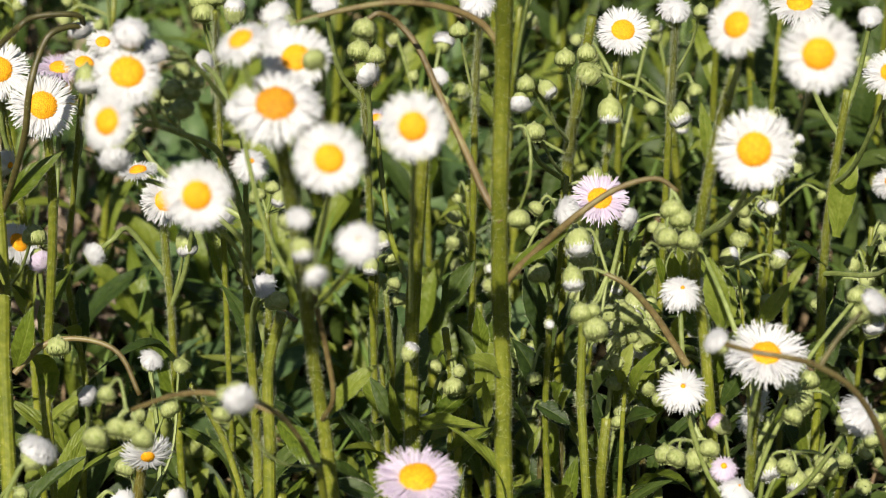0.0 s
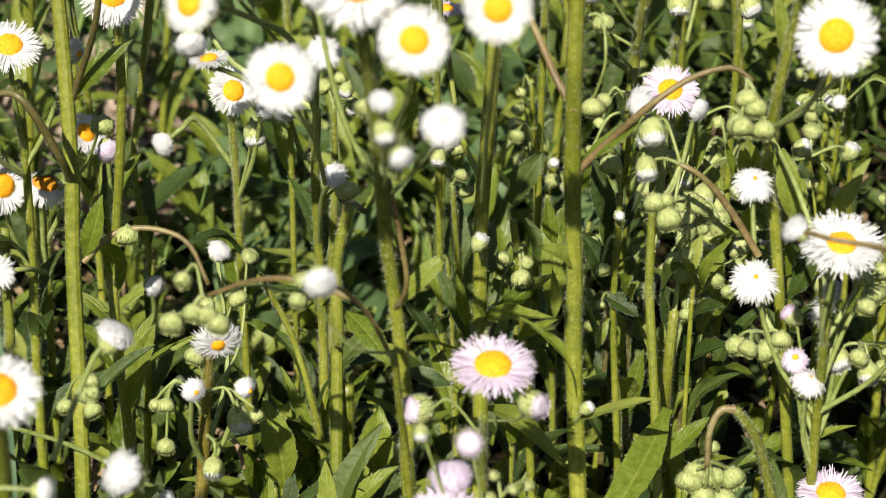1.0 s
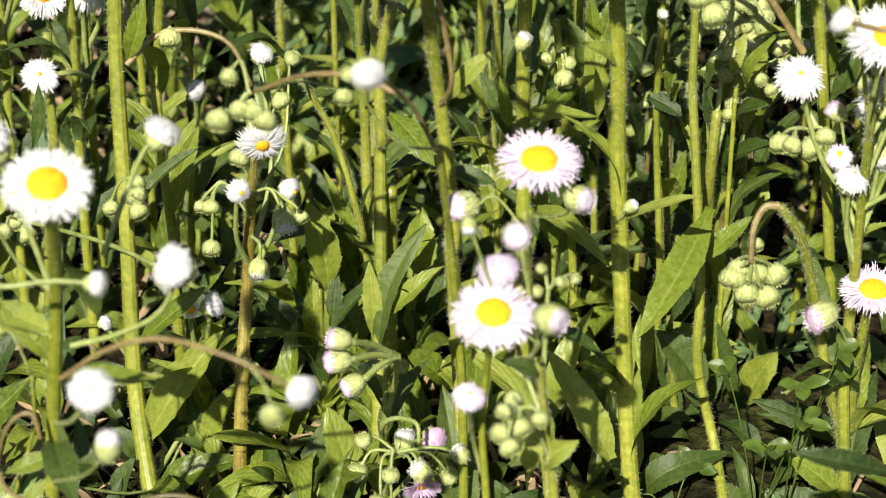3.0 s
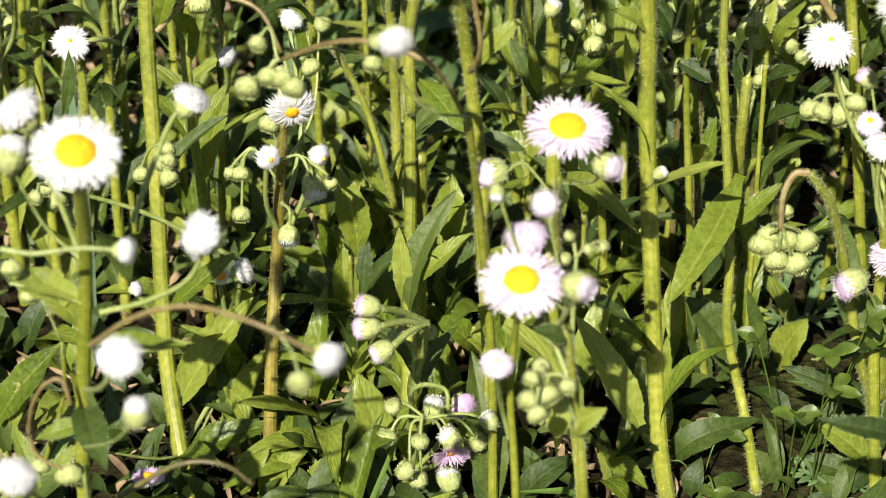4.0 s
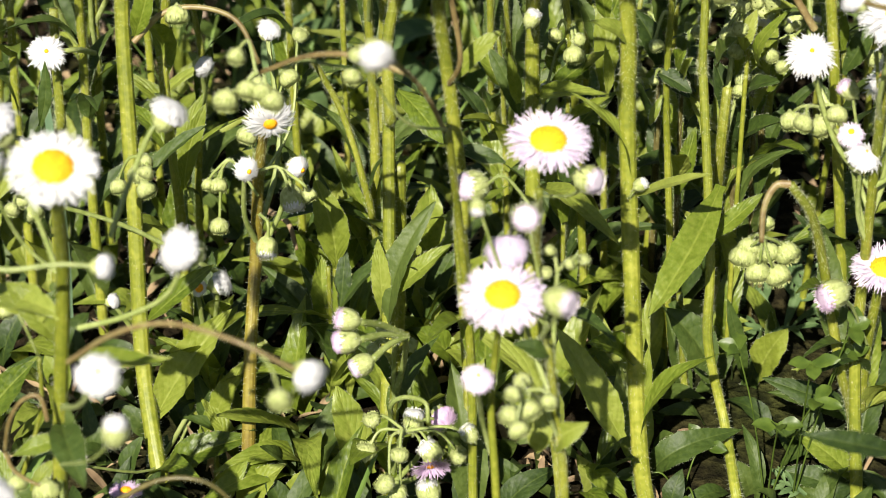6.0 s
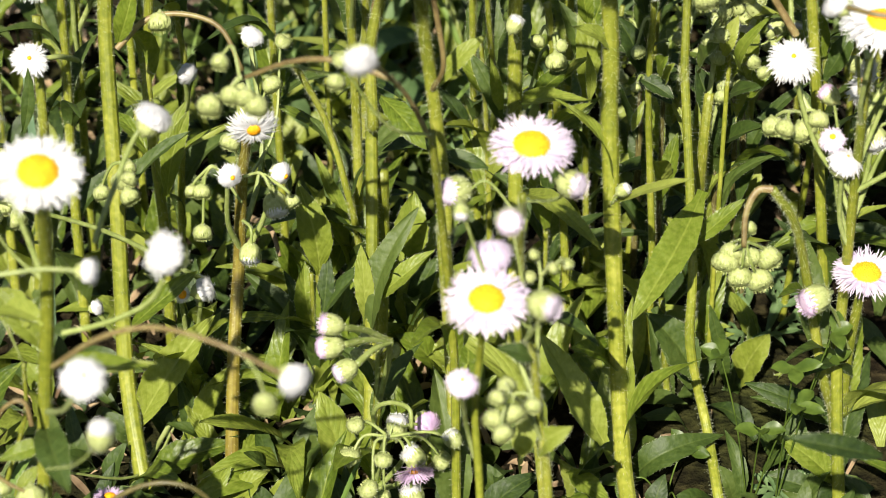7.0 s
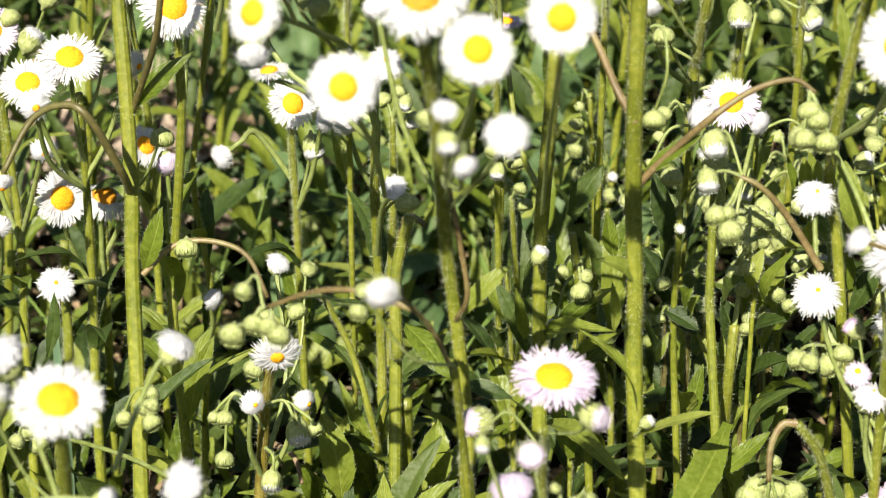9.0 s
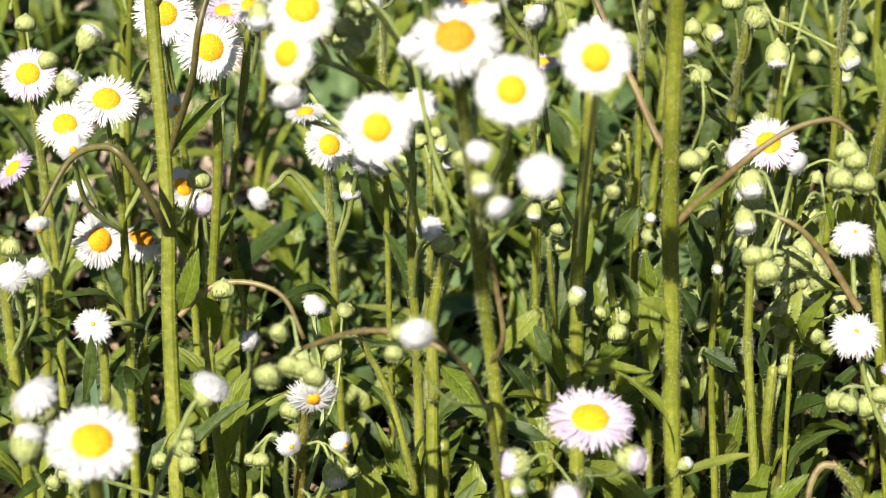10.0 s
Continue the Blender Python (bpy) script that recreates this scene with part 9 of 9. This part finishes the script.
for k in range(14):
    bud_plant(0.012 + 0.0105 * k + 0.004 * math.sin(5.1 * k), 0.665 + 0.055 * math.sin(2.3 * k + 1), 0.125 + 0.045 * math.sin(3.7 * k), 1300 + k)


# ---- low growth that nobody could count ----
def undergrowth(name, count, mat, label, x0, x1, y0, y1, long, wide, seed, keep_open=1.0, lift=0.05, flat=0.6):
    rng = random.Random(seed)
    v, f, u = [], [], []
    for _ in range(count):
        x, y = rng.uniform(x0, x1), rng.uniform(y0, y1)
        if rng.random() < bare(x, y) * keep_open or rng.random() < 0.9 * hollow(x, y):
            continue
        az, el = rng.random() * 6.28, rng.uniform(flat, 1.42)
        ln = long * rng.uniform(0.5, 1.2)
        d = Vector((math.cos(az) * math.cos(el), math.sin(az) * math.cos(el), math.sin(el)))
        b = Vector((x, y, rng.uniform(0.0, lift) if rng.random() < 0.5 else 0.0))
        blade(b, b + d * ln, wide * rng.uniform(0.6, 1.3), Vector((-d.x * 0.6, -d.y * 0.6 - 0.2, 0.8)), rng.uniform(0, 0.2), rng, True, 8, rng.uniform(0, 0.5), v, f, u)
    tagged(stuff_mesh(name, v, f, mat, u), label, "undergrowth", kind="stuff")


undergrowth("undergrowth", 520, LEAF, "low green lance-shaped leaves crowding the ground", -0.34, 0.06, 0.72, 1.45, 0.052, 0.0075, 1)
undergrowth("undergrowth", 45, LEAF, "scattered green leaves among darker growth", 0.06, 0.38, 0.72, 1.45, 0.050, 0.0075, 16)
# the dark layers below carry the shade between stems in their colour
undergrowth("undergrowth", 420, LEAF_SHADE_DARK, "dense dark green leaves, stem shade put into their colour", 0.04, 0.38, 0.76, 1.45, 0.058, 0.0100, 17, 1.0, 0.09)
undergrowth("undergrowth", 1950, LEAF_SHADE_DARK, "dark green leaves coloured for the shade low down", -0.34, 0.38, 0.72, 1.45, 0.050, 0.0085, 2)
undergrowth("undergrowth", 240, LEAF_YOUNG, "pale young leaves among the stems", -0.34, 0.12, 0.72, 1.45, 0.046, 0.009, 3, 0.8)
undergrowth("undergrowth", 150, LEAF, "short green leaves round the foot of the stems", -0.24, 0.24, 0.52, 0.73, 0.030, 0.0075, 6, 0.2, 0.004)
undergrowth("undergrowth", 800, LEAF_SHADE_DARK, "small dark leaves coloured for the shade low down", -0.24, 0.24, 0.50, 0.73, 0.022, 0.0075, 7, 0.2, 0.004, 0.3)
undergrowth("undergrowth", 90, LEAF_YOUNG, "pale short leaves round the foot of the stems", -0.20, 0.045, 0.53, 0.73, 0.030, 0.008, 8, 0.2, 0.012)
undergrowth("undergrowth", 70, LEAF, "broad green leaves low between the stems", -0.085, 0.03, 0.52, 0.62, 0.040, 0.0105, 11, 0.2, 0.01, 0.5)
undergrowth("undergrowth", 40, LEAF_SHADE_DARK, "small leaves darkened for shade in a hollow", 0.03, 0.14, 0.49, 0.66, 0.022, 0.0065, 12, 0.2, 0.006, 0.2)
undergrowth("undergrowth", 7, LEAF, "broad flat leaves on the shaded soil", 0.035, 0.14, 0.49, 0.56, 0.026, 0.0095, 18, 0.2, 0.003, 0.12)
undergrowth("undergrowth", 90, LEAF_YOUNG, "pale leaves standing in the lit gap behind the stems", -0.11, 0.02, 0.70, 0.95, 0.042, 0.010, 20, 0.2, 0.05)
undergrowth("undergrowth", 130, LEAF_LOBED, "dull green leaves in the lit gap behind the stems", -0.12, 0.03, 0.70, 0.98, 0.038, 0.012, 22, 0.2, 0.04, 0.3)
undergrowth("undergrowth", 420, LEAF_LOBED, "dull flat weeds on the open ground", -0.32, 0.0, 0.92, 1.5, 0.034, 0.012, 14, 0.45, 0.012, 0.15)
undergrowth("grass", 1500, GRASS, "fine pale grass on the open ground", -0.32, -0.02, 0.92, 1.5, 0.04, 0.0016, 15, 0.2, 0.004, 0.5)
# the meadow runs on, thinner and uneven, beyond what is seen
def outskirts(count, mat, label, long, wide, seed):
    rng = random.Random(seed)
    v, f, u = [], [], []
    while count:
        x, y = rng.gauss(0, 1.25), rng.gauss(0.95, 1.25)
        inside = abs(x) < 0.36 and 0.5 < y < 1.45
        if inside or math.hypot(x, y) < 0.33 or noise.noise(Vector((x * 2.5, y * 2.5, 9))) < -0.38:
            continue
        count -= 1
        az, el = rng.random() * 6.28, rng.uniform(0.5, 1.4)
        d = Vector((math.cos(az) * math.cos(el), math.sin(az) * math.cos(el), math.sin(el)))
        b = Vector((x, y, rng.uniform(0, 0.05) if math.hypot(x, y) > 0.9 else 0.0))
        ln = long * rng.uniform(0.5, 1.2) * (1.0 if math.hypot(x, y) > 0.8 else 0.5)
        blade(b, b + d * ln, wide * rng.uniform(0.6, 1.3), Vector((-d.x * 0.6, -d.y * 0.6, 0.8)), rng.uniform(0, 0.2), rng, False, 3, rng.uniform(0, 0.5), v, f, u)
    tagged(stuff_mesh("meadow_growth", v, f, mat, u), label, "undergrowth", kind="stuff")


outskirts(11000, LEAF, "green meadow leaves thinning out over the soil", 0.075, 0.012, 31)
outskirts(9000, LEAF_SHADE_DARK, "dark meadow leaves thinning out over the soil", 0.065, 0.012, 32)
outskirts(7000, GRASS, "thin meadow grass over the soil", 0.09, 0.003, 33)
undergrowth("grass", 520, GRASS, "thin green grass blades between the plants", -0.34, 0.38, 0.68, 1.5, 0.075, 0.0018, 4, 0.75)
undergrowth("grass", 700, GRASS, "short sparse grass on the littered soil", -0.28, -0.03, 0.72, 1.3, 0.022, 0.0012, 9, 0.0, 0.002)
undergrowth("litter", 5200, STRAW, "dry brown leaf and stalk litter on the soil", -0.30, 0.30, 0.50, 1.5, 0.011, 0.0022, 5, 0.0, 0.003, 0.02)
undergrowth("litter", 2400, STRAW, "pale dry stalk litter on the open soil", -0.32, -0.03, 0.85, 1.5, 0.018, 0.0030, 13, 0.0, 0.004, 0.02)
undergrowth("litter", 1300, DEAD_LEAF, "pale grey-brown dead leaves lying on the open soil", -0.31, -0.05, 0.80, 1.4, 0.020, 0.0075, 19, 0.0, 0.004, 0.02)


# ---- single small things near the ground ----
def twig(a, b, r, label):
    line = spline([a, tuple((Vector(a) + Vector(b)) / 2 + Vector((0.002, 0, 0.003))), b], 5)
    ob = tube("twig", line, r, r * 0.6, STRAW, None, label, 7, 0.3)
    return tagged(ob, category="twig")


def vetch(x, y, h, seed):
    """A small plant with pairs of oval leaflets on thin stalks."""
    rng = random.Random(seed)
    root = tagged(new("clover_plant"), "small low plant with oval green leaflets", "wild plant", "small plants between the fleabane")
    root.location = (x, y, 0)
    root.empty_display_size = 0.01
    for k in range(3):
        az = rng.random() * 6.28
        tip = Vector((x + math.cos(az) * 0.012, y + math.sin(az) * 0.012, h * rng.uniform(0.6, 1.1)))
        line = spline([(x, y, 0), tuple(Vector((x, y, 0)).lerp(tip, 0.5) + Vector((0, 0, 0.006))), tuple(tip)], 5)
        tube("stalk", line, 0.0003, 0.00025, LEAFLET, root, "", 6)
        for j in range(3):
            a2 = az + (j - 1) * 1.3
            d = Vector((math.cos(a2), math.sin(a2), rng.uniform(-0.1, 0.5))).normalized()
            v, f, u = [], [], []
            blade(tip, tip + d * rng.uniform(0.006, 0.009), 0.0045, Vector((0, -0.4, 0.9)), 0.05, rng, False, 8, 0.0, v, f, u)
            stuff_mesh("leaflet", v, f, LEAFLET, u, root)
    return root


def lobed_plant(x, y, count, long, seed):
    """A low plant with deeply cut leaves: each leaf a midrib with pairs of narrow pointed lobes."""
    rng = random.Random(seed)
    root = tagged(new("mugwort_plant"), "low plant with deeply lobed dull green leaves", "wild plant", "small plants between the fleabane")
    root.location = (x, y, 0)
    root.empty_display_size = 0.01
    for k in range(count):
        az, el = 6.28 * k / count + rng.uniform(-0.4, 0.4), rng.uniform(0.2, 0.8)
        d = Vector((math.cos(az) * math.cos(el), math.sin(az) * math.cos(el), math.sin(el)))
        ln = long * rng.uniform(0.7, 1.15)
        foot = Vector((x, y, 0)) + d * 0.002
        up = Vector((-d.x * 0.5, -d.y * 0.5 - 0.2, 1.0))
        side = d.cross(up).normalized()
        v, f, u = [], [], []
        blade(foot, foot + d * ln, ln * 0.13, up, 0.06, rng, False, 8, 0.12, v, f, u)
        for j in range(1, 5):
            at = foot + d * (ln * (0.2 + 0.16 * j)) + up.normalized() * (0.05 * ln * math.sin(math.pi * (0.2 + 0.16 * j)))
            reach = ln * (0.40 - 0.05 * abs(j - 2)) * rng.uniform(0.85, 1.1)
            for sg in (-1, 1):
                way = (d * 0.75 + side * sg).normalized()
                blade(at, at + way * reach, reach * 0.30, up, 0.04, rng, False, 5, 0.1, v, f, u)
                fork = at + way * reach * 0.45
                blade(fork, fork + (d * 1.5 + side * sg * 0.5).normalized() * reach * 0.5, reach * 0.2, up, 0.04, rng, False, 4, 0.1, v, f, u)
        stuff_mesh("leaf", v, f, LEAF_LOBED, u, root)
    return root


def grass_blade(a, b, width):
    """One broad flat blade of blue-green grass."""
    v, f, u = [], [], []
    blade(a, b, width, (0.1, -0.8, 0.3), 0.05, random.Random(3), False, 14, 0.0, v, f, u)
    return tagged(stuff_mesh("grass_blade", v, f, GRASS_BLUE, u), "broad blue-green grass blade standing between stems", "grass")


for k, (x, y, count, long) in enumerate(((-0.098, 0.865, 8, 0.048), (-0.118, 0.935, 7, 0.046), (-0.075, 0.93, 7, 0.044), (-0.085, 0.80, 6, 0.038), (-0.100, 0.99, 7, 0.046), (-0.125, 0.845, 6, 0.036), (0.075, 0.60, 5, 0.026), (0.078, 0.515, 4, 0.016))):
    lobed_plant(x, y, count, long, 900 + k)
grass_blade((-0.1629, 0.6050, 0.0000), (-0.1620, 0.6080, 0.1106), 0.0034)
twig((-0.0931, 0.5977, 0.0514), (-0.0828, 0.5823, 0.0471), 0.0011, "pale dry twig lying among the stems")
twig((-0.185, 0.93, 0.004), (-0.160, 0.885, 0.004), 0.0032, "thick grey-brown dry stalk lying on the soil")
vetch(0.0616, 0.5134, 0.058, 1420)
vetch(0.0696, 0.5158, 0.062, 1470)
vetch(0.0363, 0.5173, 0.015, 1250)
